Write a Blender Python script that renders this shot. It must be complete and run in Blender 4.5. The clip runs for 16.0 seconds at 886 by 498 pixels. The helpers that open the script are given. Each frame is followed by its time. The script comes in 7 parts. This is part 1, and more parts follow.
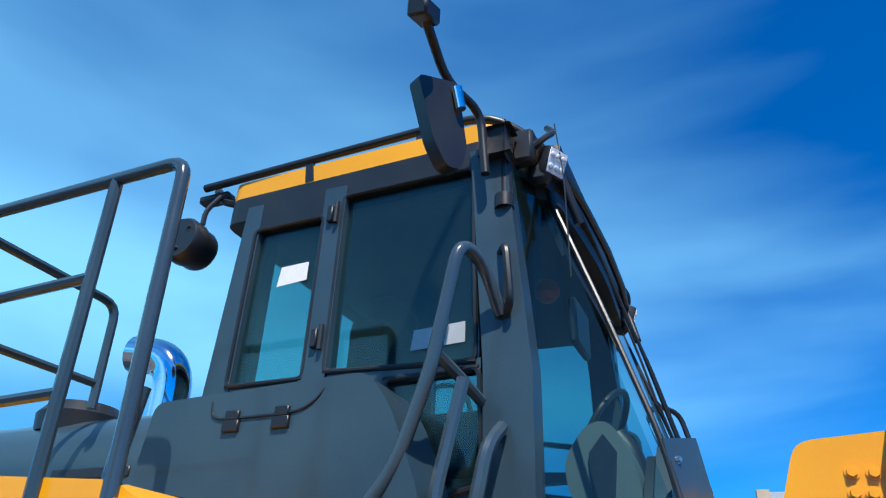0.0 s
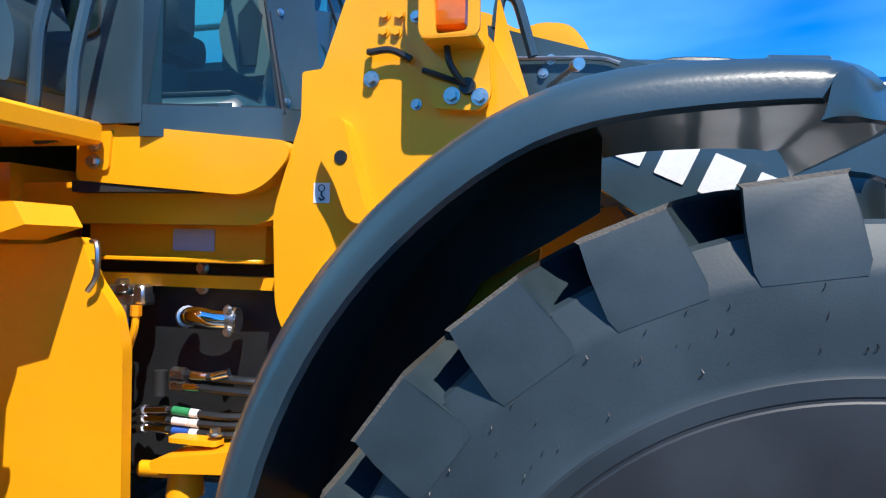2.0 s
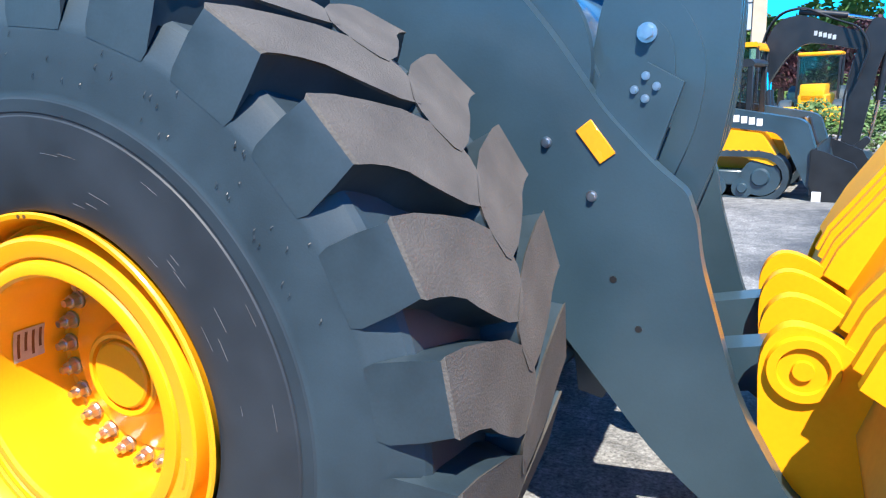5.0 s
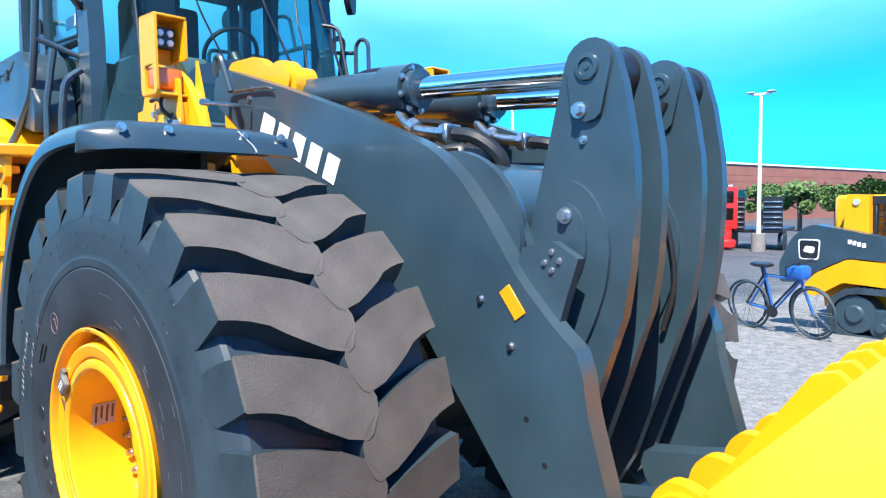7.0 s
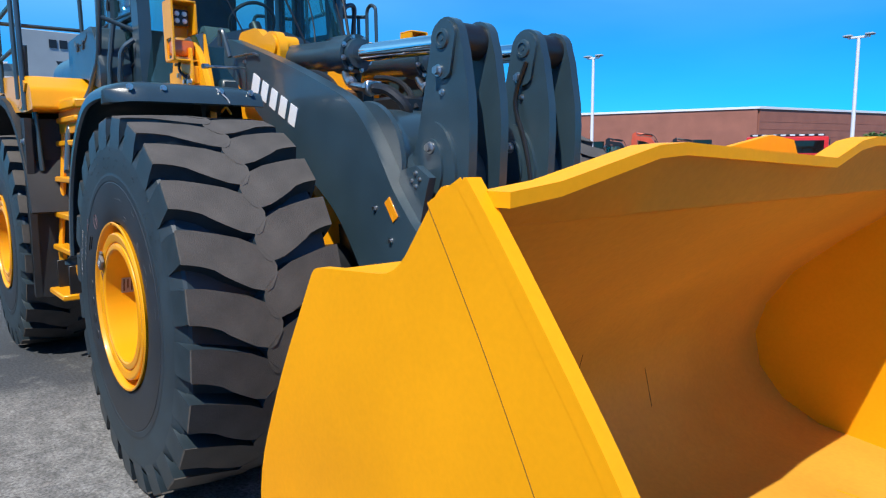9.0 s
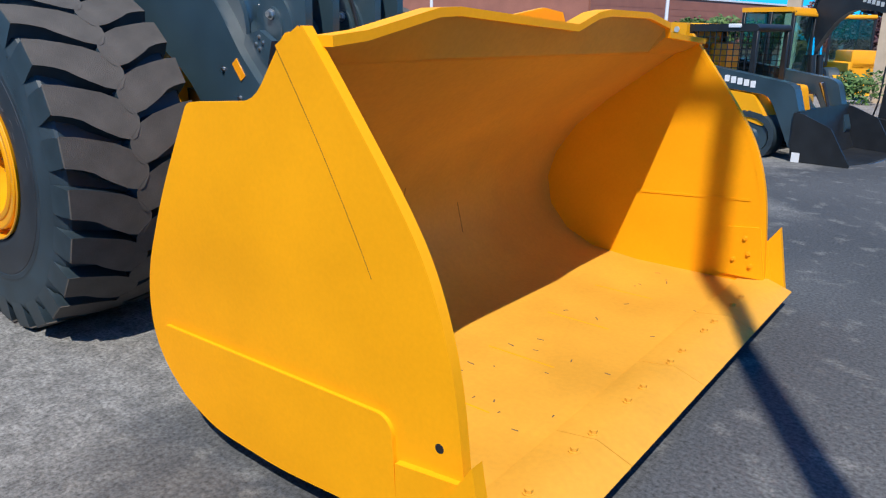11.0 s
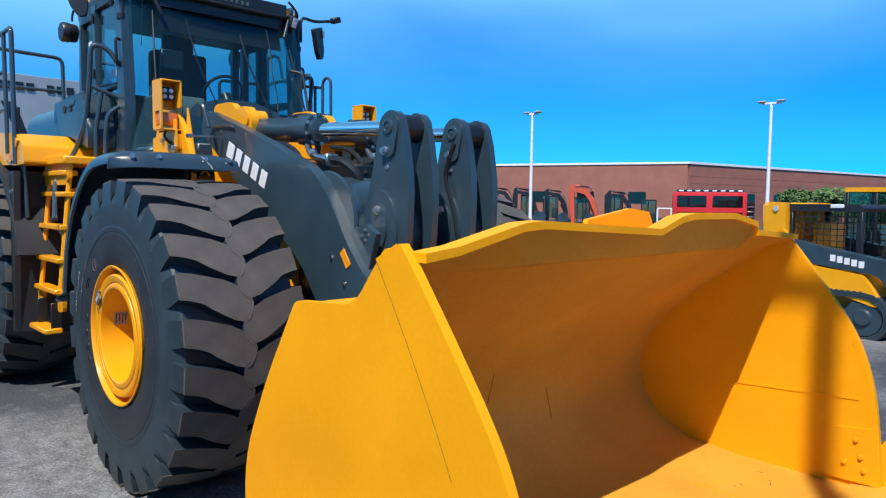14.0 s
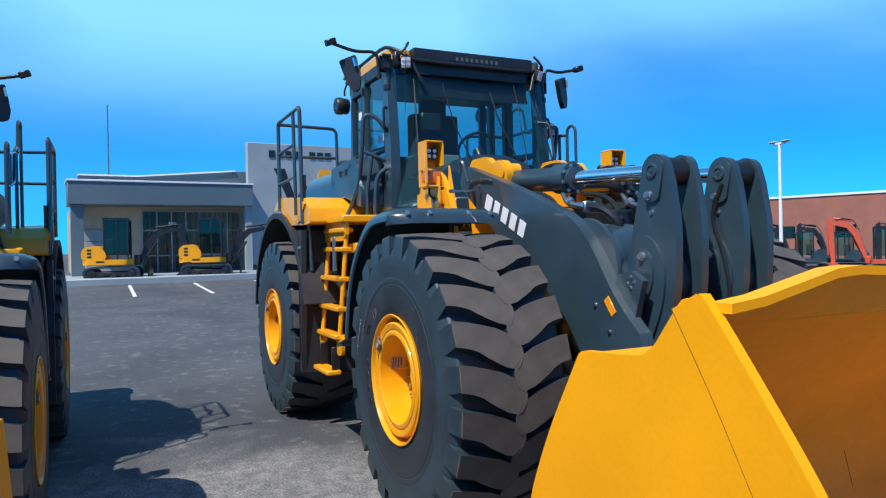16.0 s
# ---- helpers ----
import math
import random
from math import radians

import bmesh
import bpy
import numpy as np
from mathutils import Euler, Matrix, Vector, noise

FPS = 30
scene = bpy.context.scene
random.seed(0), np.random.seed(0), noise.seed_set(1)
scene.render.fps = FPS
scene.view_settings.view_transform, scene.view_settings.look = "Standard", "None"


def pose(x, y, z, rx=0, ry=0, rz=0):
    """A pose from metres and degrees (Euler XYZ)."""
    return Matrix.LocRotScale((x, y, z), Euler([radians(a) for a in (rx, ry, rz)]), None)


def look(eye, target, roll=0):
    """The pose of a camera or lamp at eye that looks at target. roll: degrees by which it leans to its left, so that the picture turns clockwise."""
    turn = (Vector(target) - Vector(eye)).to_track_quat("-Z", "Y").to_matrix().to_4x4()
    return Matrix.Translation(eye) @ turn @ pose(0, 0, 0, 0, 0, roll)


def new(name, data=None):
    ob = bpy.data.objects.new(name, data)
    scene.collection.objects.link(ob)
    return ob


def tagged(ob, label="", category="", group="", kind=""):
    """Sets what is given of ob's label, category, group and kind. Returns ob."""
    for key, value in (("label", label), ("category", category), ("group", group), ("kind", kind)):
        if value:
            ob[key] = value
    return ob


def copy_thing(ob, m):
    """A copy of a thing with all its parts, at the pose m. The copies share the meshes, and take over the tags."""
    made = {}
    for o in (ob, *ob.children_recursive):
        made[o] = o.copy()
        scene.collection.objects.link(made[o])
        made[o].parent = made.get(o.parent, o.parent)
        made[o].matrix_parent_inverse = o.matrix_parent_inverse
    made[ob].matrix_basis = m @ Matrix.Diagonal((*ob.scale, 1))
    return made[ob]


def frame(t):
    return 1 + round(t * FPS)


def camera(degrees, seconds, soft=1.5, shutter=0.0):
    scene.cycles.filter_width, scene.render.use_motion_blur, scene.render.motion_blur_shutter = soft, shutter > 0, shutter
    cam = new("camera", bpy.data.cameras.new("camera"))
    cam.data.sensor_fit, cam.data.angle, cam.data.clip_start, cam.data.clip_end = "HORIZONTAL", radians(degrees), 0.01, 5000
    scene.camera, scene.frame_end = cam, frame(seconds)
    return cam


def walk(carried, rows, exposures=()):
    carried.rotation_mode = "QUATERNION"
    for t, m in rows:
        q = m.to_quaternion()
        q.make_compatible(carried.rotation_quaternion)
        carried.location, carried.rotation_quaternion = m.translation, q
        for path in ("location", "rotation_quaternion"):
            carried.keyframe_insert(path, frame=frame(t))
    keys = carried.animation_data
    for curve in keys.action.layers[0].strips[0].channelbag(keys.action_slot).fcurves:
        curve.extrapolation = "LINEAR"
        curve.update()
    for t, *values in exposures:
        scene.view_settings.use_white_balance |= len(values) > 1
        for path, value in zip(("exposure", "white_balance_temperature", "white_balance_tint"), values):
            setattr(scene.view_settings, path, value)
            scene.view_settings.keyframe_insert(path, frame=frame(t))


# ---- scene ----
cam = camera(64.2, 16.0, soft=1.2)
PATH = [
    (0, (-1.225, -2.78, 2.071), (-1.949, -1.186, 3.038), 2.4),
    (0.5, (-0.945, -2.772, 2.09), (-1.669, -1.15, 3.01), 3.3),
    (1, (-0.786, -2.664, 1.985), (-1.349, -0.907, 2.757), 3.0),
    (1.5, (-0.603, -2.613, 1.878), (-1.129, -0.722, 2.262), 1.3),
    (2, (-0.36, -2.696, 1.798), (-0.871, -0.763, 1.803), 1.4),
    (2.2, (-0.295, -2.694, 1.776), (-0.733, -0.746, 1.658), 2.3),
    (2.5, (-0.169, -2.642, 1.728), (-0.663, -0.716, 1.505), 2.5),
    (3, (0.053, -2.649, 1.661), (-0.495, -0.767, 1.262), 1.5),
    (3.5, (0.359, -2.735, 1.639), (-0.168, -0.885, 1.091), 0.5),
    (4, (0.677, -2.638, 1.591), (0.177, -0.79, 1.013), -2.0),
    (4.5, (1.009, -2.587, 1.604), (0.477, -0.733, 1.074), -3.7),
    (4.7, (1.172, -2.6, 1.612), (0.543, -0.767, 1.119), -3.3),
    (6.8, (2.363, -2.559, 1.821), (1.047, -1.065, 1.633), -0.5),
    (7, (2.453, -2.53, 1.81), (1.1, -1.063, 1.682), -0.5),
    (7.5, (2.766, -2.464, 1.836), (1.294, -1.11, 1.856), -0.6),
    (8, (3.197, -2.583, 1.817), (1.701, -1.255, 1.815), -0.5),
    (8.5, (3.511, -2.524, 1.731), (2.001, -1.217, 1.621), 0.1),
    (9, (3.8, -2.572, 1.726), (2.267, -1.315, 1.464), -0.4),
    (9.5, (4.049, -2.722, 1.681), (2.538, -1.491, 1.232), 0.7),
    (10, (4.139, -2.874, 1.641), (2.748, -1.55, 1.083), 1.2),
    (10.2, (4.177, -2.931, 1.639), (2.846, -1.551, 1.069), 1.3),
    (12.3, (4.621, -3.126, 1.698), (3.515, -1.552, 1.151), -0.5),
    (12.5, (4.616, -3.118, 1.702), (3.505, -1.536, 1.189), -0.3),
    (13, (4.58, -3.1, 1.739), (3.425, -1.508, 1.378), 1.0),
    (13.5, (4.548, -3.12, 1.795), (3.242, -1.623, 1.563), 1.3),
    (14, (4.496, -3.135, 1.823), (3.057, -1.752, 1.689), 0.8),
    (14.5, (4.467, -3.21, 1.851), (2.914, -1.951, 1.789), 0.2),
    (15, (4.432, -3.224, 1.848), (2.749, -2.144, 1.861), -1.0),
    (15.5, (4.402, -3.277, 1.86), (2.639, -2.334, 1.906), -1.5),
    (16, (4.388, -3.326, 1.85), (2.585, -2.462, 1.842), -1.2),
]
EXPO = [(0, 0.3), (0.5, 0.25), (1.0, 0.2), (2.0, 0.6), (2.5, 1.0), (3.0, 1.55), (3.5, 1.5), (4.5, 1.3), (7.0, 1.25), (7.5, 0.85), (8.0, 0.4), (9.0, 0.2), (12.5, 0.15), (16, 0.15)]
walk(cam, [(t, look(e, g, r)) for t, e, g, r in PATH], EXPO)

# ---- world, sun ----
SUN = Vector((0.58, -1.0, 1.75)).normalized()
world = bpy.data.worlds.new("sky")
scene.world = world
world.use_nodes = True


def wire_world(nt):
    nodes, links = nt.nodes, nt.links
    nodes.clear()
    out = nodes.new("ShaderNodeOutputWorld")
    bg = nodes.new("ShaderNodeBackground")
    sky = nodes.new("ShaderNodeTexSky")
    sky.sky_type, sky.sun_disc = "NISHITA", False
    sky.sun_elevation = math.asin(SUN.z)
    sky.sun_rotation = math.atan2(SUN.x, SUN.y)
    sky.air_density, sky.dust_density, sky.ozone_density = 0.9, 0.0, 4.0
    hsv = nodes.new("ShaderNodeHueSaturation")
    hsv.inputs["Saturation"].default_value = 1.25
    hsv.inputs["Hue"].default_value = 0.5
    hsv.inputs["Value"].default_value = 0.88
    tint = nodes.new("ShaderNodeMixRGB")
    tint.blend_type, tint.inputs["Fac"].default_value = "MULTIPLY", 1.0
    tint.inputs["Color2"].default_value = (0.12, 0.60, 1.12, 1)
    links.new(sky.outputs[0], tint.inputs["Color1"])
    links.new(tint.outputs[0], hsv.inputs["Color"])
    tc = nodes.new("ShaderNodeTexCoord")
    mp = nodes.new("ShaderNodeMapping")
    mp.inputs["Scale"].default_value = (0.8, 1.3, 3.6)
    mp.inputs["Rotation"].default_value = (0.0, 0.12, 0.5)
    links.new(tc.outputs["Generated"], mp.inputs[0])
    n1 = nodes.new("ShaderNodeTexNoise")
    n1.inputs["Scale"].default_value, n1.inputs["Detail"].default_value = 1.1, 5.0
    n1.inputs["Roughness"].default_value, n1.inputs["Distortion"].default_value = 0.45, 0.25
    links.new(mp.outputs[0], n1.inputs["Vector"])
    rp = nodes.new("ShaderNodeValToRGB")
    rp.color_ramp.elements[0].position, rp.color_ramp.elements[1].position = 0.38, 0.76
    rp.color_ramp.elements[1].color = (0.9, 0.9, 0.9, 1)
    side = nodes.new("ShaderNodeSeparateXYZ")
    links.new(tc.outputs["Generated"], side.inputs[0])
    bank = nodes.new("ShaderNodeMapRange")
    bank.inputs["From Min"].default_value, bank.inputs["From Max"].default_value = 0.22, -0.90
    bank.inputs["To Min"].default_value, bank.inputs["To Max"].default_value = -0.13, 0.30
    links.new(side.outputs[0], bank.inputs["Value"])
    cover = nodes.new("ShaderNodeMath")
    links.new(n1.outputs["Fac"], cover.inputs[0])
    links.new(bank.outputs[0], cover.inputs[1])
    links.new(cover.outputs[0], rp.inputs[0])
    mix = nodes.new("ShaderNodeMixRGB")
    mix.inputs["Color2"].default_value = (1.95, 5.2, 7.8, 1)
    sep = nodes.new("ShaderNodeSeparateXYZ")
    links.new(tc.outputs["Generated"], sep.inputs[0])
    high = nodes.new("ShaderNodeValToRGB")
    ramp = high.color_ramp
    ramp.interpolation = "EASE"
    ramp.elements[0].position, ramp.elements[0].color = 0.12, (0.16, 0.16, 0.16, 1)
    ramp.elements[1].position, ramp.elements[1].color = 0.30, (1, 1, 1, 1)
    for at, v in ((0.40, 0.85), (0.52, 0.45), (0.8, 0.3)):
        ramp.elements.new(at).color = (v, v, v, 1)
    links.new(sep.outputs[2], high.inputs[0])
    fac = nodes.new("ShaderNodeMath")
    fac.operation = "MULTIPLY"
    links.new(rp.outputs[0], fac.inputs[0])
    links.new(high.outputs[0], fac.inputs[1])
    links.new(fac.outputs[0], mix.inputs["Fac"])
    links.new(hsv.outputs[0], mix.inputs["Color1"])
    links.new(mix.outputs[0], bg.inputs["Color"])
    bg.inputs["Strength"].default_value = 0.15
    links.new(bg.outputs[0], out.inputs[0])


wire_world(world.node_tree)
sun = new("sun", bpy.data.lights.new("sun", "SUN"))
sun.data.energy, sun.data.angle, sun.data.color = 5.0, radians(0.53), (1.0, 0.94, 0.84)
sun.matrix_basis = look(SUN * 60, (0, 0, 0))


# ---- materials ----
def material(name, col, rough=0.5, metal=0.0, var=0.12, scale=6.0, bump=0.0, bscale=80.0, coat=0.0, second=None, rvar=0.12, fine=0.05):
    """Painted or plain surface: broad stains, fine grain, and a light relief."""
    m = bpy.data.materials.new(name)
    m.use_nodes = True
    nt = m.node_tree
    b = nt.nodes["Principled BSDF"]
    b.inputs["Metallic"].default_value = metal
    b.inputs["Coat Weight"].default_value = coat
    b.inputs["Coat Roughness"].default_value = 0.08
    tc = nt.nodes.new("ShaderNodeTexCoord")
    n1 = nt.nodes.new("ShaderNodeTexNoise")
    n1.inputs["Scale"].default_value, n1.inputs["Detail"].default_value = scale, 6
    n2 = nt.nodes.new("ShaderNodeTexNoise")
    n2.inputs["Scale"].default_value, n2.inputs["Detail"].default_value = bscale, 3
    for n in (n1, n2):
        nt.links.new(tc.outputs["Object"], n.inputs["Vector"])
    ramp = nt.nodes.new("ShaderNodeValToRGB")
    ramp.color_ramp.elements[0].position, ramp.color_ramp.elements[1].position = 0.32, 0.68
    c2 = second or tuple(min(1, c * (1 + var)) for c in col)
    ramp.color_ramp.elements[0].color = (*(c * (1 - var) for c in col), 1)
    ramp.color_ramp.elements[1].color = (*c2, 1)
    nt.links.new(n1.outputs["Fac"], ramp.inputs[0])
    g = nt.nodes.new("ShaderNodeMixRGB")
    g.blend_type = "MULTIPLY"
    g.inputs["Fac"].default_value = 1.0
    gr = nt.nodes.new("ShaderNodeMapRange")
    gr.inputs["To Min"].default_value, gr.inputs["To Max"].default_value = 1 - 2 * fine, 1 + 2 * fine
    nt.links.new(n2.outputs["Fac"], gr.inputs["Value"])
    nt.links.new(ramp.outputs[0], g.inputs["Color1"])
    nt.links.new(gr.outputs[0], g.inputs["Color2"])
    nt.links.new(g.outputs[0], b.inputs["Base Color"])
    rr = nt.nodes.new("ShaderNodeMapRange")
    rr.inputs["To Min"].default_value, rr.inputs["To Max"].default_value = max(0.02, rough - rvar), min(1, rough + rvar)
    nt.links.new(n1.outputs["Fac"], rr.inputs["Value"])
    nt.links.new(rr.outputs[0], b.inputs["Roughness"])
    if bump:
        bp = nt.nodes.new("ShaderNodeBump")
        bp.inputs["Strength"].default_value, bp.inputs["Distance"].default_value = bump, 0.01
        nt.links.new(n2.outputs["Fac"], bp.inputs["Height"])
        nt.links.new(bp.outputs[0], b.inputs["Normal"])
    return m


YELLOW = material("yellow_paint", (0.88, 0.375, 0.006), 0.38, var=0.05, scale=2.5, bump=0.03, bscale=140, coat=0.25, fine=0.02)
BUCKET_YELLOW = material("bucket_yellow_paint", (0.94, 0.385, 0.006), 0.52, var=0.06, scale=1.8, bump=0.04, bscale=60, coat=0.0, fine=0.025)
YELLOW.node_tree.nodes["Principled BSDF"].inputs["Specular IOR Level"].default_value = 0.35
BUCKET_YELLOW.node_tree.nodes["Principled BSDF"].inputs["Specular IOR Level"].default_value = 0.12
# scuffed lining; the shade inside the bucket is also put into its duller colour
SCUFFED_SHADED = material("scuffed_shaded_bucket_lining", (0.66, 0.325, 0.032), 0.58, var=0.12, scale=1.6, bump=0.08, bscale=40, fine=0.05)
GREY = material("dark_grey_paint", (0.029, 0.057, 0.078), 0.34, var=0.16, scale=3.0, bump=0.04, bscale=120, coat=0.3, fine=0.03)
RAIL = material("glossy_grey_rail", (0.038, 0.064, 0.085), 0.2, var=0.12, scale=4.0, bump=0.03, bscale=120, coat=0.4)
BLACK = material("black_paint", (0.014, 0.016, 0.019), 0.4, var=0.2, scale=5, bump=0.05, bscale=150)
PLASTIC = material("black_textured_plastic", (0.022, 0.024, 0.027), 0.55, var=0.2, scale=5, bump=0.25, bscale=260)
RUBBER = material("tyre_rubber", (0.025, 0.043, 0.057), 0.55, var=0.3, scale=4, bump=0.035, bscale=220, fine=0.06)
BAND_RUBBER = material("tyre_ring_rubber", (0.022, 0.034, 0.045), 0.55, var=0.25, scale=5, bump=0.02, bscale=220, fine=0.04)
SMOOTH_RUBBER = material("tyre_sidewall_smooth", (0.024, 0.03, 0.038), 0.5, var=0.25, scale=5, bump=0.02, bscale=220, fine=0.04)
# glossier lug rubber, darkened to paint in the shade of faces turned away
LUG_RUBBER = material("tread_lug_rubber", (0.022, 0.037, 0.048), 0.45, var=0.3, scale=6, bump=0.02, bscale=160, fine=0.08)
TREAD = material("worn_tread_rubber", (0.08, 0.073, 0.066), 0.8, var=0.2, scale=8, bump=0.3, bscale=190, fine=0.12)
CHROME = material("chrome", (0.8, 0.82, 0.84), 0.08, metal=1.0, var=0.03, rvar=0.05)
STEEL = material("bare_steel", (0.55, 0.56, 0.57), 0.32, metal=1.0, var=0.12, scale=30)
WHITE = material("white_paint", (0.8, 0.8, 0.8), 0.45, var=0.04)
ORANGE = material("orange_reflector", (0.9, 0.32, 0.01), 0.25, var=0.05, coat=0.5)
AMBER = material("amber_lens", (0.75, 0.16, 0.01), 0.15, var=0.1, coat=0.6)
ORANGE_RED = material("orange_red_paint", (0.62, 0.09, 0.035), 0.4, var=0.08, coat=0.2)
RED = material("red_paint", (0.62, 0.02, 0.016), 0.35, var=0.08, coat=0.2)
SEAT = material("seat_fabric", (0.03, 0.032, 0.036), 0.85, var=0.25, scale=20, bump=0.3, bscale=300)
LIGHTGREY = material("light_grey_trim", (0.42, 0.45, 0.46), 0.5, var=0.08)
CONSOLE = material("console_plastic", (0.09, 0.12, 0.125), 0.6, var=0.08)
BAND_GREEN = material("green_hose_band", (0.02, 0.22, 0.08), 0.5)
BAND_BLUE = material("blue_hose_band", (0.02, 0.08, 0.35), 0.5)
PALE_SIGN = material("pale_sign_panel", (0.42, 0.44, 0.46), 0.5, var=0.06, scale=0.8)
LED = material("led_lens", (0.75, 0.77, 0.8), 0.12, var=0.06, scale=60, coat=0.6)
RUST = material("dark_seam", (0.12, 0.045, 0.01), 0.8, var=0.3, scale=20)
CLAMP_GREY = material("clamp_grey", (0.16, 0.155, 0.145), 0.5, metal=0.3, var=0.15, scale=30)
PAPER = material("worn_paper", (0.42, 0.33, 0.25), 0.7, var=0.15, scale=30)
CRAYON = material("pink_crayon", (0.2, 0.12, 0.13), 0.8, var=0.3, scale=40)
SCRATCH = material("pale_scratch", (0.11, 0.11, 0.115), 0.7, var=0.3, scale=40)
STREAK = material("chalk_mark", (0.27, 0.26, 0.27), 0.8, var=0.3, scale=40)


def glass_material(name, tint, rough=0.0):
    m = bpy.data.materials.new(name)
    m.use_nodes = True
    nt = m.node_tree
    nt.nodes.clear()
    out = nt.nodes.new("ShaderNodeOutputMaterial")
    tr = nt.nodes.new("ShaderNodeBsdfTransparent")
    tr.inputs[0].default_value = (*tint, 1)
    gl = nt.nodes.new("ShaderNodeBsdfGlossy")
    gl.inputs["Roughness"].default_value = 0.02
    mx = nt.nodes.new("ShaderNodeMixShader")
    lw = nt.nodes.new("ShaderNodeLayerWeight")
    lw.inputs["Blend"].default_value = 0.5
    pw = nt.nodes.new("ShaderNodeMath")
    pw.operation, pw.inputs[1].default_value = "POWER", 4.0
    fr = nt.nodes.new("ShaderNodeMath")
    fr.operation, fr.inputs[1].default_value, fr.inputs[2].default_value = "MULTIPLY_ADD", 0.9, 0.05
    nt.links.new(lw.outputs["Facing"], pw.inputs[0])
    nt.links.new(pw.outputs[0], fr.inputs[0])
    # weak teal diffuse share mixed into the clear pane
    tinge = nt.nodes.new("ShaderNodeBsdfDiffuse")
    tinge.inputs[0].default_value = (0.22, 0.46, 0.46, 1)
    film = nt.nodes.new("ShaderNodeMixShader")
    film.inputs[0].default_value = 0.018
    nt.links.new(tr.outputs[0], film.inputs[1])
    nt.links.new(tinge.outputs[0], film.inputs[2])
    nt.links.new(fr.outputs[0], mx.inputs[0])
    nt.links.new(film.outputs[0], mx.inputs[1])
    nt.links.new(gl.outputs[0], mx.inputs[2])
    nt.links.new(mx.outputs[0], out.inputs[0])
    return m


GLASS = glass_material("green_tinted_glass", (0.46, 0.74, 0.74))
DARK_GLASS = glass_material("dark_shop_glass", (0.12, 0.15, 0.16))


def ground_material(name, dark, light, spots, scale=1.0, bump=0.5, worn=None):
    """Worn asphalt: aggregate grain, patches, pale stains and dark blotches."""
    m = bpy.data.materials.new(name)
    m.use_nodes = True
    nt = m.node_tree
    b = nt.nodes["Principled BSDF"]
    tc = nt.nodes.new("ShaderNodeTexCoord")

    def noise_node(s, d, w=0.0):
        n = nt.nodes.new("ShaderNodeTexNoise")
        n.inputs["Scale"].default_value, n.inputs["Detail"].default_value, n.inputs["Distortion"].default_value = s * scale, d, w
        nt.links.new(tc.outputs["Object"], n.inputs["Vector"])
        return n

    def ramp(src, p0, p1, c0, c1):
        r = nt.nodes.new("ShaderNodeValToRGB")
        r.color_ramp.elements[0].position, r.color_ramp.elements[1].position = p0, p1
        r.color_ramp.elements[0].color, r.color_ramp.elements[1].color = (*c0, 1), (*c1, 1)
        nt.links.new(src, r.inputs[0])
        return r

    base = ramp(noise_node(0.35, 8, 0.8).outputs["Fac"], 0.3, 0.7, dark, light)
    stain = ramp(noise_node(5.0, 14, 0.1).outputs["Fac"], 0.57, 0.68, (0, 0, 0), (0.35, 0.35, 0.35))
    grain = noise_node(48, 12)
    grain.inputs["Roughness"].default_value = 0.72
    gr = ramp(grain.outputs["Fac"], 0.32, 0.68, (0.25, 0.25, 0.25), (1.85, 1.85, 1.85))
    m1 = nt.nodes.new("ShaderNodeMixRGB")
    m1.inputs["Color2"].default_value = (*spots, 1)
    nt.links.new(stain.outputs[0], m1.inputs["Fac"])
    nt.links.new(base.outputs[0], m1.inputs["Color1"])
    if worn:
        # pale worn band where the machines turn, its border broken up
        sx = nt.nodes.new("ShaderNodeSeparateXYZ")
        nt.links.new(tc.outputs["Object"], sx.inputs[0])
        wob = noise_node(0.8, 6, 0.6)
        along = nt.nodes.new("ShaderNodeMath")
        along.operation, along.inputs[1].default_value = "MULTIPLY_ADD", 5.0
        nt.links.new(wob.outputs["Fac"], along.inputs[0])
        nt.links.new(sx.outputs[0], along.inputs[2])
        band = ramp(along.outputs[0], 0.0, 1.0, (0, 0, 0), (0, 0, 0))
        mr = nt.nodes.new("ShaderNodeMapRange")
        mr.inputs["From Min"].default_value, mr.inputs["From Max"].default_value = -6.0, 10.0
        nt.links.new(along.outputs[0], mr.inputs["Value"])
        nt.links.new(mr.outputs[0], band.inputs[0])
        for at, v in ((0.36, 0.0), (0.44, 0.75), (0.60, 0.75), (0.68, 0.0)):
            band.color_ramp.elements.new(at).color = (v, v, v, 1)
        m0 = nt.nodes.new("ShaderNodeMixRGB")
        rough = noise_node(8.0, 14, 0.1)
        rough.inputs["Roughness"].default_value = 0.7
        patchy = ramp(rough.outputs["Fac"], 0.40, 0.60, tuple(c * 0.7 for c in worn), tuple(c * 1.3 for c in worn))
        nt.links.new(patchy.outputs[0], m0.inputs["Color2"])
        nt.links.new(band.outputs[0], m0.inputs["Fac"])
        nt.links.new(m1.outputs[0], m0.inputs["Color1"])
        m1 = m0
    m2 = nt.nodes.new("ShaderNodeMixRGB")
    m2.blend_type, m2.inputs["Fac"].default_value = "MULTIPLY", 1
    nt.links.new(m1.outputs[0], m2.inputs["Color1"])
    nt.links.new(gr.outputs[0], m2.inputs["Color2"])
    nt.links.new(m2.outputs[0], b.inputs["Base Color"])
    b.inputs["Roughness"].default_value = 0.85
    bp = nt.nodes.new("ShaderNodeBump")
    bp.inputs["Strength"].default_value, bp.inputs["Distance"].default_value = bump, 0.012
    nt.links.new(grain.outputs["Fac"], bp.inputs["Height"])
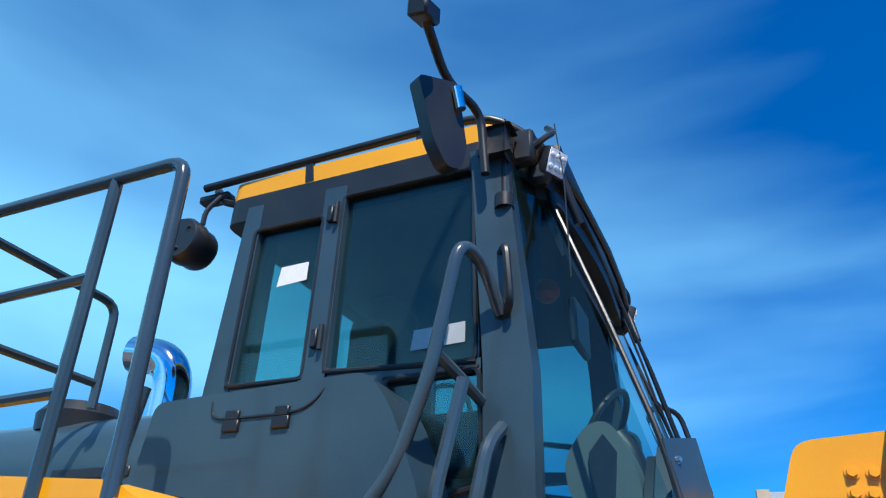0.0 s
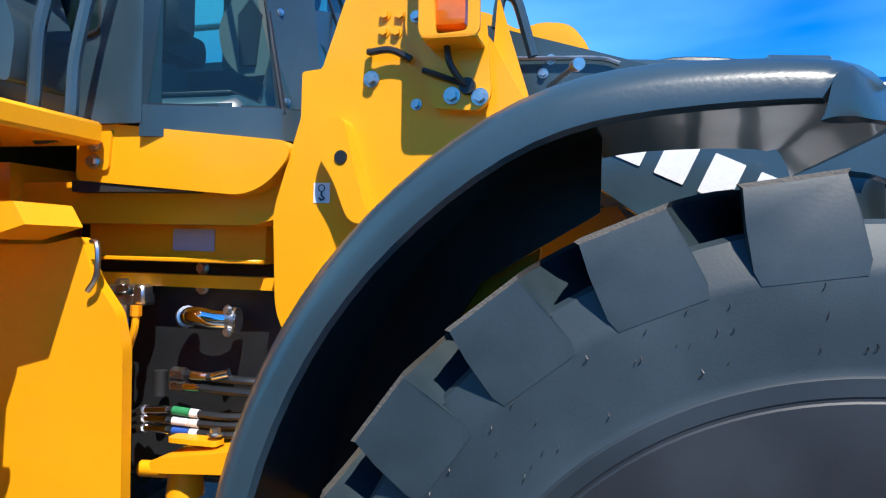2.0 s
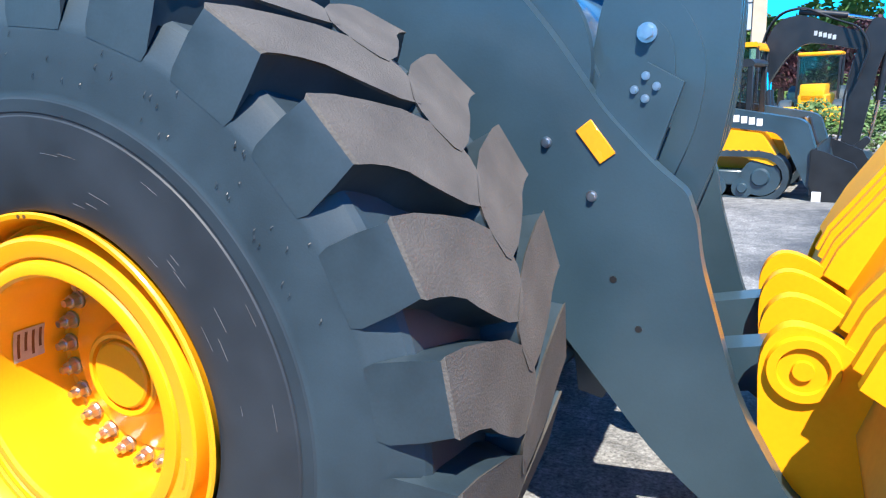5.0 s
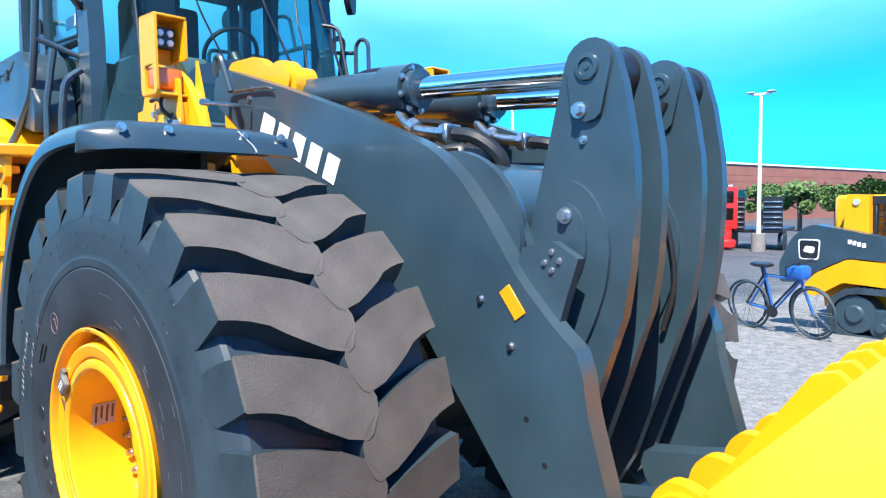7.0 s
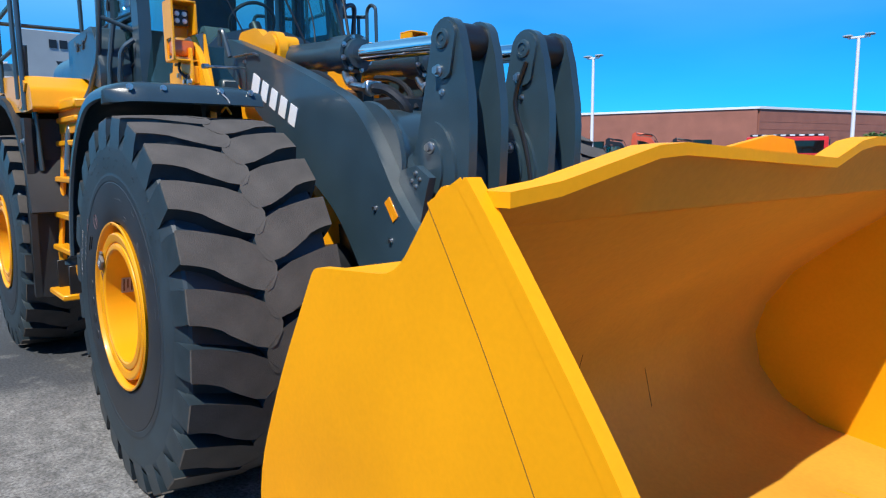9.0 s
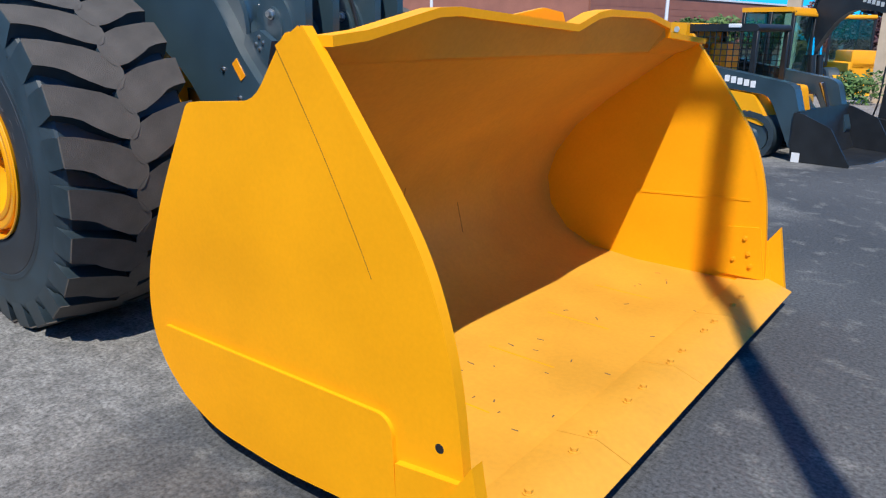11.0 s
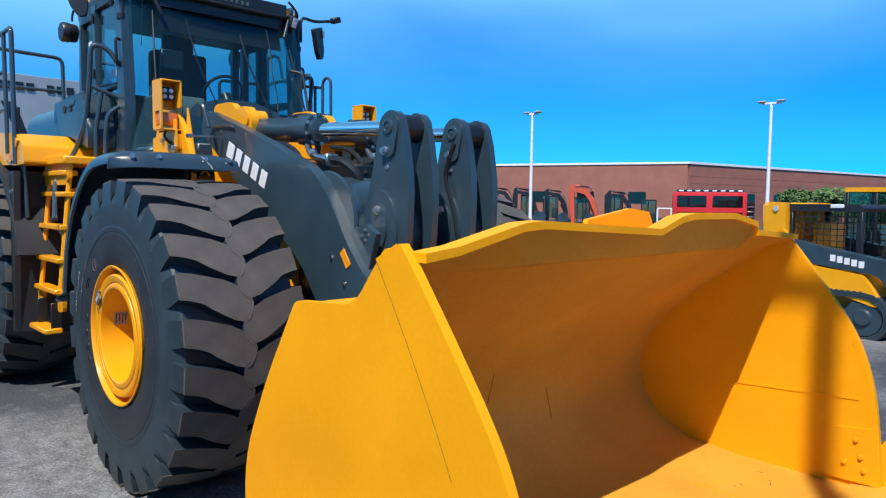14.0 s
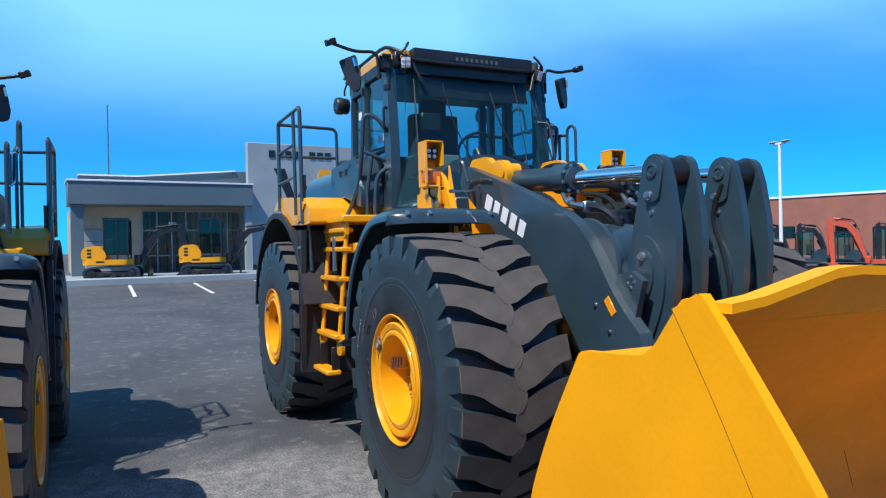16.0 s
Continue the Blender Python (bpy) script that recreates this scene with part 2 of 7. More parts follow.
    nt.links.new(bp.outputs[0], b.inputs["Normal"])
    return m


ASPHALT = ground_material("worn_asphalt", (0.040, 0.045, 0.052), (0.082, 0.086, 0.092), (0.22, 0.22, 0.21), bump=0.2, worn=(0.20, 0.20, 0.195))
CONCRETE = ground_material("kerb_concrete", (0.18, 0.16, 0.145), (0.28, 0.255, 0.23), (0.13, 0.11, 0.095), 2.0, 0.3)
BRICK = material("red_brick_wall", (0.33, 0.13, 0.09), 0.85, var=0.12, scale=0.6, bump=0.4, bscale=14, fine=0.1)
GREEN_LEAF = material("leaf_green", (0.07, 0.14, 0.03), 0.6, var=0.35, scale=3)
PURPLE_LEAF = material("leaf_purple", (0.09, 0.035, 0.04), 0.6, var=0.35, scale=3)
BARK = material("bark", (0.12, 0.085, 0.06), 0.9, var=0.3, scale=12, bump=0.6, bscale=30)
CLAD = material("grey_metal_cladding", (0.11, 0.16, 0.185), 0.45, var=0.08, scale=0.4)
PALE = material("pale_panel", (0.31, 0.36, 0.38), 0.6, var=0.08, scale=0.8)
BEIGE = material("beige_stone_panel", (0.52, 0.40, 0.28), 0.8, var=0.1, scale=2)
MULCH = material("mulch", (0.12, 0.05, 0.035), 0.95, var=0.4, scale=20, bump=0.8, bscale=40)


# ---- mesh helpers ----
def root(name, label, category, group="", m=None, kind=""):
    ob = tagged(new(name), label, category, group, kind)
    if m is not None:
        ob.matrix_basis = m
    return ob


def to_mesh(name, bm, mats, angle=38):
    bmesh.ops.recalc_face_normals(bm, faces=bm.faces[:])
    lim = radians(angle)
    for f in bm.faces:
        f.smooth = True
    for e in bm.edges:
        e.smooth = len(e.link_faces) == 2 and e.calc_face_angle(0) < lim
    me = bpy.data.meshes.new(name)
    bm.to_mesh(me)
    bm.free()
    for m in mats if isinstance(mats, (list, tuple)) else (mats,):
        me.materials.append(m)
    return me


def part(name, bm, mats, parent, label="", angle=38):
    ob = new(name, to_mesh(name, bm, mats, angle))
    ob.parent = parent
    return tagged(ob, label)


def put(name, me, parent, m=None):
    """A further part on an existing mesh."""
    ob = new(name, me)
    ob.parent = parent
    if m is not None:
        ob.matrix_basis = m
    return ob


def B():
    return bmesh.new()


def bevel(bm, verts, w, seg=1):
    vs = set(verts)
    edges = [e for e in bm.edges if e.verts[0] in vs and e.verts[1] in vs and len(e.link_faces) == 2 and e.calc_face_angle(0) > 0.5]
    if w > 0 and edges:
        bmesh.ops.bevel(bm, geom=edges, offset=w, segments=seg, affect="EDGES", clamp_overlap=True, profile=0.6)


def box(bm, lo, hi, w=0.008, seg=1, m=None):
    r = bmesh.ops.create_cube(bm, size=1)["verts"]
    for v in r:
        v.co = Vector([(lo[i] + hi[i]) / 2 + v.co[i] * (hi[i] - lo[i]) for i in range(3)])
    if m is not None:
        bmesh.ops.transform(bm, matrix=m, verts=r)
    bevel(bm, r, w, seg)
    return bm


def prism(bm, pts, a, b, axis="y", w=0.006, seg=1):
    """A plate: the outline pts swept from a to b along an axis."""
    put3 = {"y": lambda u, v, d: (u, d, v), "x": lambda u, v, d: (d, u, v), "z": lambda u, v, d: (u, v, d)}[axis]
    v0 = [bm.verts.new(put3(u, v, a)) for u, v in pts]
    v1 = [bm.verts.new(put3(u, v, b)) for u, v in pts]
    n = len(pts)
    for i in range(n):
        bm.faces.new((v0[i], v0[(i + 1) % n], v1[(i + 1) % n], v1[i]))
    bm.faces.new(v0[::-1])
    bm.faces.new(v1)
    bevel(bm, v0 + v1, w, seg)
    return bm


def rounded(pts, r, n=4):
    """An outline with its corners rounded; r is one radius or one for each corner."""
    out = []
    k = len(pts)
    for i in range(k):
        p, a, b = Vector(pts[i]), Vector(pts[i - 1]), Vector(pts[(i + 1) % k])
        rr = r[i] if isinstance(r, (list, tuple)) else r
        if rr <= 0:
            out.append(tuple(p))
            continue
        d0 = min(rr, (a - p).length * 0.48)
        d1 = min(rr, (b - p).length * 0.48)
        s, e = p + (a - p).normalized() * d0, p + (b - p).normalized() * d1
        for j in range(n + 1):
            t = j / n
            out.append(tuple(s * (1 - t) ** 2 + p * 2 * t * (1 - t) + e * t * t))
    return out


def arc(cx, cz, r, a0, a1, n):
    return [(cx + r * math.cos(radians(a0 + (a1 - a0) * i / n)), cz + r * math.sin(radians(a0 + (a1 - a0) * i / n))) for i in range(n + 1)]


def tube(bm, pts, r, n=10, bend=0.07, closed=False):
    """A bent pipe."""
    P = [Vector(p) for p in pts]
    path = [P[0]]
    for i in range(1, len(P) - 1):
        d0 = min(bend, (P[i - 1] - P[i]).length * 0.45)
        d1 = min(bend, (P[i + 1] - P[i]).length * 0.45)
        s, e = P[i] + (P[i - 1] - P[i]).normalized() * d0, P[i] + (P[i + 1] - P[i]).normalized() * d1
        for j in range(5):
            t = j / 4
            path.append(s * (1 - t) ** 2 + P[i] * 2 * t * (1 - t) + e * t * t)
    path.append(P[-1])
    rings, up = [], None
    for i, p in enumerate(path):
        d = (path[min(i + 1, len(path) - 1)] - path[max(i - 1, 0)]).normalized()
        if up is None:
            up = d.orthogonal().normalized()
        up = (up - d * up.dot(d)).normalized()
        side = d.cross(up)
        rings.append([bm.verts.new(p + (up * math.cos(6.28318 * k / n) + side * math.sin(6.28318 * k / n)) * r) for k in range(n)])
    for a, b in zip(rings, rings[1:]):
        for k in range(n):
            bm.faces.new((a[k], a[(k + 1) % n], b[(k + 1) % n], b[k]))
    bm.faces.new(rings[0][::-1])
    bm.faces.new(rings[-1])
    return bm


def rod(bm, p, q, r, n=14, r2=None):
    p, q = Vector(p), Vector(q)
    m = (q - p).to_track_quat("Z", "Y").to_matrix().to_4x4()
    bmesh.ops.create_cone(bm, cap_ends=True, segments=n, radius1=r, radius2=r if r2 is None else r2, depth=(q - p).length, matrix=Matrix.Translation((p + q) / 2) @ m)
    return bm


def lathe(bm, prof, c, axis="y", n=64, a0=0, a1=360, flip=1):
    """A turned shape: (radius, place along the axis)."""
    full = abs(a1 - a0) >= 360
    k = n if full else n + 1
    rings = []
    for r, a in prof:
        ring = []
        for i in range(k):
            t = radians(a0 + (a1 - a0) * i / n)
            u, v = r * math.cos(t), r * math.sin(t)
            o = {"y": (u, a * flip, v), "x": (a * flip, u, v), "z": (u, v, a * flip)}[axis]
            ring.append(bm.verts.new(Vector(c) + Vector(o)))
        rings.append(ring)
    for s, t in zip(rings, rings[1:]):
        for i in range(k if full else k - 1):
            bm.faces.new((s[i], s[(i + 1) % k], t[(i + 1) % k], t[i]))
    return bm


def frame_plate(bm, outline, hole, y0, y1):
    """A plate with a window in it, bridged ring by ring; both outlines have as many points."""
    n = len(outline)
    rings = []
    for y in (y0, y1):
        rings.append(([bm.verts.new((x, y, z)) for x, z in outline], [bm.verts.new((x, y, z)) for x, z in hole]))
    (o0, h0), (o1, h1) = rings
    for i in range(n):
        j = (i + 1) % n
        bm.faces.new((o0[i], o0[j], h0[j], h0[i]))
        bm.faces.new((o1[i], h1[i], h1[j], o1[j]))
        bm.faces.new((o0[i], o1[i], o1[j], o0[j]))
        bm.faces.new((h0[i], h0[j], h1[j], h1[i]))
    return bm


def hexbolt_mesh(name, r, h, mat):
    """A bolt head on a washer, pointing along -y."""
    bm = B()
    rod(bm, (0, 0.0, 0), (0, -h * 0.25, 0), r * 1.45, 14)
    rod(bm, (0, -h * 0.25, 0), (0, -h, 0), r, 6)
    return to_mesh(name, bm, mat)


BOLT_STEEL = hexbolt_mesh("bolt", 0.011, 0.014, STEEL)
BOLT_YELLOW = hexbolt_mesh("bolt", 0.012, 0.014, YELLOW)
BOLT_WORN = hexbolt_mesh("bolt", 0.012, 0.014, SCUFFED_SHADED)
BOLT_BIG = hexbolt_mesh("bolt", 0.016, 0.022, STEEL)


# ---- ground ----
def ground_height(x, y):
    """The yard rises gently towards the showroom and falls towards the road."""
    return 0.0243 * min(60.0, max(0.0, -x - 6.0)) - 0.015 * min(60.0, max(0.0, y - 6.0))


def build_ground():
    bm = B()
    ticks = sorted({round(s * v, 2) for s in (-1, 1) for v in [0, 2, 4, 6, 8, 9, 10, 11, 12, 14, 16, 20, 25, 30, 36, 42, 50, 60, 80, 120, 200, 400, 900, 2000]})
    grid = [[bm.verts.new((x, y, ground_height(x, y))) for y in ticks] for x in ticks]
    for i in range(len(ticks) - 1):
        for j in range(len(ticks) - 1):
            bm.faces.new((grid[i][j], grid[i + 1][j], grid[i + 1][j + 1], grid[i][j + 1]))
    ob = new("ground", to_mesh("ground", bm, ASPHALT))
    tagged(ob, "worn grey asphalt yard with pale stains", "ground", kind="structure")


build_ground()

# ---- wheel loader ----
loader = root("wheel_loader", "large yellow and dark grey articulated wheel loader parked on asphalt", "wheel loader")
HUB_Z, TYRE_R, LUGS = 0.972, 0.972, 24
PITCH = 360 / LUGS


def tyre_mesh():
    """Tyre carcass about the origin, axle along y, outer side towards -y."""
    bm = B()
    c, n = (0, 0, 0), 120
    prof = [(0.41, -0.30), (0.428, -0.36), (0.436, -0.378), (0.455, -0.384), (0.50, -0.388), (0.58, -0.390), (0.632, -0.389), (0.635, -0.3865), (0.639, -0.3865), (0.642, -0.3885), (0.667, -0.3885), (0.672, -0.3862), (0.686, -0.386),
            (0.74, -0.3865), (0.805, -0.3855), (0.822, -0.383), (0.880, -0.350), (0.888, -0.335), (0.886, -0.29), (0.884, -0.12), (0.884, 0.0)]
    prof += [(r, -a) for r, a in prof[-2::-1]]
    lathe(bm, prof, c, "y", n)
    for f in bm.faces:
        r = math.hypot(f.calc_center_median().x, f.calc_center_median().z)
        f.material_index = 2 if r < 0.637 else 3 if r < 0.67 else 0
    return to_mesh("tyre", bm, (RUBBER, TREAD, SMOOTH_RUBBER, BAND_RUBBER), 24)


def lug_mesh(side):
    """One swept bar of the tread: its plan in (place across, degrees), pulled down to the carcass."""
    plan = [(0.372, 4.45), (0.29, 3.9), (0.20, 2.5), (0.12, 0.9), (0.045, -1.4), (-0.022, -4.6), (-0.034, -6.5), (-0.030, -9.0), (0.0, -12.2), (0.022, -13.0), (0.09, -11.9), (0.155, -9.8), (0.195, -7.9), (0.235, -6.1), (0.285, -4.9), (0.33, -4.2), (0.372, -3.9)]
    ca, cd = 0.17, -3.8

    def crown(a):
        return TYRE_R - 0.012 * (a / 0.372) ** 2

    bm = B()

    def ring(grow_a, grow_d, drop, low=None):
        out = []
        for i, (a, d) in enumerate(plan):
            edge = a > 0.371
            aa = a if edge else a + math.copysign(grow_a, a - ca)
            dd = d + math.copysign(grow_d, d - cd)
            r = (low if low else crown(a)) - drop
            y = min(aa, 0.372) - (0.004 if edge and drop == 0 else 0)
            out.append(bm.verts.new((r * math.cos(radians(dd)), side * y, r * math.sin(radians(dd)))))
        return out

    top, shoulder, base = ring(-0.006, -0.35, 0.0), ring(0.0, 0.0, 0.008), ring(0.012, 0.75, 0.0, 0.876)
    n = len(plan)
    f = bm.faces.new(top)
    f.material_index = 1
    for i in range(n - 1):
        bm.faces.new((top[i], top[i + 1], shoulder[i + 1], shoulder[i])).material_index = 1
        bm.faces.new((shoulder[i], shoulder[i + 1], base[i + 1], base[i]))
    bm.faces.new((top[0], shoulder[0], shoulder[-1], top[-1])).material_index = 1
    # outer face, flush with the side wall
    foot = [bm.verts.new((r * math.cos(radians(d)), side * y, r * math.sin(radians(d)))) for r, d, y in ((0.83, 5.3, 0.3845), (0.808, 4.9, 0.3862), (0.808, -4.9, 0.3862), (0.83, -5.3, 0.3845))]
    for v in (base[0], base[-1]):
        v.co.y = side * 0.362
    wide = [bm.verts.new((0.90 * math.cos(radians(d)), side * 0.3795, 0.90 * math.sin(radians(d)))) for d in (4.95, -4.6)]
    bm.faces.new((shoulder[0], wide[0], foot[0], foot[1], foot[2], foot[3], wide[1], shoulder[-1]))
    bm.faces.new((shoulder[0], base[0], wide[0]))
    bm.faces.new((base[0], foot[0], wide[0]))
    bm.faces.new((shoulder[-1], wide[1], base[-1]))
    bm.faces.new((base[-1], wide[1], foot[3]))
    return to_mesh("tread_lug", bm, (LUG_RUBBER, TREAD), 26)


def rim_mesh():
    bm = B()
    prof = [(0.40, -0.30), (0.420, -0.365), (0.430, -0.384), (0.434, -0.390), (0.430, -0.395), (0.421, -0.394), (0.417, -0.386), (0.408, -0.345), (0.400, -0.318), (0.390, -0.312), (0.383, -0.325), (0.380, -0.372), (0.377, -0.382),
            (0.370, -0.386), (0.345, -0.383), (0.334, -0.380), (0.331, -0.372), (0.327, -0.372), (0.322, -0.381), (0.306, -0.386), (0.295, -0.385), (0.288, -0.378), (0.285, -0.350), (0.282, -0.18), (0.278, -0.155), (0.27, -0.15), (0.229, -0.148), (0.228, -0.156), (0.222, -0.158),
            (0.16, -0.165), (0.125, -0.178), (0.115, -0.20), (0.112, -0.222), (0.105, -0.228), (0.096, -0.226), (0.094, -0.214), (0.088, -0.214), (0.085, -0.226), (0.08, -0.230), (0.0, -0.232)]
    lathe(bm, prof, (0, 0, 0), "y", 80)
    return to_mesh("rim", bm, YELLOW, 24)


TYRE_MESH, RIM_MESH = tyre_mesh(), rim_mesh()
LUG_OUT, LUG_IN = lug_mesh(-1), lug_mesh(1)


def nut_mesh():
    bm = rod(B(), (0, 0, 0), (0, -0.006, 0), 0.024, 16)
    rod(bm, (0, -0.006, 0), (0, -0.028, 0), 0.0185, 6)
    rod(bm, (0, -0.028, 0), (0, -0.046, 0), 0.011, 10, 0.0095)
    return to_mesh("wheel_nut", bm, STEEL)


NUT = nut_mesh()


def wheel(x, side):
    m = Matrix.Translation((x, side * 1.22, HUB_Z)) @ (pose(0, 0, 0, 0, 0, 180) if side > 0 else Matrix())
    t = put("tyre", TYRE_MESH, loader, m)
    tagged(t, "black rubber tyre with deep dusty bar tread")
    for k in range(LUGS):
        put("tread_lug", LUG_OUT, t, pose(0, 0, 0, 0, -(8.6 + PITCH * k), 0))
        put("tread_lug", LUG_IN, t, pose(0, 0, 0, 0, -(8.6 + PITCH * (k + 0.5)), 0))
    r = put("rim", RIM_MESH, loader, m)
    tagged(r, "glossy yellow wheel rim")
    for k in range(24):
        a = radians(8.2 + 15 * k)
        put("wheel_nut", NUT, r, pose(0.256 * math.cos(a), -0.150, 0.256 * math.sin(a)))
    # grey clamp sitting on the lock ring, with two bars of writing and its strap below
    bm = box(B(), (-0.034, -0.020, -0.027), (0.034, 0.0, 0.027), 0.004)
    box(bm, (0.010, -0.014, 0.022), (0.044, 0.0, 0.044), 0.003)
    box(bm, (-0.050, -0.010, -0.018), (-0.034, 0.0, 0.012), 0.003)
    cl = part("valve_clamp", bm, CLAMP_GREY, r, "grey steel clamp")
    cl.matrix_basis = pose(-0.264, -0.387, 0.200, 0, -46, 0)
    for dz in (-0.006, 0.006):
        bar = part("writing_bar", box(B(), (-0.022, -0.0208, dz - 0.003), (0.018, -0.0195, dz + 0.003), 0), WHITE, r)
        bar.matrix_basis = pose(-0.264, -0.387, 0.200, 0, -46, 0)
    bm = box(B(), (-0.018, -0.385, -0.05), (0.0, -0.352, 0.012), 0.004)
    part("clamp_strap", bm, RUST, r).matrix_basis = pose(-0.316, 0, 0.140, 0, -34, 0)
    # sticker on the bowl's wall, with bars of writing
    bm = lathe(B(), [(0.2805, -0.30), (0.2805, -0.215)], (0, 0, 0), "y", 8, 158, 176)
    st = part("sticker", bm, PAPER, r, "small worn paper sticker")
    for k in range(4):
        bm = lathe(B(), [(0.2800, -0.290 + 0.02 * k), (0.2800, -0.282 + 0.02 * k)], (0, 0, 0), "y", 6, 160, 174 - 3 * (k % 2))
        part("writing_bar", bm, RUST, r)
    for r0, a0, a1 in ((0.352, 196, 236), (0.355, -24, -12)):
        part("lock_ring_lug", tube(B(), arc_points(r0, -0.383, a0, a1), 0.006, 6), YELLOW, r)
    part("lock_ring_gap", tube(B(), arc_points(0.346, -0.381, 197, 236), 0.0025, 5), RUST, r, "dark gap in the lock ring")
    for a in (92, 94.5, 203):
        bm = rod(B(), (0.425 * math.cos(radians(a)), -0.392, 0.425 * math.sin(radians(a))), (0.425 * math.cos(radians(a)), -0.3962, 0.425 * math.sin(radians(a))), 0.0045, 6)
        part("paint_chip", bm, RUST, r, "chip in the paint")
    return t


def arc_points(r, y, a0, a1, n=8):
    return [(r * math.cos(radians(a0 + (a1 - a0) * i / n)), y, r * math.sin(radians(a0 + (a1 - a0) * i / n))) for i in range(n + 1)]


near_tyre = wheel(0.012, -1)
wheel(0.012, 1)
wheel(-3.74, -1)
wheel(-3.74, 1)
bm = rod(B(), (0, -0.95, HUB_Z), (0, 0.95, HUB_Z), 0.22, 24)
rod(bm, (0, -0.3, HUB_Z), (0, 0.3, HUB_Z), 0.34, 24)
part("front_axle", bm, BLACK, loader)
bm = rod(B(), (-3.74, -0.95, HUB_Z), (-3.74, 0.95, HUB_Z), 0.22, 24)
rod(bm, (-3.74, -0.3, HUB_Z), (-3.74, 0.3, HUB_Z), 0.34, 24)
part("rear_axle", bm, BLACK, loader)


# chalk and crayon marks on the near front tyre
def wall_depth(r):
    """How far the tyre's outer wall stands out at a radius."""
    line = [(0.428, 0.36), (0.436, 0.378), (0.455, 0.384), (0.50, 0.388), (0.58, 0.390), (0.632, 0.389), (0.667, 0.3885), (0.672, 0.3862), (0.686, 0.386), (0.74, 0.3865), (0.805, 0.3855), (1.0, 0.372)]
    for (r0, d0), (r1, d1) in zip(line, line[1:]):
        if r <= r1:
            return (d0 + (d1 - d0) * max(0.0, r - r0) / (r1 - r0))
    return 0.37


def crayon(pts, r=0.0022):
    return tube(B(), [(x, -wall_depth(math.hypot(x, z)) - 0.0003, z) for x, z in pts], r, 4, 0.01)


def on_wall(cx, cz, pts, s, turn=0):
    c, d = math.cos(radians(turn)), math.sin(radians(turn))
    return [(cx + s * (u * c - v * d), cz + s * (u * d + v * c)) for u, v in pts]


circle = [(math.cos(i * 0.45), math.sin(i * 0.45) * 1.15) for i in range(15)]
strokes = [on_wall(-0.351, 0.412, circle, 0.034), on_wall(-0.351, 0.412, [(-0.5, 0.4), (0.1, 0.7), (0.45, -0.2), (0.9, -0.9)], 0.03),
           on_wall(-0.538, 0.380, [(-0.7, 0.2), (1.1, 0.1)], 0.03), on_wall(-0.538, 0.380, [(0.0, 1.2), (-0.05, -1.1)], 0.03)]
for s in strokes:
    part("crayon_mark", crayon(s, 0.0017), CRAYON, near_tyre, "faint pink crayon mark")
figures = {"4": [(0.5, -1), (0.5, 1), (-0.5, -0.2), (0.8, -0.2)], "0": [(0, 1), (-0.5, 0), (0, -1), (0.5, 0), (0, 1)], "9": [(0.4, 0.5), (0, 1), (-0.4, 0.5), (0, 0.1), (0.4, 0.5), (0.3, -1)],
           "6": [(0.3, 1), (-0.4, 0), (0, -1), (0.4, -0.4), (-0.3, -0.1)], "5": [(0.5, 1), (-0.4, 1), (-0.4, 0.2), (0.4, 0), (0.3, -0.8), (-0.4, -1)], "/": [(0.4, 1.1), (-0.4, -1.1)],
           "1": [(0, 1), (0, -1)], "7": [(-0.4, 1), (0.5, 1), (0, -1)], "B": [(-0.4, -1), (-0.4, 1), (0.3, 0.6), (-0.3, 0.1), (0.4, -0.5), (-0.4, -1)], "R": [(-0.4, -1), (-0.4, 1), (0.4, 0.6), (-0.3, 0.1), (0.5, -1)], "S": [(0.4, 0.9), (-0.3, 0.6), (0.3, -0.4), (-0.4, -0.9)]}
for text, r0, a0, step in (("40/65", 0.744, 153.2, 2.1), ("/170RS", 0.756, 163.6, 2.1), ("67", 0.668, 153.6, 2.9), ("BS", 0.663, 161.2, 3.0)):
    for i, ch in enumerate(text):
        a = a0 + i * step
        part("chalk_mark", crayon(on_wall(r0 * math.cos(radians(a)), r0 * math.sin(radians(a)), figures[ch], 0.0135, a - 90 + 180 - 28), 0.0012), STREAK, near_tyre, "white chalk writing")


# moulded blocks on the smooth wall
for t in (175.2, 185.5, 195.8, 206.0):
    x, z = 0.535 * math.cos(radians(t)), 0.535 * math.sin(radians(t))
    d = wall_depth(0.535)
    bm = lathe(B(), [(0.0, -d - 0.0015), (0.028, -d - 0.002), (0.034, -d + 0.008)], (x, 0, z), "y", 14)
    part("moulded_block", bm, BLACK, near_tyre)
# raised maker's oblong, and mould hairs on the outer wall
for a, dr in ((148.5, 0.0), (151.0, 0.03)):
    part("moulded_bar", crayon([((0.545 + dr) * math.cos(radians(a + d)), (0.545 + dr) * math.sin(radians(a + d))) for d in (-5, -2, 1, 4)], 0.006), BLACK, near_tyre)
rng = random.Random(21)
for k in range(70):
    a = rng.uniform(20, 178)
    r = rng.choice((0.715, 0.76, 0.80)) + rng.uniform(-0.006, 0.006)
    x, z, l = r * math.cos(radians(a)), r * math.sin(radians(a)), rng.uniform(0.006, 0.013)
    d = wall_depth(r)
    part("mould_hair", tube(B(), [(x, -d, z), (x + rng.uniform(-0.004, 0.004), -d - 0.004, z - l * 0.4), (x - 0.004, -d - 0.002, z - l)], 0.0007, 3, 0.002), BLACK, near_tyre)
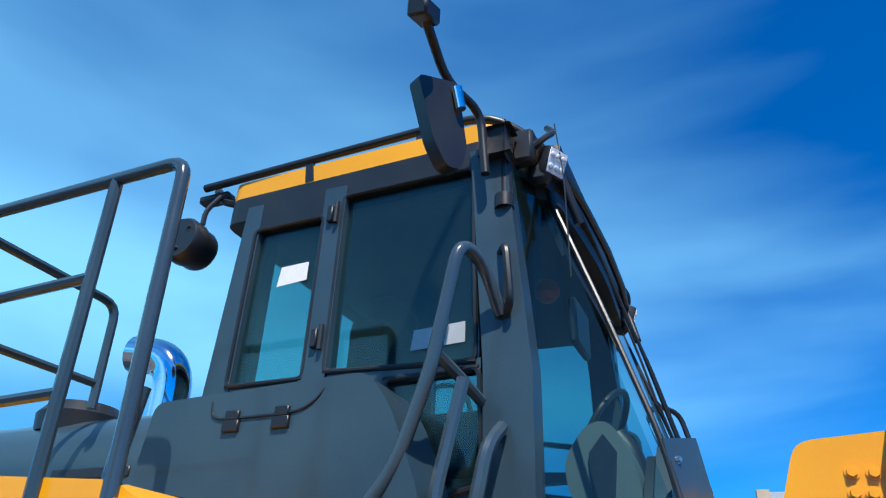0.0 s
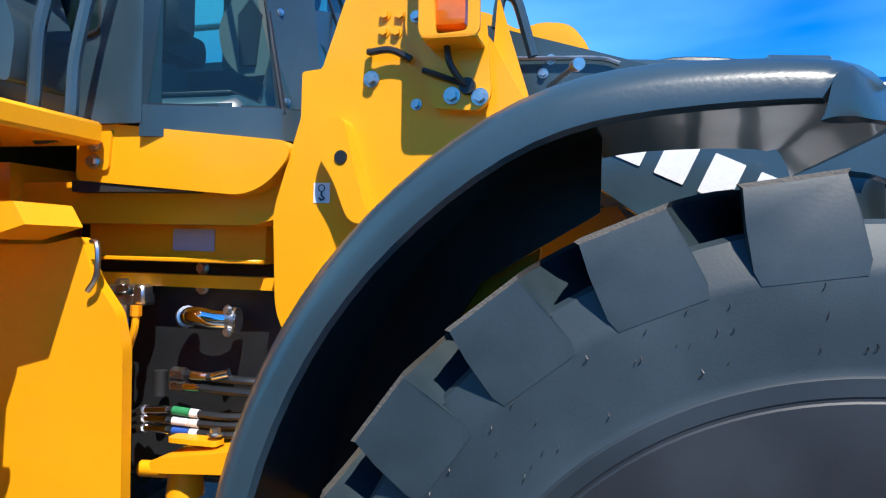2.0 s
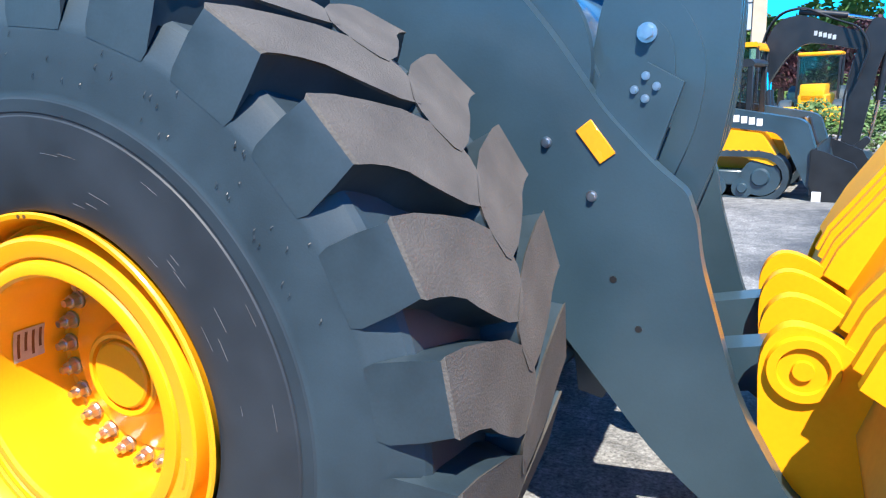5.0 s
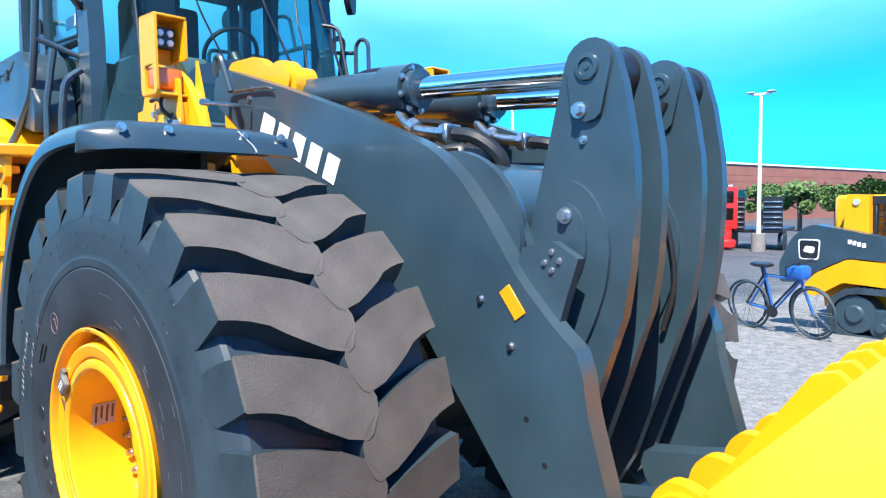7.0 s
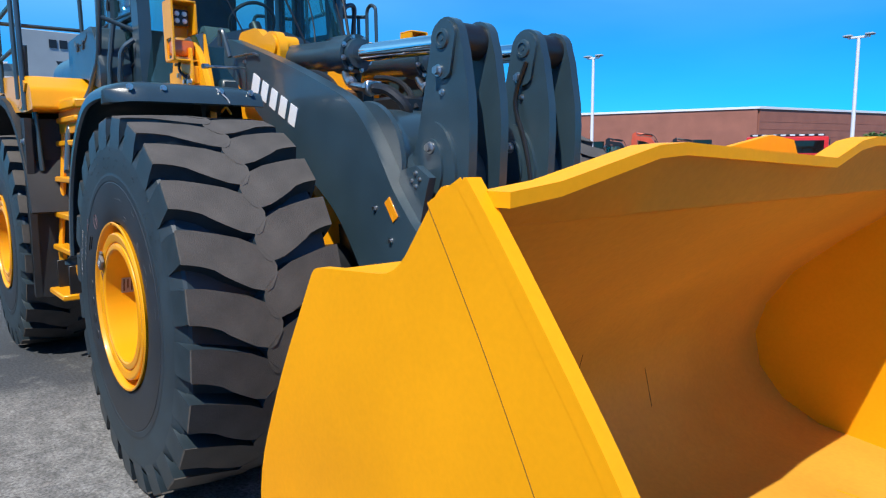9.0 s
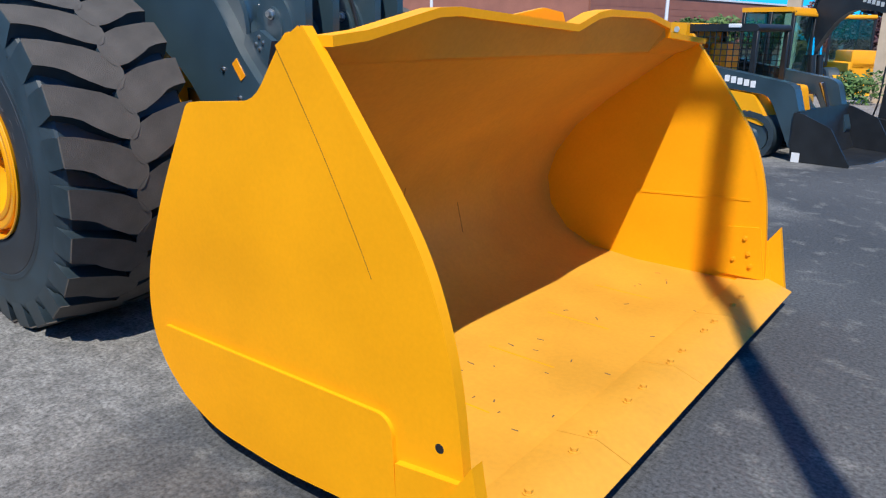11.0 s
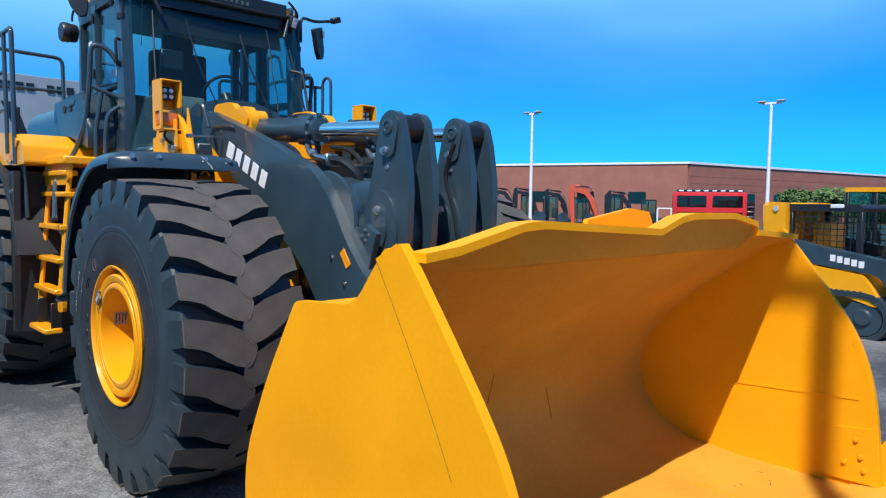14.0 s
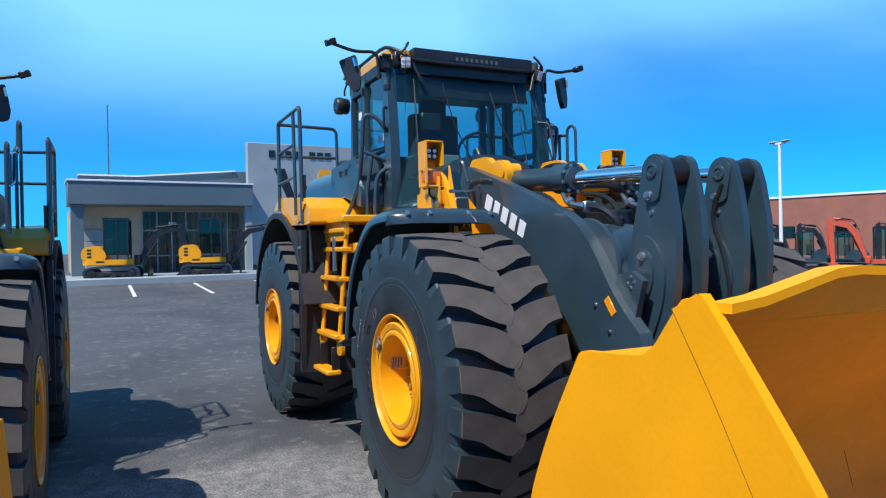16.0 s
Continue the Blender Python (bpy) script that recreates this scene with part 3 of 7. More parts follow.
for k in range(16):
    a, r = rng.uniform(5, 110), rng.uniform(0.47, 0.62)
    l = rng.uniform(1.0, 3.5)
    part("pale_scratch", crayon([(r * math.cos(radians(a + d)), r * math.sin(radians(a + d))) for d in (-l, 0, l)], 0.0006), SCRATCH, near_tyre, "fine pale scratch")


# ---- front frame, arms and linkage ----
def mirrored(fn):
    for side in (-1, 1):
        fn(side)


def sy(side, a, b):
    return (side * a, side * b)


def outline_normals(line):
    out = []
    for i, p in enumerate(line):
        t = (Vector(line[min(i + 1, len(line) - 1)]) - Vector(line[max(i - 1, 0)])).normalized()
        out.append((t.y, -t.x))
    return out


def soften(line, times=2):
    for k in range(times):
        out = [line[0]]
        for p, q in zip(line, line[1:]):
            out += [(p[0] * 0.75 + q[0] * 0.25, p[1] * 0.75 + q[1] * 0.25), (p[0] * 0.25 + q[0] * 0.75, p[1] * 0.25 + q[1] * 0.75)]
        line = out + [line[-1]]
    return line


def front_fender(side):
    """Curved sheet with a rolled outer lip and a folded front apron reaching to the arm."""
    top = soften([(0.045, 2.010), (0.034, 2.045), (0.012, 2.085), (-0.03, 2.110), (-0.10, 2.119), (-0.22, 2.122), (-0.36, 2.118), (-0.47, 2.098), (-0.58, 2.055), (-0.69, 1.985), (-0.79, 1.90), (-0.88, 1.805), (-0.96, 1.695), (-1.03, 1.565), (-1.085, 1.42), (-1.125, 1.25), (-1.14, 1.15), (-1.135, 1.05)], 1)
    section = [(0.78, -0.03), (0.9, -0.004), (1.05, 0.0), (1.40, 0.0), (1.49, -0.006), (1.55, -0.022), (1.585, -0.045), (1.60, -0.07), (1.60, -0.105), (1.585, -0.112), (1.565, -0.10), (1.55, -0.07), (1.49, -0.04), (1.40, -0.028), (1.05, -0.025), (0.9, -0.028), (0.78, -0.05)]
    bm = B()
    rows = []
    for i, ((x, z), (nx, nz)) in enumerate(zip(top, outline_normals(top))):
        if nz < 0 or (nz < 0.02 and nx > 0):
            nx, nz = -nx, -nz
        lipped = 0.5 if i < 6 else min(1.0, 0.62 + 0.03 * i)
        row = []
        for y, o in section:
            d = o if o > -0.03 else o * lipped
            row.append(bm.verts.new((x + nx * d - 0.10 * max(0.0, 1 - i / 12) * max(0.0, (y - 1.44) / 0.16) ** 2, side * y, z + nz * d)))
        rows.append(row)
    n = len(section)
    for p, q in zip(rows, rows[1:]):
        for k in range(n):
            bm.faces.new((p[k], p[(k + 1) % n], q[(k + 1) % n], q[k]))
    bm.faces.new(rows[0])
    bm.faces.new(rows[-1][::-1])
    f = part("front_fender", bm, GREY, loader, "dark grey front mudguard with rolled lip", 50)
    for y in (1.491, 1.325, 1.02, 0.851):
        put("bolt", BOLT_STEEL, f, pose(0.016, side * y, 2.080, 0, 0, 90) @ Matrix.Scale(1.1, 4))
    if side < 0:
        part("paint_scratch", tube(B(), [(0.012, -1.045, 2.096), (0.026, -1.02, 2.068), (0.040, -0.99, 2.035), (0.047, -0.985, 2.015)], 0.004, 5), LIGHTGREY, f, "pale scratch through the paint")
        part("stay_bracket", tube(B(), [(-0.444, -0.835, 1.995), (-0.444, -0.804, 2.036), (-0.444, -0.772, 1.985)], 0.008, 6), YELLOW, f, "small yellow bracket")
    for z in (1.12, 1.08):
        put("bolt", BOLT_STEEL, f, pose(-1.145, side * 1.45, z, 0, 0, -90))
    bm = prism(B(), [(-0.66, 1.95), (-0.95, 1.6), (-1.08, 1.1), (-1.0, 1.1), (-0.86, 1.55), (-0.64, 1.80)], *sy(side, 0.74, 0.77))
    part("fender_stay", bm, BLACK, f)
    arch = [(-0.43, 2.08), (-0.58, 2.03), (-0.69, 1.96), (-0.79, 1.875), (-0.96, 1.67), (-1.08, 1.40), (-1.125, 1.12), (-0.92, 1.12), (-0.86, 1.48), (-0.72, 1.72), (-0.43, 1.90)]
    part("inner_panel", prism(B(), arch, *sy(side, 0.938, 0.962), "y", 0.004), BLACK, f, "black inner panel of the mudguard")


mirrored(front_fender)


def tower_plate(side):
    """Yellow upright plate of the front frame."""
    a, b = sy(side, 0.81, 0.85)
    pts = rounded([(-1.14, 2.525), (-0.89, 2.542), (-0.725, 2.36), (-0.57, 2.08), (-0.62, 1.2), (-1.05, 1.2), (-1.344, 1.594), (-1.358, 1.90), (-1.277, 2.17), (-1.277, 2.300), (-1.215, 2.306)],
                  [0.04, 0.02, 0.02, 0.1, 0, 0, 0.06, 0.03, 0.01, 0.01, 0.01])
    p = part("tower_plate", prism(B(), pts, a, b, "y", 0.006), YELLOW, loader, "yellow steel loader tower plate")
    for x, z, me in ((-1.03, 2.447, BOLT_YELLOW), (-0.985, 2.444, BOLT_YELLOW), (-1.032, 2.40, BOLT_YELLOW), (-0.995, 2.398, BOLT_YELLOW), (-1.065, 2.27, BOLT_BIG), (-0.933, 2.196, BOLT_STEEL)):
        put("bolt", me, p, pose(x, side * 0.85, z, 0, 0, 0 if side < 0 else 180))
    # pin boss low on the plate
    bm = lathe(B(), [(0.075, -0.0), (0.072, -0.02), (0.05, -0.022), (0.045, -0.005), (0.02, -0.004), (0.018, -0.02), (0, -0.02)], (-1.142, side * 0.85, 1.700), "y", 24, flip=-side)
    part("pin_boss", bm, YELLOW, p)
    # lifting eye
    eye = rounded([(-1.185, 2.145), (-1.12, 2.16), (-1.085, 2.02), (-1.040, 1.88), (-1.06, 1.862), (-1.10, 1.875), (-1.145, 1.985), (-1.19, 2.05)], 0.03)
    bm = prism(B(), eye, side * 0.85, side * 0.92, "y", 0.014, 2)
    part("lifting_eye", bm, YELLOW, p)
    bm = lathe(B(), [(0.019, 0), (0.018, -0.004), (0.0, -0.004)], (-1.122, side * 0.92, 2.045), "y", 16, flip=-side)
    part("lifting_hole", bm, BLACK, p)
    bm = box(B(), (-1.232, min(side * 0.85, side * 0.852), 1.925), (-1.182, max(side * 0.85, side * 0.852), 1.982), 0)
    part("lifting_label", bm, WHITE, p, "small white pictogram label")
    bm = lathe(B(), [(0.008, 0), (0.011, -0.001), (0.008, -0.002)], (-1.207, side * 0.852, 1.967), "y", 12, flip=-side)
    tube(bm, [(-1.207, side * 0.853, 1.957), (-1.207, side * 0.853, 1.945), (-1.197, side * 0.853, 1.938), (-1.207, side * 0.853, 1.932), (-1.214, side * 0.853, 1.940)], 0.0028, 4, 0.004)
    part("pictogram", bm, BLACK, p)
    # headlamp bracket and its guard
    x0, x1, z0, z1 = -0.889, -0.735, 2.328, 2.698
    yo, yi = side * 1.005, side * 0.845
    t = side * 0.012
    lo, hi = min(yo, yi), max(yo, yi)
    outer = rounded([(x0, z1), (x1, z1), (x1 + 0.008, z0), (x0 + 0.004, z0)], [0.012, 0.012, 0.03, 0.03])
    hole = rounded([(-0.848, 2.466), (-0.759, 2.468), (-0.758, 2.343), (-0.840, 2.337)], 0.014)
    lamp = part("headlamp_guard", frame_plate(B(), outer, hole, yo - t, yo), YELLOW, loader, "yellow box guard round the headlamp")
    part("guard_top", box(B(), (x0, lo, z1 - 0.012), (x1 - 0.004, hi, z1 + 0.001), 0.004), YELLOW, lamp)
    part("guard_inner_cheek", prism(B(), rounded([(x0, 2.50), (x1, 2.50), (x1 - 0.004, z1 - 0.013), (x0 + 0.004, z1 - 0.013)], 0.01), yi, yi + t, "y", 0.003), YELLOW, lamp)
    part("guard_floor", box(B(), (x0 + 0.01, lo, z0 - 0.002), (x1, hi, z0 + 0.010), 0.004), YELLOW, lamp)
    part("guard_back", box(B(), (x0 + 0.001, lo + 0.013, 2.49), (x0 + 0.012, hi - 0.013, z1 - 0.013), 0.003), YELLOW, lamp)
    plate = rounded([(-0.955, 2.47), (-0.915, 2.485), (-0.87, 2.43), (-0.735, 2.41), (-0.715, 2.20), (-0.745, 2.165), (-0.875, 2.175), (-0.90, 2.29), (-0.955, 2.38)], 0.02)
    part("guard_bracket", prism(B(), plate, side * 0.885, side * 0.899, "y", 0.004), YELLOW, lamp)
    part("bracket_foot", box(B(), (-0.86, min(side * 0.85, side * 0.885), 2.19), (-0.73, max(side * 0.85, side * 0.885), 2.30), 0.004), YELLOW, lamp)
    part("wing_plate", prism(B(), [(-0.72, 2.50), (-0.69, 2.40), (-0.60, 2.12), (-0.64, 2.12), (-0.73, 2.34)], side * 0.80, side * 0.815, "y", 0.004), YELLOW, lamp)
    for x, z, me in ((-0.745, 2.20, BOLT_BIG), (-0.82, 2.205, BOLT_BIG), (-0.925, 2.42, BOLT_STEEL)):
        put("bolt", me, lamp, pose(x, side * 0.90, z, 0, 0, 0 if side < 0 else 180))
    # grey stay rising from the arm
    part("lamp_stay", tube(B(), [(-0.745, side * 0.70, 2.44), (-0.735, side * 0.70, 2.54), (-0.69, side * 0.70, 2.53), (-0.64, side * 0.68, 2.36)], 0.016, 8, 0.04), GREY, lamp)
    ym = side * 0.925
    bm = box(B(), (x0 + 0.05, ym - 0.05, 2.55), (x1 - 0.06, ym + 0.05, 2.65), 0.012, 2)
    part("lamp_body", bm, BLACK, lamp)
    for dy in (-0.024, 0.024):
        for dz in (-0.022, 0.022):
            bm = lathe(B(), [(0.017, 0.0), (0.014, 0.008), (0.0, 0.010)], (x1 - 0.06, ym + dy, 2.60 + dz), "x", 12)
            part("led", bm, LED, lamp)
    bm = box(B(), (x0 + 0.03, ym - 0.07, 2.36), (x1 - 0.03, ym + 0.07, 2.46), 0.02, 2)
    part("turn_signal", bm, AMBER, lamp, "amber turn signal lens")
    bm = tube(B(), [(-0.83, side * 0.93, 2.34), (-0.82, side * 0.95, 2.28), (-0.79, side * 0.92, 2.235), (-0.775, side * 0.90, 2.225)], 0.009, 8)
    tube(bm, [(-0.90, side * 0.905, 2.275), (-0.85, side * 0.915, 2.255), (-0.79, side * 0.905, 2.235)], 0.008, 8)
    tube(bm, [(-1.07, side * 0.86, 2.345), (-1.06, side * 0.885, 2.335), (-1.00, side * 0.88, 2.345), (-0.945, side * 0.87, 2.315)], 0.010, 8)
    rod(bm, (-0.778, side * 0.899, 2.228), (-0.778, side * 0.915, 2.228), 0.022, 12)
    part("cable", bm, BLACK, lamp)


mirrored(tower_plate)

# bright locking rod between tower and arm
for side in (-1, 1):
    lr = part("locking_rod", rod(B(), (-0.497, side * 0.904, 2.273), (-0.602, side * 0.60, 2.292), 0.008, 10), STEEL, loader, "bright steel locking rod")
    part("rod_end", rod(B(), (-0.492, side * 0.915, 2.272), (-0.505, side * 0.88, 2.275), 0.016, 12), STEEL, lr)

# front frame body behind the plates
bm = prism(B(), [(-1.25, 0.7), (-1.25, 1.3), (-0.9, 1.9), (-0.4, 1.95), (0.0, 1.4), (0.05, 0.75)], -0.42, 0.42, "y", 0.03)
part("front_frame", bm, YELLOW, loader)
for side in (-1, 1):
    bm = prism(B(), rounded([(-1.18, 2.3), (-1.12, 2.60), (-0.84, 2.60), (-0.73, 2.525), (-0.66, 2.55), (-0.56, 2.54), (-0.49, 2.45), (-0.50, 2.36), (-0.6, 1.9), (-1.1, 1.9)], [0.05, 0.06, 0.05, 0.03, 0.03, 0.04, 0.05, 0.05, 0.02, 0.02]), side * 0.34, side * 0.40, "y", 0.012)
    bm2 = part("tower_ear", bm, YELLOW, loader, "yellow pin ear on the tower")
    bm = rod(B(), (-0.60, side * 0.24, 2.45), (-0.60, side * 0.415, 2.45), 0.07, 20)
    part("pin", bm, YELLOW, bm2)


def boom(side):
    """Boom arm plate with its rear end at the tower and its nose at the bucket."""
    out, inn = side * 0.585, side * 0.495
    pts = rounded([(-0.98, 2.36), (-0.92, 2.525), (-0.78, 2.485), (-0.323, 2.350), (0.16, 2.190), (0.36, 2.115), (0.60, 2.025), (0.745, 1.90), (0.855, 1.765), (1.006, 1.55), (1.149, 1.40), (1.237, 1.328), (1.265, 1.245), (1.282, 1.127), (1.40, 0.72), (1.58, 0.40), (1.80, 0.36), (1.84, 0.26), (1.55, 0.22),
                   (1.20, 0.50), (0.80, 1.0), (0.45, 1.45), (-0.1, 1.75), (-0.75, 2.2)], [0.06, 0.06, 0.06, 0.15, 0.15, 0.1, 0.12, 0.06, 0.06, 0.06, 0.05, 0.02, 0.02, 0.05, 0.1, 0.1, 0.05, 0.05, 0.1, 0.15, 0.2, 0.2, 0.2, 0.1])
    p = part("boom_arm", prism(B(), pts, inn, out, "y", 0.012, 2), GREY, loader, "dark grey painted steel boom arm")
    turn = 0 if side < 0 else 180
    for x, z in ((0.842, 1.466), (0.976, 1.312)):
        put("bolt", BOLT_STEEL, p, pose(x, out, z, 0, 0, turn))
    for x, z in ((-0.622, 2.335), (-0.600, 2.375)):
        put("bolt", BOLT_STEEL, p, pose(x, out, z, 0, 0, turn))
    for x, z in ((1.118, 0.923), (1.042, 1.068)):
        part("hole", rod(B(), (x, out, z), (x, out + side * 0.001, z), 0.011, 10), BLACK, p)
    # reflector strip leaning with the edge
    bm = box(B(), (-0.027, -0.003, -0.059), (0.027, 0.003, 0.059), 0.002)
    part("reflector", bm, ORANGE, p, "orange reflector strip").matrix_basis = pose(0.985, out + side * 0.003, 1.467, 0, -37, 0)
    if side < 0:
        lettering(p, out)
    return p


def lettering(p, out):
    """Five plain white blocks where the maker's name stands."""
    for k in range(5):
        w = 0.105 if k == 0 else 0.088
        bm = prism(B(), rounded([(0, 0), (w, 0), (w, 0.118), (0, 0.118)], [0.004, 0.03 if k == 0 else 0.004, 0.03 if k == 0 else 0.004, 0.004]), -0.003, 0.0, "y", 0)
        ob = part("white_block", bm, WHITE, p, "plain white painted block")
        ob.matrix_basis = pose(-0.546, out - 0.001, 2.148, 0, 24.2, 0) @ pose(0.131 * k + (0 if k == 0 else 0.008), 0, 0)


boom(-1)
boom(1)
# cross tube between the arms
bm = lathe(B(), [(0.0, -0.495), (0.33, -0.495), (0.335, -0.47), (0.31, -0.44), (0.295, -0.38), (0.295, 0.38), (0.31, 0.44), (0.335, 0.47), (0.33, 0.495), (0.0, 0.495)], (0.62, 0, 1.68), "y", 48)
part("cross_tube", bm, GREY, loader, "dark grey boom cross tube")
for side in (-1, 1):
    bm = prism(B(), rounded([(0.72, 1.98), (0.86, 1.84), (0.98, 1.62), (1.0, 1.30), (0.85, 1.25), (0.6, 1.5)], 0.06), side * 0.40, side * 0.46, "y", 0.02, 2)
    part("cross_tube_gusset", bm, GREY, loader)
for side in (-1, 1):
    bm = prism(B(), [(0.985, 1.655), (1.113, 1.680), (1.212, 1.624), (1.163, 1.479), (1.124, 1.350), (1.0, 1.36), (0.94, 1.50)], side * 0.488, side * 0.53, "y", 0.004)
    pl = part("access_plate", bm, GREY, loader)
    for x, z in ((1.109, 1.644), (1.079, 1.607), (1.139, 1.615), (1.109, 1.582)):
        put("bolt", BOLT_STEEL, pl, pose(x, side * 0.53, z, 0, 0, 0 if side < 0 else 180) @ Matrix.Scale(0.75, 4))


def bellcrank(y):
    """Two tall rocker plates with their pins."""
    top = arc(1.172, 2.265, 0.104, 165, 5, 9)
    outline = top + [(1.298, 2.204), (1.336, 1.99), (1.343, 1.876), (1.340, 1.75), (1.331, 1.596), (1.305, 1.427), (1.183, 1.08), (1.06, 0.74), (0.98, 0.60), (0.90, 0.62), (0.87, 0.85), (0.87, 1.2), (0.905, 1.55), (0.95, 1.814), (1.015, 2.062)]
    b = None
    for k, (y0, y1) in enumerate(((y - 0.125, y - 0.075), (y + 0.075, y + 0.125))):
        b = part("rocker_plate", prism(B(), outline, y0, y1, "y", 0.012, 2), GREY, loader, "dark grey tall rocker plate of the lift linkage")
        if k == 0:
            keeper = arc(1.172, 2.268, 0.088, 172, 8, 8) + [(1.222, 2.113), (1.20, 2.092), (1.164, 2.085), (1.125, 2.098), (1.104, 2.124)]
            part("pin_keeper", prism(B(), keeper, y0 - 0.016, y0, "y", 0.006), GREY, b)
            part("pin_end", lathe(B(), [(0.048, 0), (0.044, -0.010), (0.030, -0.011), (0.028, -0.004), (0.012, -0.004), (0.010, -0.008), (0, -0.008)], (1.169, y0 - 0.016, 2.269), "y", 24), GREY, b)
            put("bolt", BOLT_BIG, b, pose(1.14, y0 - 0.016, 2.126) @ Matrix.Scale(1.25, 4))
            put("bolt", BOLT_STEEL, b, pose(1.148, y0, 2.026))
            dbl = rounded([(0.91, 1.55), (0.955, 1.80), (1.05, 1.882), (1.11, 1.893), (1.185, 1.846), (1.24, 1.75), (1.262, 1.66), (1.242, 1.49), (1.145, 1.27), (1.0, 1.08), (0.90, 1.1)], [0.02, 0.05, 0.05, 0.05, 0.06, 0.06, 0.06, 0.1, 0.1, 0.08, 0.05])
            part("pivot_doubler", prism(B(), dbl, y0 - 0.018, y0, "y", 0.006), GREY, b)
            pad = rounded([(0.97, 1.60), (1.0, 1.76), (1.065, 1.81), (1.125, 1.805), (1.172, 1.735), (1.178, 1.62), (1.12, 1.50), (1.0, 1.46)], 0.05)
            part("pivot_pad", prism(B(), pad, y0 - 0.032, y0 - 0.018, "y", 0.005), GREY, b)
            put("bolt", BOLT_BIG, b, pose(1.095, y0 - 0.032, 1.765) @ Matrix.Scale(1.25, 4))
    bm = rod(B(), (1.172, y - 0.075, 2.268), (1.172, y + 0.075, 2.268), 0.085, 20)
    part("pin", bm, BLACK, b)
    bm = rod(B(), (1.08, y - 0.075, 1.62), (1.08, y + 0.075, 1.62), 0.16, 24)
    part("pivot_tube", bm, GREY, b)
    # bucket link below
    bm = prism(B(), rounded([(1.05, 0.75), (1.25, 0.78), (1.66, 0.86), (1.72, 0.80), (1.68, 0.72), (1.1, 0.6)], 0.05), y - 0.06, y + 0.06, "y", 0.02)
    part("bucket_link", bm, GREY, loader)
    # tilt cylinder
    p0, p1, p2 = Vector((-0.62, y, 2.37)), Vector((0.21, y, 2.320)), Vector((1.172, y, 2.270))
    cyl = part("tilt_cylinder", rod(B(), p0, p1, 0.092, 28), GREY, loader, "dark grey hydraulic cylinder barrel")
    bm = rod(B(), p1 - (p1 - p0).normalized() * 0.17, p1, 0.112, 28)
    rod(bm, p1, p1 + (p2 - p1).normalized() * 0.04, 0.085, 28)
    g = part("gland", bm, GREY, cyl)
    for k in range(8):
        a = k * math.pi / 4 + 0.3
        me = put("bolt", BOLT_STEEL, g, pose(p1.x + 0.002, y + 0.096 * math.cos(a), p1.z + 0.096 * math.sin(a), 0, 0, 90))
    part("piston_rod", rod(B(), p1, p2, 0.050, 24), CHROME, cyl, "polished chrome piston rod")
    bm = tube(B(), [(0.16, y - 0.05, 2.21), (0.24, y - 0.08, 2.15), (0.32, y - 0.09, 2.12), (0.45, y - 0.08, 2.10)], 0.024, 10)
    rod(bm, (0.27, y - 0.085, 2.155), (0.30, y - 0.09, 2.135), 0.032, 8)
    part("steel_elbow", bm, STEEL, cyl)
    bm = rod(B(), (0.45, y - 0.08, 2.10), (0.48, y - 0.08, 2.097), 0.045, 8)
    box(bm, (0.485, y - 0.13, 2.06), (0.51, y - 0.03, 2.135), 0.006)
    part("hose_fitting", bm, STEEL, cyl)
    bm = tube(B(), [(0.51, y - 0.08, 2.095), (0.62, y - 0.06, 2.08), (0.72, y, 1.98), (0.6, y + 0.05, 1.8), (0.3, y + 0.05, 1.8)], 0.03, 8)
    tube(bm, [(-0.35, y + 0.1, 2.42), (-0.25, y + 0.1, 2.46), (0.0, y + 0.1, 2.44), (0.1, y + 0.08, 2.38), (0.12, y + 0.07, 2.2), (0.05, y + 0.05, 2.0)], 0.024, 8, 0.12)
    tube(bm, [(-0.2, y - 0.13, 2.24), (0.0, y - 0.13, 2.22), (0.12, y - 0.11, 2.16), (0.2, y - 0.1, 2.02)], 0.020, 8, 0.1)
    part("hydraulic_hose", bm, BLACK, cyl)


bellcrank(-0.27)
bellcrank(0.27)
bm = tube(B(), [(1.20, 0.12, 2.2), (1.1, 0.12, 2.0), (1.2, 0.12, 1.8), (1.26, 0.12, 1.5), (1.2, 0.12, 1.3)], 0.012, 8, 0.15)
part("grease_line", bm, BLACK, loader)
bm = box(B(), (-0.3, -0.3, 1.95), (0.15, -0.1, 2.12), 0.02)
box(bm, (-0.25, 0.05, 1.95), (0.2, 0.3, 2.1), 0.02)
vb = part("valve_block", bm, BLACK, loader)
for x, y, z in ((-0.21, -0.36, 2.20), (-0.10, -0.40, 2.17), (0.0, -0.37, 2.15)):
    part("valve_cap", box(B(), (x - 0.03, y - 0.03, z - 0.045), (x + 0.03, y + 0.03, z + 0.045), 0.008), YELLOW, vb, "yellow valve cap")
    part("valve_screw", rod(B(), (x + 0.05, y, z - 0.06), (x + 0.05, y, z + 0.02), 0.015, 10), STEEL, vb)
part("valve_manifold", box(B(), (0.08, -0.42, 1.98), (0.34, -0.30, 2.10), 0.02), RUST, vb, "brown steel manifold")
part("grease_rod", tube(B(), [(-0.76, -0.60, 2.38), (-0.45, -0.60, 2.37), (-0.40, -0.60, 2.35)], 0.007, 6), STEEL, loader)


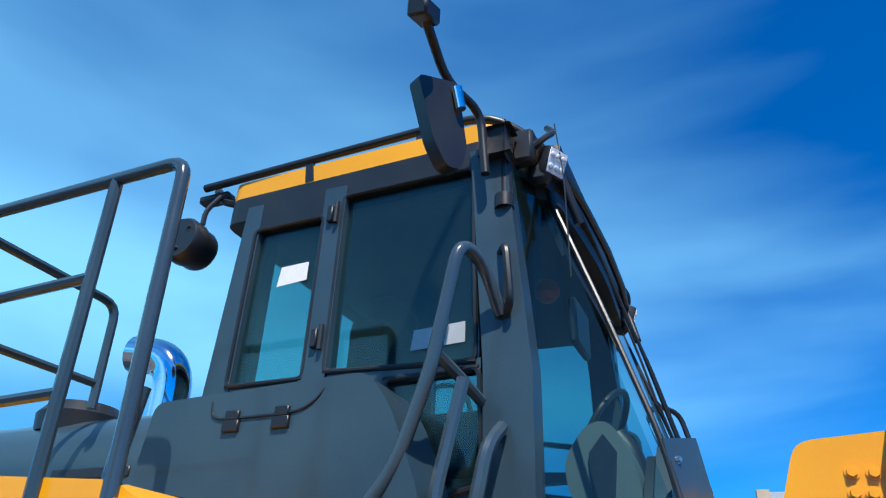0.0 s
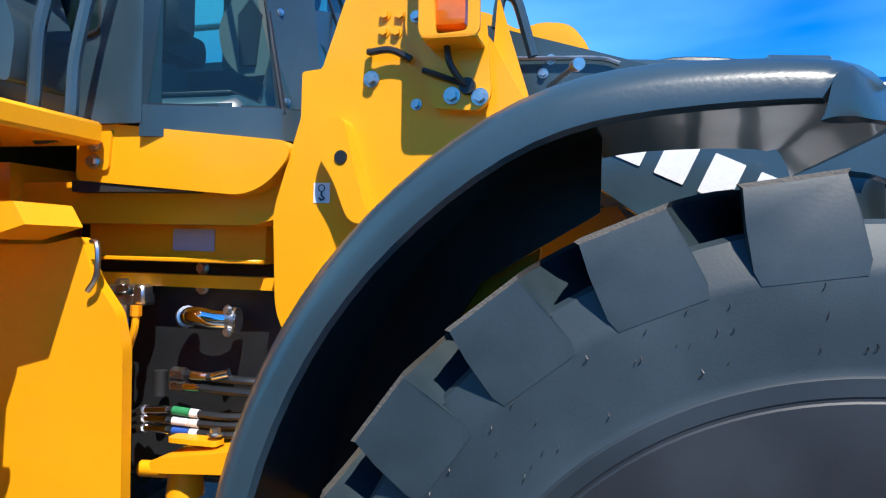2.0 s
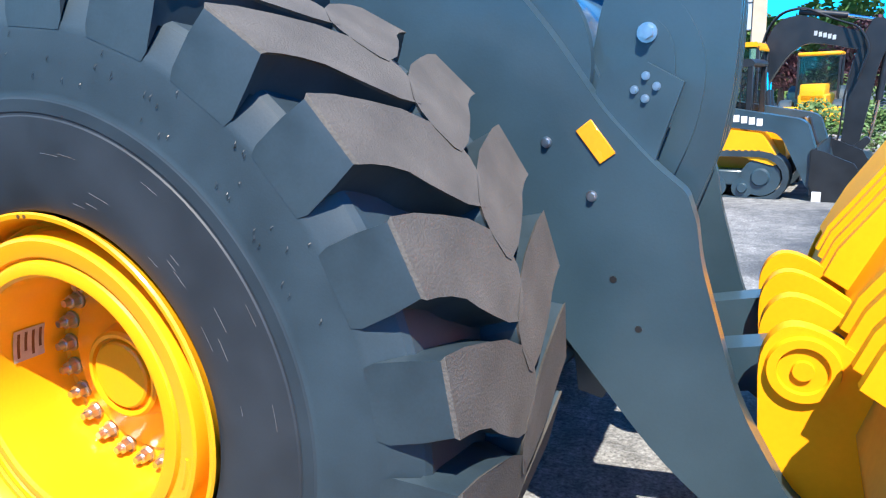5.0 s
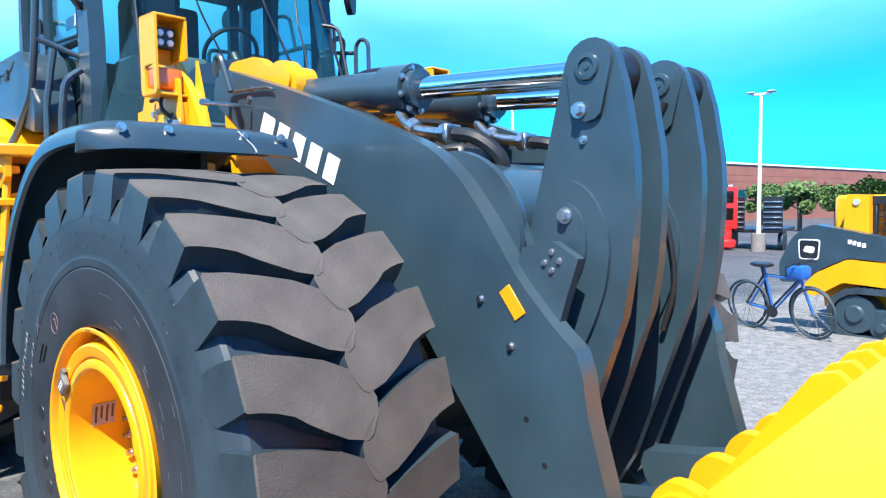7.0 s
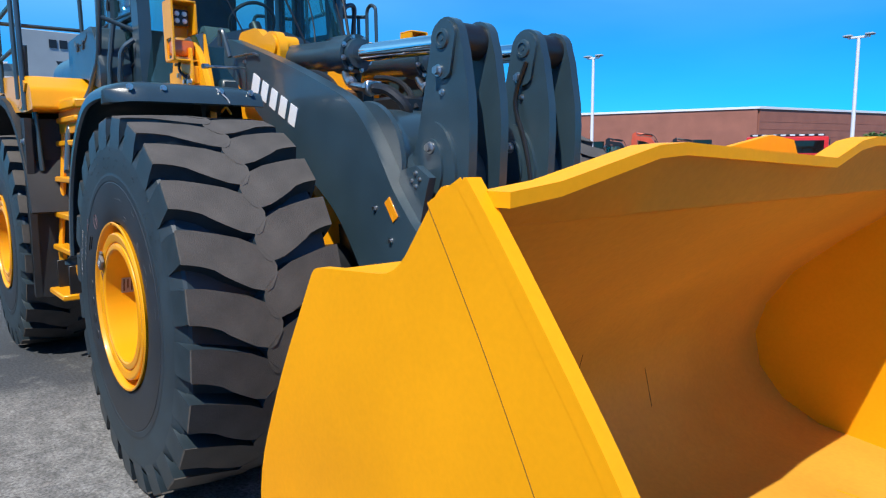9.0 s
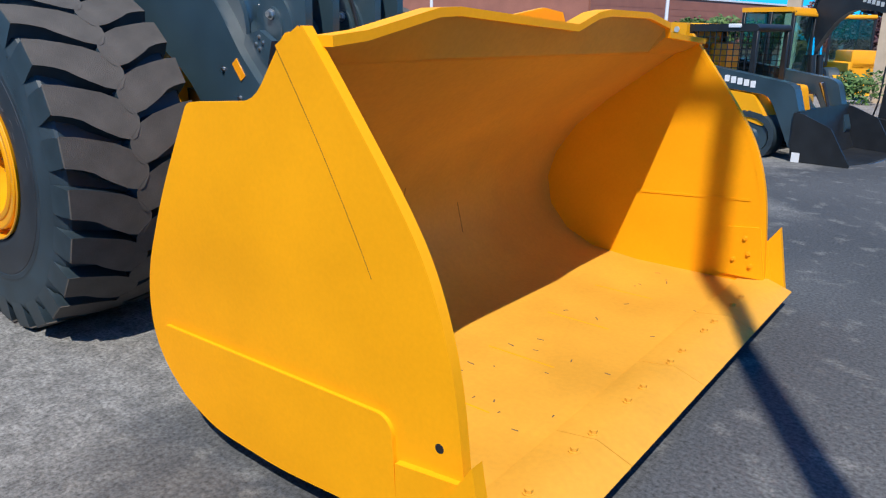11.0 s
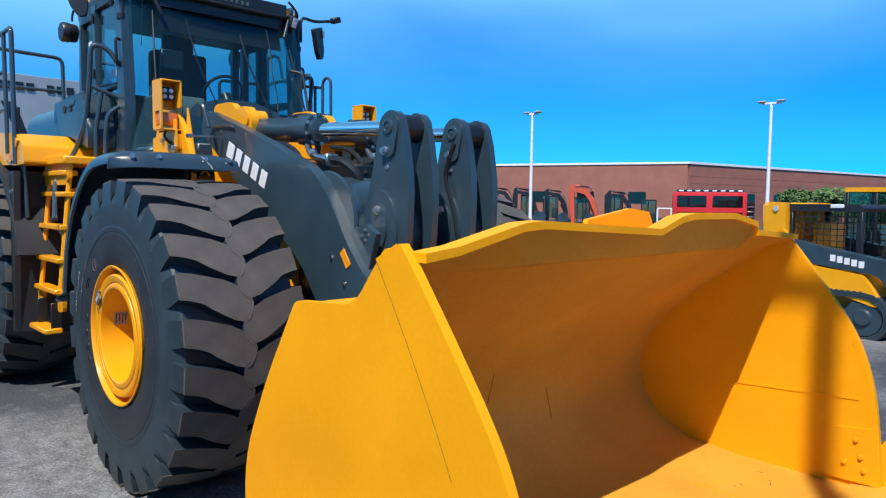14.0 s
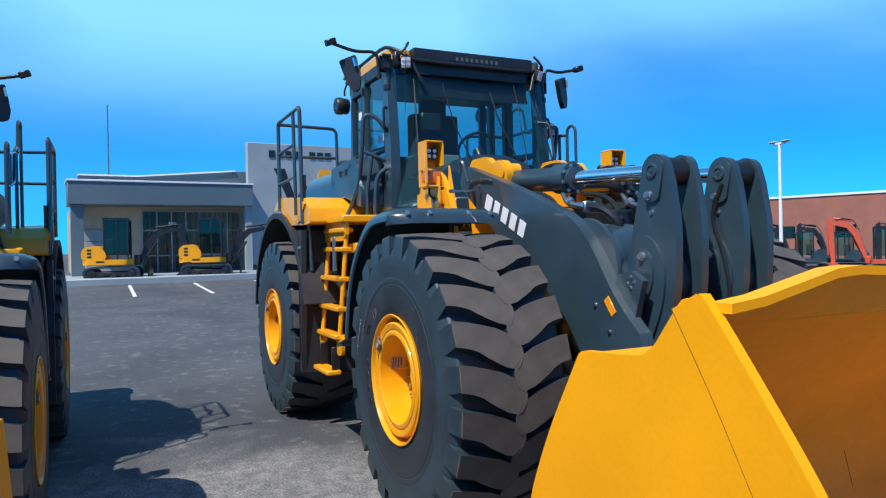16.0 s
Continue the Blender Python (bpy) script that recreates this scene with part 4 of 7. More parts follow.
# ---- bucket ----
BW = 1.60
shell = [(2.69, 1.59), (2.60, 1.53), (2.42, 1.405), (2.20, 1.25), (1.95, 1.04), (1.80, 0.83), (1.74, 0.64), (1.78, 0.44), (1.93, 0.27), (2.15, 0.17), (2.5, 0.13), (3.36, 0.12)]


def offset_line(pts, d):
    out = []
    for i, p in enumerate(pts):
        a, b = Vector(pts[max(i - 1, 0)]), Vector(pts[min(i + 1, len(pts) - 1)])
        t = (b - a).normalized()
        out.append((p[0] + t.y * d, p[1] - t.x * d))
    return out


bucket = part("bucket", prism(B(), shell + offset_line(shell, 0.035)[::-1], -BW, BW, "y", 0.0), SCUFFED_SHADED, loader, "large yellow steel loader bucket with scuffed floor", 50)
edge = [(2.730, 1.682), (2.80, 1.598), (2.953, 1.397), (3.095, 1.205), (3.190, 1.055), (3.258, 0.884), (3.308, 0.692), (3.340, 0.426), (3.365, 0.11)]
smooth = [edge[0]] + rounded(edge, 0.3)[5:-5] + [edge[-1]]
cheek = rounded([(2.665, 1.690), (2.475, 1.450), (2.088, 1.424), (1.86, 1.06), (1.685, 0.70), (1.672, 0.42), (1.80, 0.235), (2.03, 0.12), (2.30, 0.09), (2.65, 0.105), (3.36, 0.10)],
                [0.06, 0.07, 0.03, 0.15, 0.15, 0.12, 0.12, 0.12, 0.1, 0.05, 0.0]) + [(x - 0.012, z) for x, z in smooth[::-1]]
for side in (-1, 1):
    c = part("side_plate", prism(B(), cheek, side * (BW - 0.005), side * (BW + 0.03), "y", 0.0), BUCKET_YELLOW, bucket)
    # thick front rim, doubler along it, lower wear plate
    back = [(2.600, 1.625), (2.680, 1.500), (2.785, 1.330), (2.925, 1.078), (3.05, 0.82), (3.14, 0.62)]
    part("edge_doubler", prism(B(), [(x - 0.02, z) for x, z in smooth] + back[::-1], side * (BW + 0.03), side * (BW + 0.0325), "y", 0.001), BUCKET_YELLOW, c)
    part("weld_line", tube(B(), [(x, side * (BW + 0.031), z) for x, z in back[:4] + [(2.985, 0.955)]], 0.002, 5, 0.2), RUST, c, "thin dark weld line")
    part("edge_rim", prism(B(), smooth + [(x - 0.035, z - 0.012) for x, z in smooth[::-1]], side * (BW - 0.007), side * (BW + 0.0335), "y", 0.006, 2), BUCKET_YELLOW, c)
    wear = rounded([(1.80, 0.497), (3.03, 0.520), (3.07, 0.48), (3.085, 0.14), (2.5, 0.10), (2.10, 0.12), (1.86, 0.22), (1.74, 0.40)], [0.01, 0.03, 0.03, 0.01, 0.1, 0.1, 0.1, 0.05])
    part("wear_plate", prism(B(), wear, side * (BW + 0.03), side * (BW + 0.045), "y", 0.005), BUCKET_YELLOW, c)
    bm = lathe(B(), [(0.018, 0), (0.016, -0.002), (0, -0.002)], (3.249, side * (BW + 0.031), 0.480), "y", 16, flip=-side)
    part("hole", bm, BLACK, c)
    foot = [(3.09, 0.375), (3.345, 0.405), (3.40, 0.12), (3.09, 0.12)]
    part("heel_plate", prism(B(), foot, side * (BW + 0.03), side * (BW + 0.055), "y", 0.006), BUCKET_YELLOW, c)
    bit = [(3.31, 0.10), (3.49, 0.06), (3.405, 0.505), (3.31, 0.36)]
    part("side_cutter", prism(B(), bit, side * (BW + 0.035), side * (BW + 0.085), "y", 0.01), BUCKET_YELLOW, c)
    # inner faces of the cheeks: plate seam and bolts
    part("inner_seam", prism(B(), [(2.45, 0.62), (3.22, 0.66), (3.22, 0.675), (2.45, 0.635)], side * (BW - 0.005), side * (BW - 0.009), "y", 0.0), BUCKET_YELLOW, c)
    part("inner_doubler", prism(B(), [(3.02, 0.16), (3.36, 0.16), (3.30, 0.5), (3.1, 0.48), (3.03, 0.40)], side * (BW - 0.005), side * (BW - 0.02), "y", 0.003), BUCKET_YELLOW, c)
    for x, z, me in ((3.22, 0.42, BOLT_YELLOW), (3.25, 0.32, BOLT_YELLOW), (3.16, 0.27, BOLT_YELLOW), (3.27, 0.24, BOLT_YELLOW)):
        put("bolt", me, c, pose(x, side * (BW - 0.02), z, 0, 0, 0 if side > 0 else 180))
# spill guard along the top
prof = [(-BW, 1.655), (-1.45, 1.672), (-1.10, 1.748), (-0.98, 1.755), (-0.10, 1.710), (0.10, 1.768), (0.23, 1.783), (0.70, 1.782), (0.99, 1.735), (1.00, 1.685), (BW, 1.650)]
bm = B()
f0 = [bm.verts.new((2.80, y, z - 0.02)) for y, z in prof]
b0 = [bm.verts.new((2.765, y, z - 0.02)) for y, z in prof]
f1 = [bm.verts.new((2.70, y, 1.575)) for y, z in prof]
b1 = [bm.verts.new((2.64, y, 1.56)) for y, z in prof]
for i in range(len(prof) - 1):
    bm.faces.new((f0[i], f0[i + 1], b0[i + 1], b0[i]))
    bm.faces.new((f1[i], f1[i + 1], f0[i + 1], f0[i]))
    bm.faces.new((b0[i], b0[i + 1], b1[i + 1], b1[i]))
    bm.faces.new((b1[i], b1[i + 1], f1[i + 1], f1[i]))
# inner face takes the lining's dulled colour to look shaded
part("spill_guard", bm, SCUFFED_SHADED, bucket)
# folded lip along the guard's top edge
bm = prism(B(), prof + [(y, z - 0.032) for y, z in prof[::-1]], 2.735, 2.822, "x", 0.006)
part("spill_lip", bm, BUCKET_YELLOW, bucket)
part("crank_guard", prism(B(), [(-0.15, 1.66), (-0.11, 1.742), (0.29, 1.800), (0.48, 1.782), (0.56, 1.66)], 2.385, 2.415, "x", 0.01), BUCKET_YELLOW, bucket)
part("crank_guard", prism(B(), [(-0.15, 1.66), (0.56, 1.66), (0.56, 1.68), (-0.15, 1.68)], 2.40, 2.70, "x", 0.004), BUCKET_YELLOW, bucket)
# hinge ears on the back of the bucket
for y in (-0.46, -0.16, 0.16, 0.46):
    ear = rounded([(1.455, 0.60), (1.44, 0.86), (1.50, 0.95), (1.60, 0.94), (1.765, 0.83), (1.74, 0.76), (1.722, 0.66), (1.755, 0.46), (1.74, 0.36), (1.56, 0.42)], [0.03, 0.08, 0.06, 0.1, 0.02, 0.02, 0.02, 0.02, 0.03, 0.05])
    e = part("hinge_ear", prism(B(), ear, y - 0.03, y + 0.03, "y", 0.01), BUCKET_YELLOW, bucket)
    if y == -0.46:
        part("hinge_pin", lathe(B(), [(0.10, 0), (0.095, -0.02), (0.07, -0.02), (0.066, -0.008), (0.03, -0.008), (0.028, -0.02), (0, -0.02)], (1.56, y - 0.03, 0.82), "y", 28), BUCKET_YELLOW, e)
# closed box across the back, its flat top level with the notch of the side plates
spine = [(2.07, 1.412), (2.11, 1.418), (2.40, 1.425), (2.185, 1.268), (1.93, 1.05), (1.78, 0.84), (1.735, 0.84), (1.84, 1.06)]
spine = [(x + 0.002, z - 0.004) for x, z in spine]
part("back_box", prism(B(), spine, -BW + 0.01, BW - 0.01, "y", 0.0), BUCKET_YELLOW, bucket)
for y in (-0.77, -0.63, -0.46, -0.31, 0.31, 0.46, 0.63, 0.77):
    rib = [(1.79, 0.82), (1.66, 0.90), (1.70, 1.0), (1.99, 1.41), (2.04, 1.425), (2.11, 1.37), (1.87, 1.06)]
    part("back_rib", prism(B(), rib, y - 0.02, y + 0.02, "y", 0.006), BUCKET_YELLOW, bucket)
# bolted cutting edge in four lengths, with bolts in pairs
for k in range(4):
    y0, y1 = -BW - 0.03 + k * (2 * BW + 0.06) / 4, -BW - 0.03 + (k + 1) * (2 * BW + 0.06) / 4
    bm = prism(B(), [(3.20, 0.14), (3.38, 0.165), (3.53, 0.11), (3.52, 0.095), (3.2, 0.10)], y0 + 0.002, y1 - 0.002, "y", 0.004)
    part("cutting_edge", bm, SCUFFED_SHADED, bucket)
for k in range(6):
    for dy in (0.0, 0.16):
        put("bolt", BOLT_WORN, bucket, pose(3.345, -1.42 + 0.485 * k + dy, 0.160, -90, 0, 0) @ Matrix.Scale(1.3, 4))
# weld seams and scuffs on the floor and back
for y in (-0.85, -0.3, 0.3, 0.9):
    part("weld_seam", prism(B(), [(2.52, 0.128), (2.9, 0.123), (2.9, 0.1265), (2.52, 0.1315)], y - 0.004, y + 0.004, "y", 0), BUCKET_YELLOW, bucket)
inner = offset_line(shell, -0.001)
for k, (y, i0, i1) in enumerate(((-0.80, 5, 8), (-0.42, 5, 7), (-0.12, 5, 6), (-0.30, 7, 8), (0.45, 6, 7))):
    pts = [(x, y + 0.012 * (i % 2), z) for i, (x, z) in enumerate(inner[i0:i1 + 1])]
    part("scratch", tube(B(), pts, 0.0016, 5, 0.1), RUST, bucket, "dark scratch in the paint")
rng = random.Random(4)
for k in range(34):
    x, y, a, l = rng.uniform(2.55, 3.3), rng.uniform(-1.3, 1.4), rng.uniform(0, 180), rng.uniform(0.012, 0.05)
    bm = box(B(), (-l / 2, -0.003, 0), (l / 2, 0.003, 0.0015), 0)
    part("scuff", bm, BARK, bucket).matrix_basis = pose(x, y, 0.1295 - 0.0116 * (x - 2.5), 0, 0, a)


# ---- cab ----
CX0, CX1, CX2 = -2.96, -1.97, -1.78  # rear wall, door pillar back and front
SIDE = 0.875


def pane(bm, pts):
    vs = [bm.verts.new(p) for p in pts]
    bm.faces.new(vs)
    return bm


cab = part("cab_floor", box(B(), (CX0, -0.80, 2.12), (-1.5, 0.80, 2.26), 0.03), GREY, loader, "dark grey enclosed operator cab")


def cab_piece(name, outline, a, b, axis="y", w=0.01, seg=1):
    return part(name, prism(B(), outline, a, b, axis, w, seg), GREY, cab)


for side in (-1, 1):
    y0, y1 = side * (SIDE - 0.06), side * SIDE
    cab_piece("rear_pillar", [(-3.04, 2.20), (-2.90, 2.20), (-2.89, 3.46), (-2.89, 3.58), (-2.965, 3.58)], y0, y1, "y", 0.012)
    cab_piece("middle_pillar", [(-2.60, 2.78), (-2.50, 2.78), (-2.50, 3.58), (-2.595, 3.58)], y0, y1 + side * 0.006)
    cab_piece("front_pillar", [(-1.965, 2.16), (-1.782, 2.16), (-1.785, 2.78), (-1.838, 3.30), (-1.868, 3.60), (-1.995, 3.60), (-1.985, 3.50), (-1.938, 2.79), (-1.935, 2.39)], y0 - side * 0.02, y1 + side * 0.012, "y", 0.02, 2)
    cab_piece("lower_panel", [(-3.0, 2.20), (-2.1, 2.20), (-2.17, 2.41), (-2.29, 2.83), (-3.0, 2.83)], y0 + side * 0.006, y1 - side * 0.004)
    cab_piece("window_rail", [(-2.30, 2.775), (-1.95, 2.79), (-1.95, 2.825), (-2.50, 2.845)], y0 + side * 0.006, y1 - side * 0.002, "y", 0.006)
    cab_piece("header_rail", [(-2.96, 3.452), (-2.60, 3.458), (-2.50, 3.525), (-1.98, 3.532), (-1.98, 3.62), (-2.97, 3.62)], y0 + side * 0.006, y1 - side * 0.002, "y", 0.006).data.materials[0] = BLACK
    cab_piece("door_foot", [(-2.12, 2.18), (-1.95, 2.18), (-1.94, 2.456), (-2.15, 2.41)], y0 + side * 0.006, y1 - side * 0.003, "y", 0.006)
    # sill below the quarter glass, sweeping to the nose
    lo = [(-1.79, side * 0.885), (-1.40, side * 0.775), (-1.33, side * 0.70), (-1.30, side * 0.45), (-1.38, side * 0.43), (-1.42, side * 0.69), (-1.79, side * 0.80)]
    cab_piece("corner_sill", lo, 2.12, 2.215, "z")
    part("windscreen_post", tube(B(), [(-1.385, side * 0.75, 2.20), (-1.47, side * 0.735, 2.60), (-1.60, side * 0.70, 3.0), (-1.80, side * 0.64, 3.58)], 0.009, 8), BLACK, cab)
    part("rear_post", box(B(), (-2.99, side * 0.74 - 0.04, 2.2), (-2.92, side * 0.74 + 0.04, 3.6), 0.01), GREY, cab)
part("nose_sill", box(B(), (-1.45, -0.44, 2.16), (-1.36, 0.44, 2.30), 0.015), GREY, cab)
cab_piece("rear_panel", [(-0.80, 2.26), (0.80, 2.26), (0.80, 2.70), (-0.80, 2.70)], -2.98, -2.94, "x")
cab_piece("nose_panel", [(-0.66, 2.22), (0.66, 2.22), (0.58, 2.46), (0.40, 2.64), (0.16, 2.71), (-0.16, 2.71), (-0.40, 2.64), (-0.58, 2.46)], -1.52, -1.47, "x", 0.02)
# glass
for side in (-1, 1):
    y = side * (SIDE - 0.03)
    for name, pts in (("rear_side_window", [(-2.91, 2.82), (-2.59, 2.82), (-2.59, 3.465), (-2.905, 3.46)]), ("door_window", [(-2.51, 2.835), (-1.965, 2.815), (-1.985, 3.54), (-2.51, 3.535)]), ("lower_window", [(-2.28, 2.785), (-1.955, 2.795), (-1.94, 2.45), (-2.15, 2.40)])):
        g = part(name, prism(B(), pts, y, y + side * 0.008, "y", 0), GLASS, cab, "green tinted cab glass")
        ring = [(x, y + side * 0.03, z) for x, z in pts]
        part("rubber_seal", tube(B(), ring + ring[:2], 0.009, 6, 0.03), BLACK, g)
        g.visible_shadow = False
    g = part("quarter_window", pane(B(), [(-1.785, side * 0.865, 2.20), (-1.39, side * 0.748, 2.20), (-1.805, side * 0.64, 3.58), (-1.86, side * 0.845, 3.58)]), GLASS, cab, "green tinted cab glass")
    g.visible_shadow = False
g = part("windscreen", pane(B(), [(-1.365, -0.745, 2.20), (-1.365, 0.745, 2.20), (-1.79, 0.64, 3.58), (-1.79, -0.64, 3.58)]), GLASS, cab, "large green tinted windscreen")
g.visible_shadow = False
g = part("rear_window", pane(B(), [(-2.96, -0.70, 2.70), (-2.96, 0.70, 2.70), (-2.95, 0.70, 3.6), (-2.95, -0.70, 3.6)]), GLASS, cab, "green tinted rear window")
g.visible_shadow = False
# roof: dark tray with a yellow cap
plan = rounded([(-3.09, -0.86), (-1.93, -0.88), (-1.77, -0.68), (-1.73, 0.0), (-1.77, 0.68), (-1.93, 0.88), (-3.09, 0.86)], [0.06, 0.05, 0.05, 0.3, 0.05, 0.05, 0.06])
roof = part("roof", prism(B(), plan, 3.53, 3.645, "z", 0.03, 2), BLACK, cab, "black cab roof with yellow cap")
cap = [(min(x, -1.85) - 0.01, y * 0.985) for x, y in plan]
part("roof_cap", prism(B(), cap, 3.645, 3.735, "z", 0.028, 2), YELLOW, roof, "yellow roof cap")
for side in (-1, 1):
    y = side * 0.85
    bm = tube(B(), [(-3.25, y, 3.755), (-2.10, y, 3.785), (-1.93, y, 3.77), (-1.80, side * 0.76, 3.70), (-1.735, side * 0.69, 3.62), (-1.68, side * 0.60, 3.40)], 0.018, 10, 0.10)
    rail = part("roof_rail", bm, BLACK, roof, "black tubular roof rail")
    for x in (-2.70, -2.20):
        part("rail_bracket", prism(B(), [(x - 0.02, 3.66), (x + 0.02, 3.66), (x + 0.0, 3.785), (x - 0.035, 3.785)], y - 0.006, y + 0.006, "y", 0.002), BLACK, rail)
    bm = tube(B(), [(-1.735, side * 0.69, 3.62), (-1.70, side * 0.40, 3.60), (-1.69, 0, 3.60)], 0.017, 8)
    part("front_rail", bm, BLACK, roof)
    # work lamps on the front edge
    lamp = part("work_lamp", box(B(), (-0.05, -0.05, -0.055), (0.02, 0.05, 0.055), 0.014, 2), BLACK, roof, "black square work lamp with six LEDs")
    lamp.matrix_basis = pose(-1.735, side * 0.735, 3.585, 0, 20, -28 * -side)
    part("lens", box(B(), (0.021, -0.043, -0.047), (0.024, 0.043, 0.047), 0.004), LED, lamp)
    for ly in (-0.026, 0.0, 0.026):
        for lz in (-0.022, 0.022):
            part("led", lathe(B(), [(0.012, 0.024), (0.01, 0.03), (0.0, 0.032)], (0, ly, lz), "x", 10), LED, lamp)
    # brackets, plugs and clamps at the roof corner
    bm = box(B(), (-1.86, side * 0.80 - 0.03, 3.56), (-1.78, side * 0.80 + 0.03, 3.70), 0.012)
    box(bm, (-1.82, side * 0.74 - 0.03, 3.50), (-1.74, side * 0.74 + 0.03, 3.60), 0.02)
    tube(bm, [(-1.80, side * 0.80, 3.62), (-1.74, side * 0.80, 3.66), (-1.72, side * 0.74, 3.72), (-1.76, side * 0.70, 3.78)], 0.012, 8)
    part("corner_bracket", bm, BLACK, roof)
    lamp = part("side_lamp", box(B(), (-1.93, side * 0.86, 3.54), (-1.85, side * 0.91, 3.66), 0.02, 2), BLACK, roof)
    bm = rod(B(), (-1.87, side * 0.865, 3.60), (-1.87, side * 0.865, 3.36), 0.024, 12)
    rod(bm, (-1.87, side * 0.875, 3.39), (-1.87, side * 0.875, 3.34), 0.034, 12)
    part("mirror_post", bm, BLACK, roof)
    bm = tube(B(), [(-1.915, side * 0.94, 3.45), (-1.932, side * 0.95, 3.715), (-1.98, side * 1.15, 3.705), (-1.95, side * 1.40, 3.755)], 0.016, 10, 0.08)
    arm = part("mirror_arm", bm, BLACK, roof, "black tubular mirror arm")
    bm = box(B(), (-0.035, -0.05, -0.03), (0.035, 0.05, 0.03), 0.008)
    part("camera_box", bm, BLACK, arm).matrix_basis = pose(-1.95, side * 1.40, 3.762, 20, 10, 0)
    glassy = rounded([(-0.085, 0.15), (0.085, 0.165), (0.07, -0.08), (0.03, -0.165), (-0.03, -0.165), (-0.065, -0.08)], 0.025)
    bm = prism(B(), glassy, -0.03, 0.02, "y", 0.016, 2)
    mir = part("mirror", bm, BLACK, arm, "black rear-view mirror housing")
    mir.matrix_basis = pose(-1.975, side * 1.19, 3.485, 0, -14, 62 if side < 0 else 118)
    part("mirror_clamp", rod(B(), (0.06, -0.045, 0.05), (0.06, -0.045, 0.13), 0.017, 12), CHROME, mir)
    part("mirror_glass", prism(B(), [(x * 0.9, z * 0.93) for x, z in glassy], 0.0205, 0.024, "y", 0), CHROME, mir)
    # rear arm with a round lamp
    bm = tube(B(), [(-3.02, side * 0.78, 3.66), (-3.16, side * 0.82, 3.68), (-3.22, side * 0.80, 3.76)], 0.02, 8)
    box(bm, (-3.30, side * 0.80 - 0.03, 3.70), (-3.14, side * 0.80 + 0.03, 3.74), 0.01)
    tube(bm, [(-3.16, side * 0.84, 3.70), (-3.20, side * 0.87, 3.62), (-3.20, side * 0.87, 3.55)], 0.011, 8)
    br = part("rear_lamp_bracket", bm, BLACK, roof)
    bm = lathe(B(), [(0.0, -0.075), (0.085, -0.075), (0.095, -0.06), (0.095, -0.005), (0.088, 0.0), (0.088, 0.05), (0.08, 0.07), (0.0, 0.075)], (-3.205, side * 0.90, 3.435), "y", 24, flip=-side)
    for bx, bz in ((-0.05, 0.03), (0.045, 0.04), (0.0, -0.05)):
        rod(bm, (-3.205 + bx, side * 0.975, 3.435 + bz), (-3.205 + bx, side * 0.983, 3.435 + bz), 0.009, 8)
    part("rear_lamp", bm, BLACK, br, "round black rear lamp")
    # handle on the pillar
    bm = tube(B(), [(-1.89, side * 0.87, 3.17), (-1.85, side * 0.93, 3.175), (-1.835, side * 0.93, 2.97), (-1.875, side * 0.87, 2.94)], 0.013, 8, 0.04)
    part("grab_handle", bm, BLACK, cab)
    for z in (2.955, 3.455):
        h = box(B(), (-2.565, min(side * 0.875, side * 0.90), z - 0.035), (-2.54, max(side * 0.875, side * 0.90), z + 0.035), 0.004)
        rod(h, (-2.525, side * 0.895, z - 0.045), (-2.525, side * 0.895, z + 0.045), 0.009, 8)
        part("window_hinge", h, BLACK, cab)
part("roof_visor", box(B(), (-1.85, -0.66, 3.60), (-1.72, 0.66, 3.735), 0.02, 2), BLACK, roof)
# interior: dark linings, floor mat, rear trim and sun shade
for side in (-1, 1):
    part("side_lining", prism(B(), [(-2.93, 2.27), (-2.18, 2.27), (-2.32, 2.77), (-2.93, 2.77)], side * 0.78, side * 0.808, "y", 0.008), BLACK, cab, "black inner lining")
    part("pillar_lining", prism(B(), [(-2.58, 2.78), (-2.52, 2.78), (-2.52, 3.5), (-2.58, 3.5)], side * 0.79, side * 0.812, "y", 0.006), BLACK, cab)
for side in (-1, 1):
    # black sheet added over the grey sill as painted shade behind the glass
    part("sill_shade_sheet", prism(B(), [(-1.785, side * 0.862), (-1.41, side * 0.752), (-1.35, side * 0.69), (-1.325, side * 0.44), (-1.785, side * 0.40)], 2.2155, 2.224, "z", 0.0), BLACK, cab)
    quad = [Vector(v) for v in ((-1.395, side * 0.757, 2.19), (-1.458, side * 0.747, 2.58), (-1.385, side * 0.56, 2.62), (-1.31, side * 0.61, 2.16))]
    back = Vector((-0.865, side * -0.5, -0.12)) * 0.014
    bm = B()
    front_ring, back_ring = [bm.verts.new(v) for v in quad], [bm.verts.new(v + back) for v in quad]
    bm.faces.new(front_ring)
    bm.faces.new(back_ring[::-1])
    for k in range(4):
        bm.faces.new((front_ring[k], front_ring[(k + 1) % 4], back_ring[(k + 1) % 4], back_ring[k]))
    cp = part("corner_panel", bm, GREY, cab, "dark grey bolted corner panel")
    for u, v in ((0.2, 0.15), (0.25, 0.85), (0.7, 0.3)):
        at = (quad[0] * (1 - v) + quad[1] * v) * (1 - u) + (quad[3] * (1 - v) + quad[2] * v) * u
        put("bolt", BOLT_STEEL, cp, pose(*at, 0, 0, 60 if side < 0 else 120) @ Matrix.Scale(0.7, 4))
part("floor_mat", box(B(), (-2.92, -0.78, 2.262), (-1.55, 0.78, 2.275), 0.004), BLACK, cab)
part("rear_lining", box(B(), (-2.935, -0.78, 2.28), (-2.90, 0.78, 2.86), 0.01), BLACK, cab, "black rear lining")
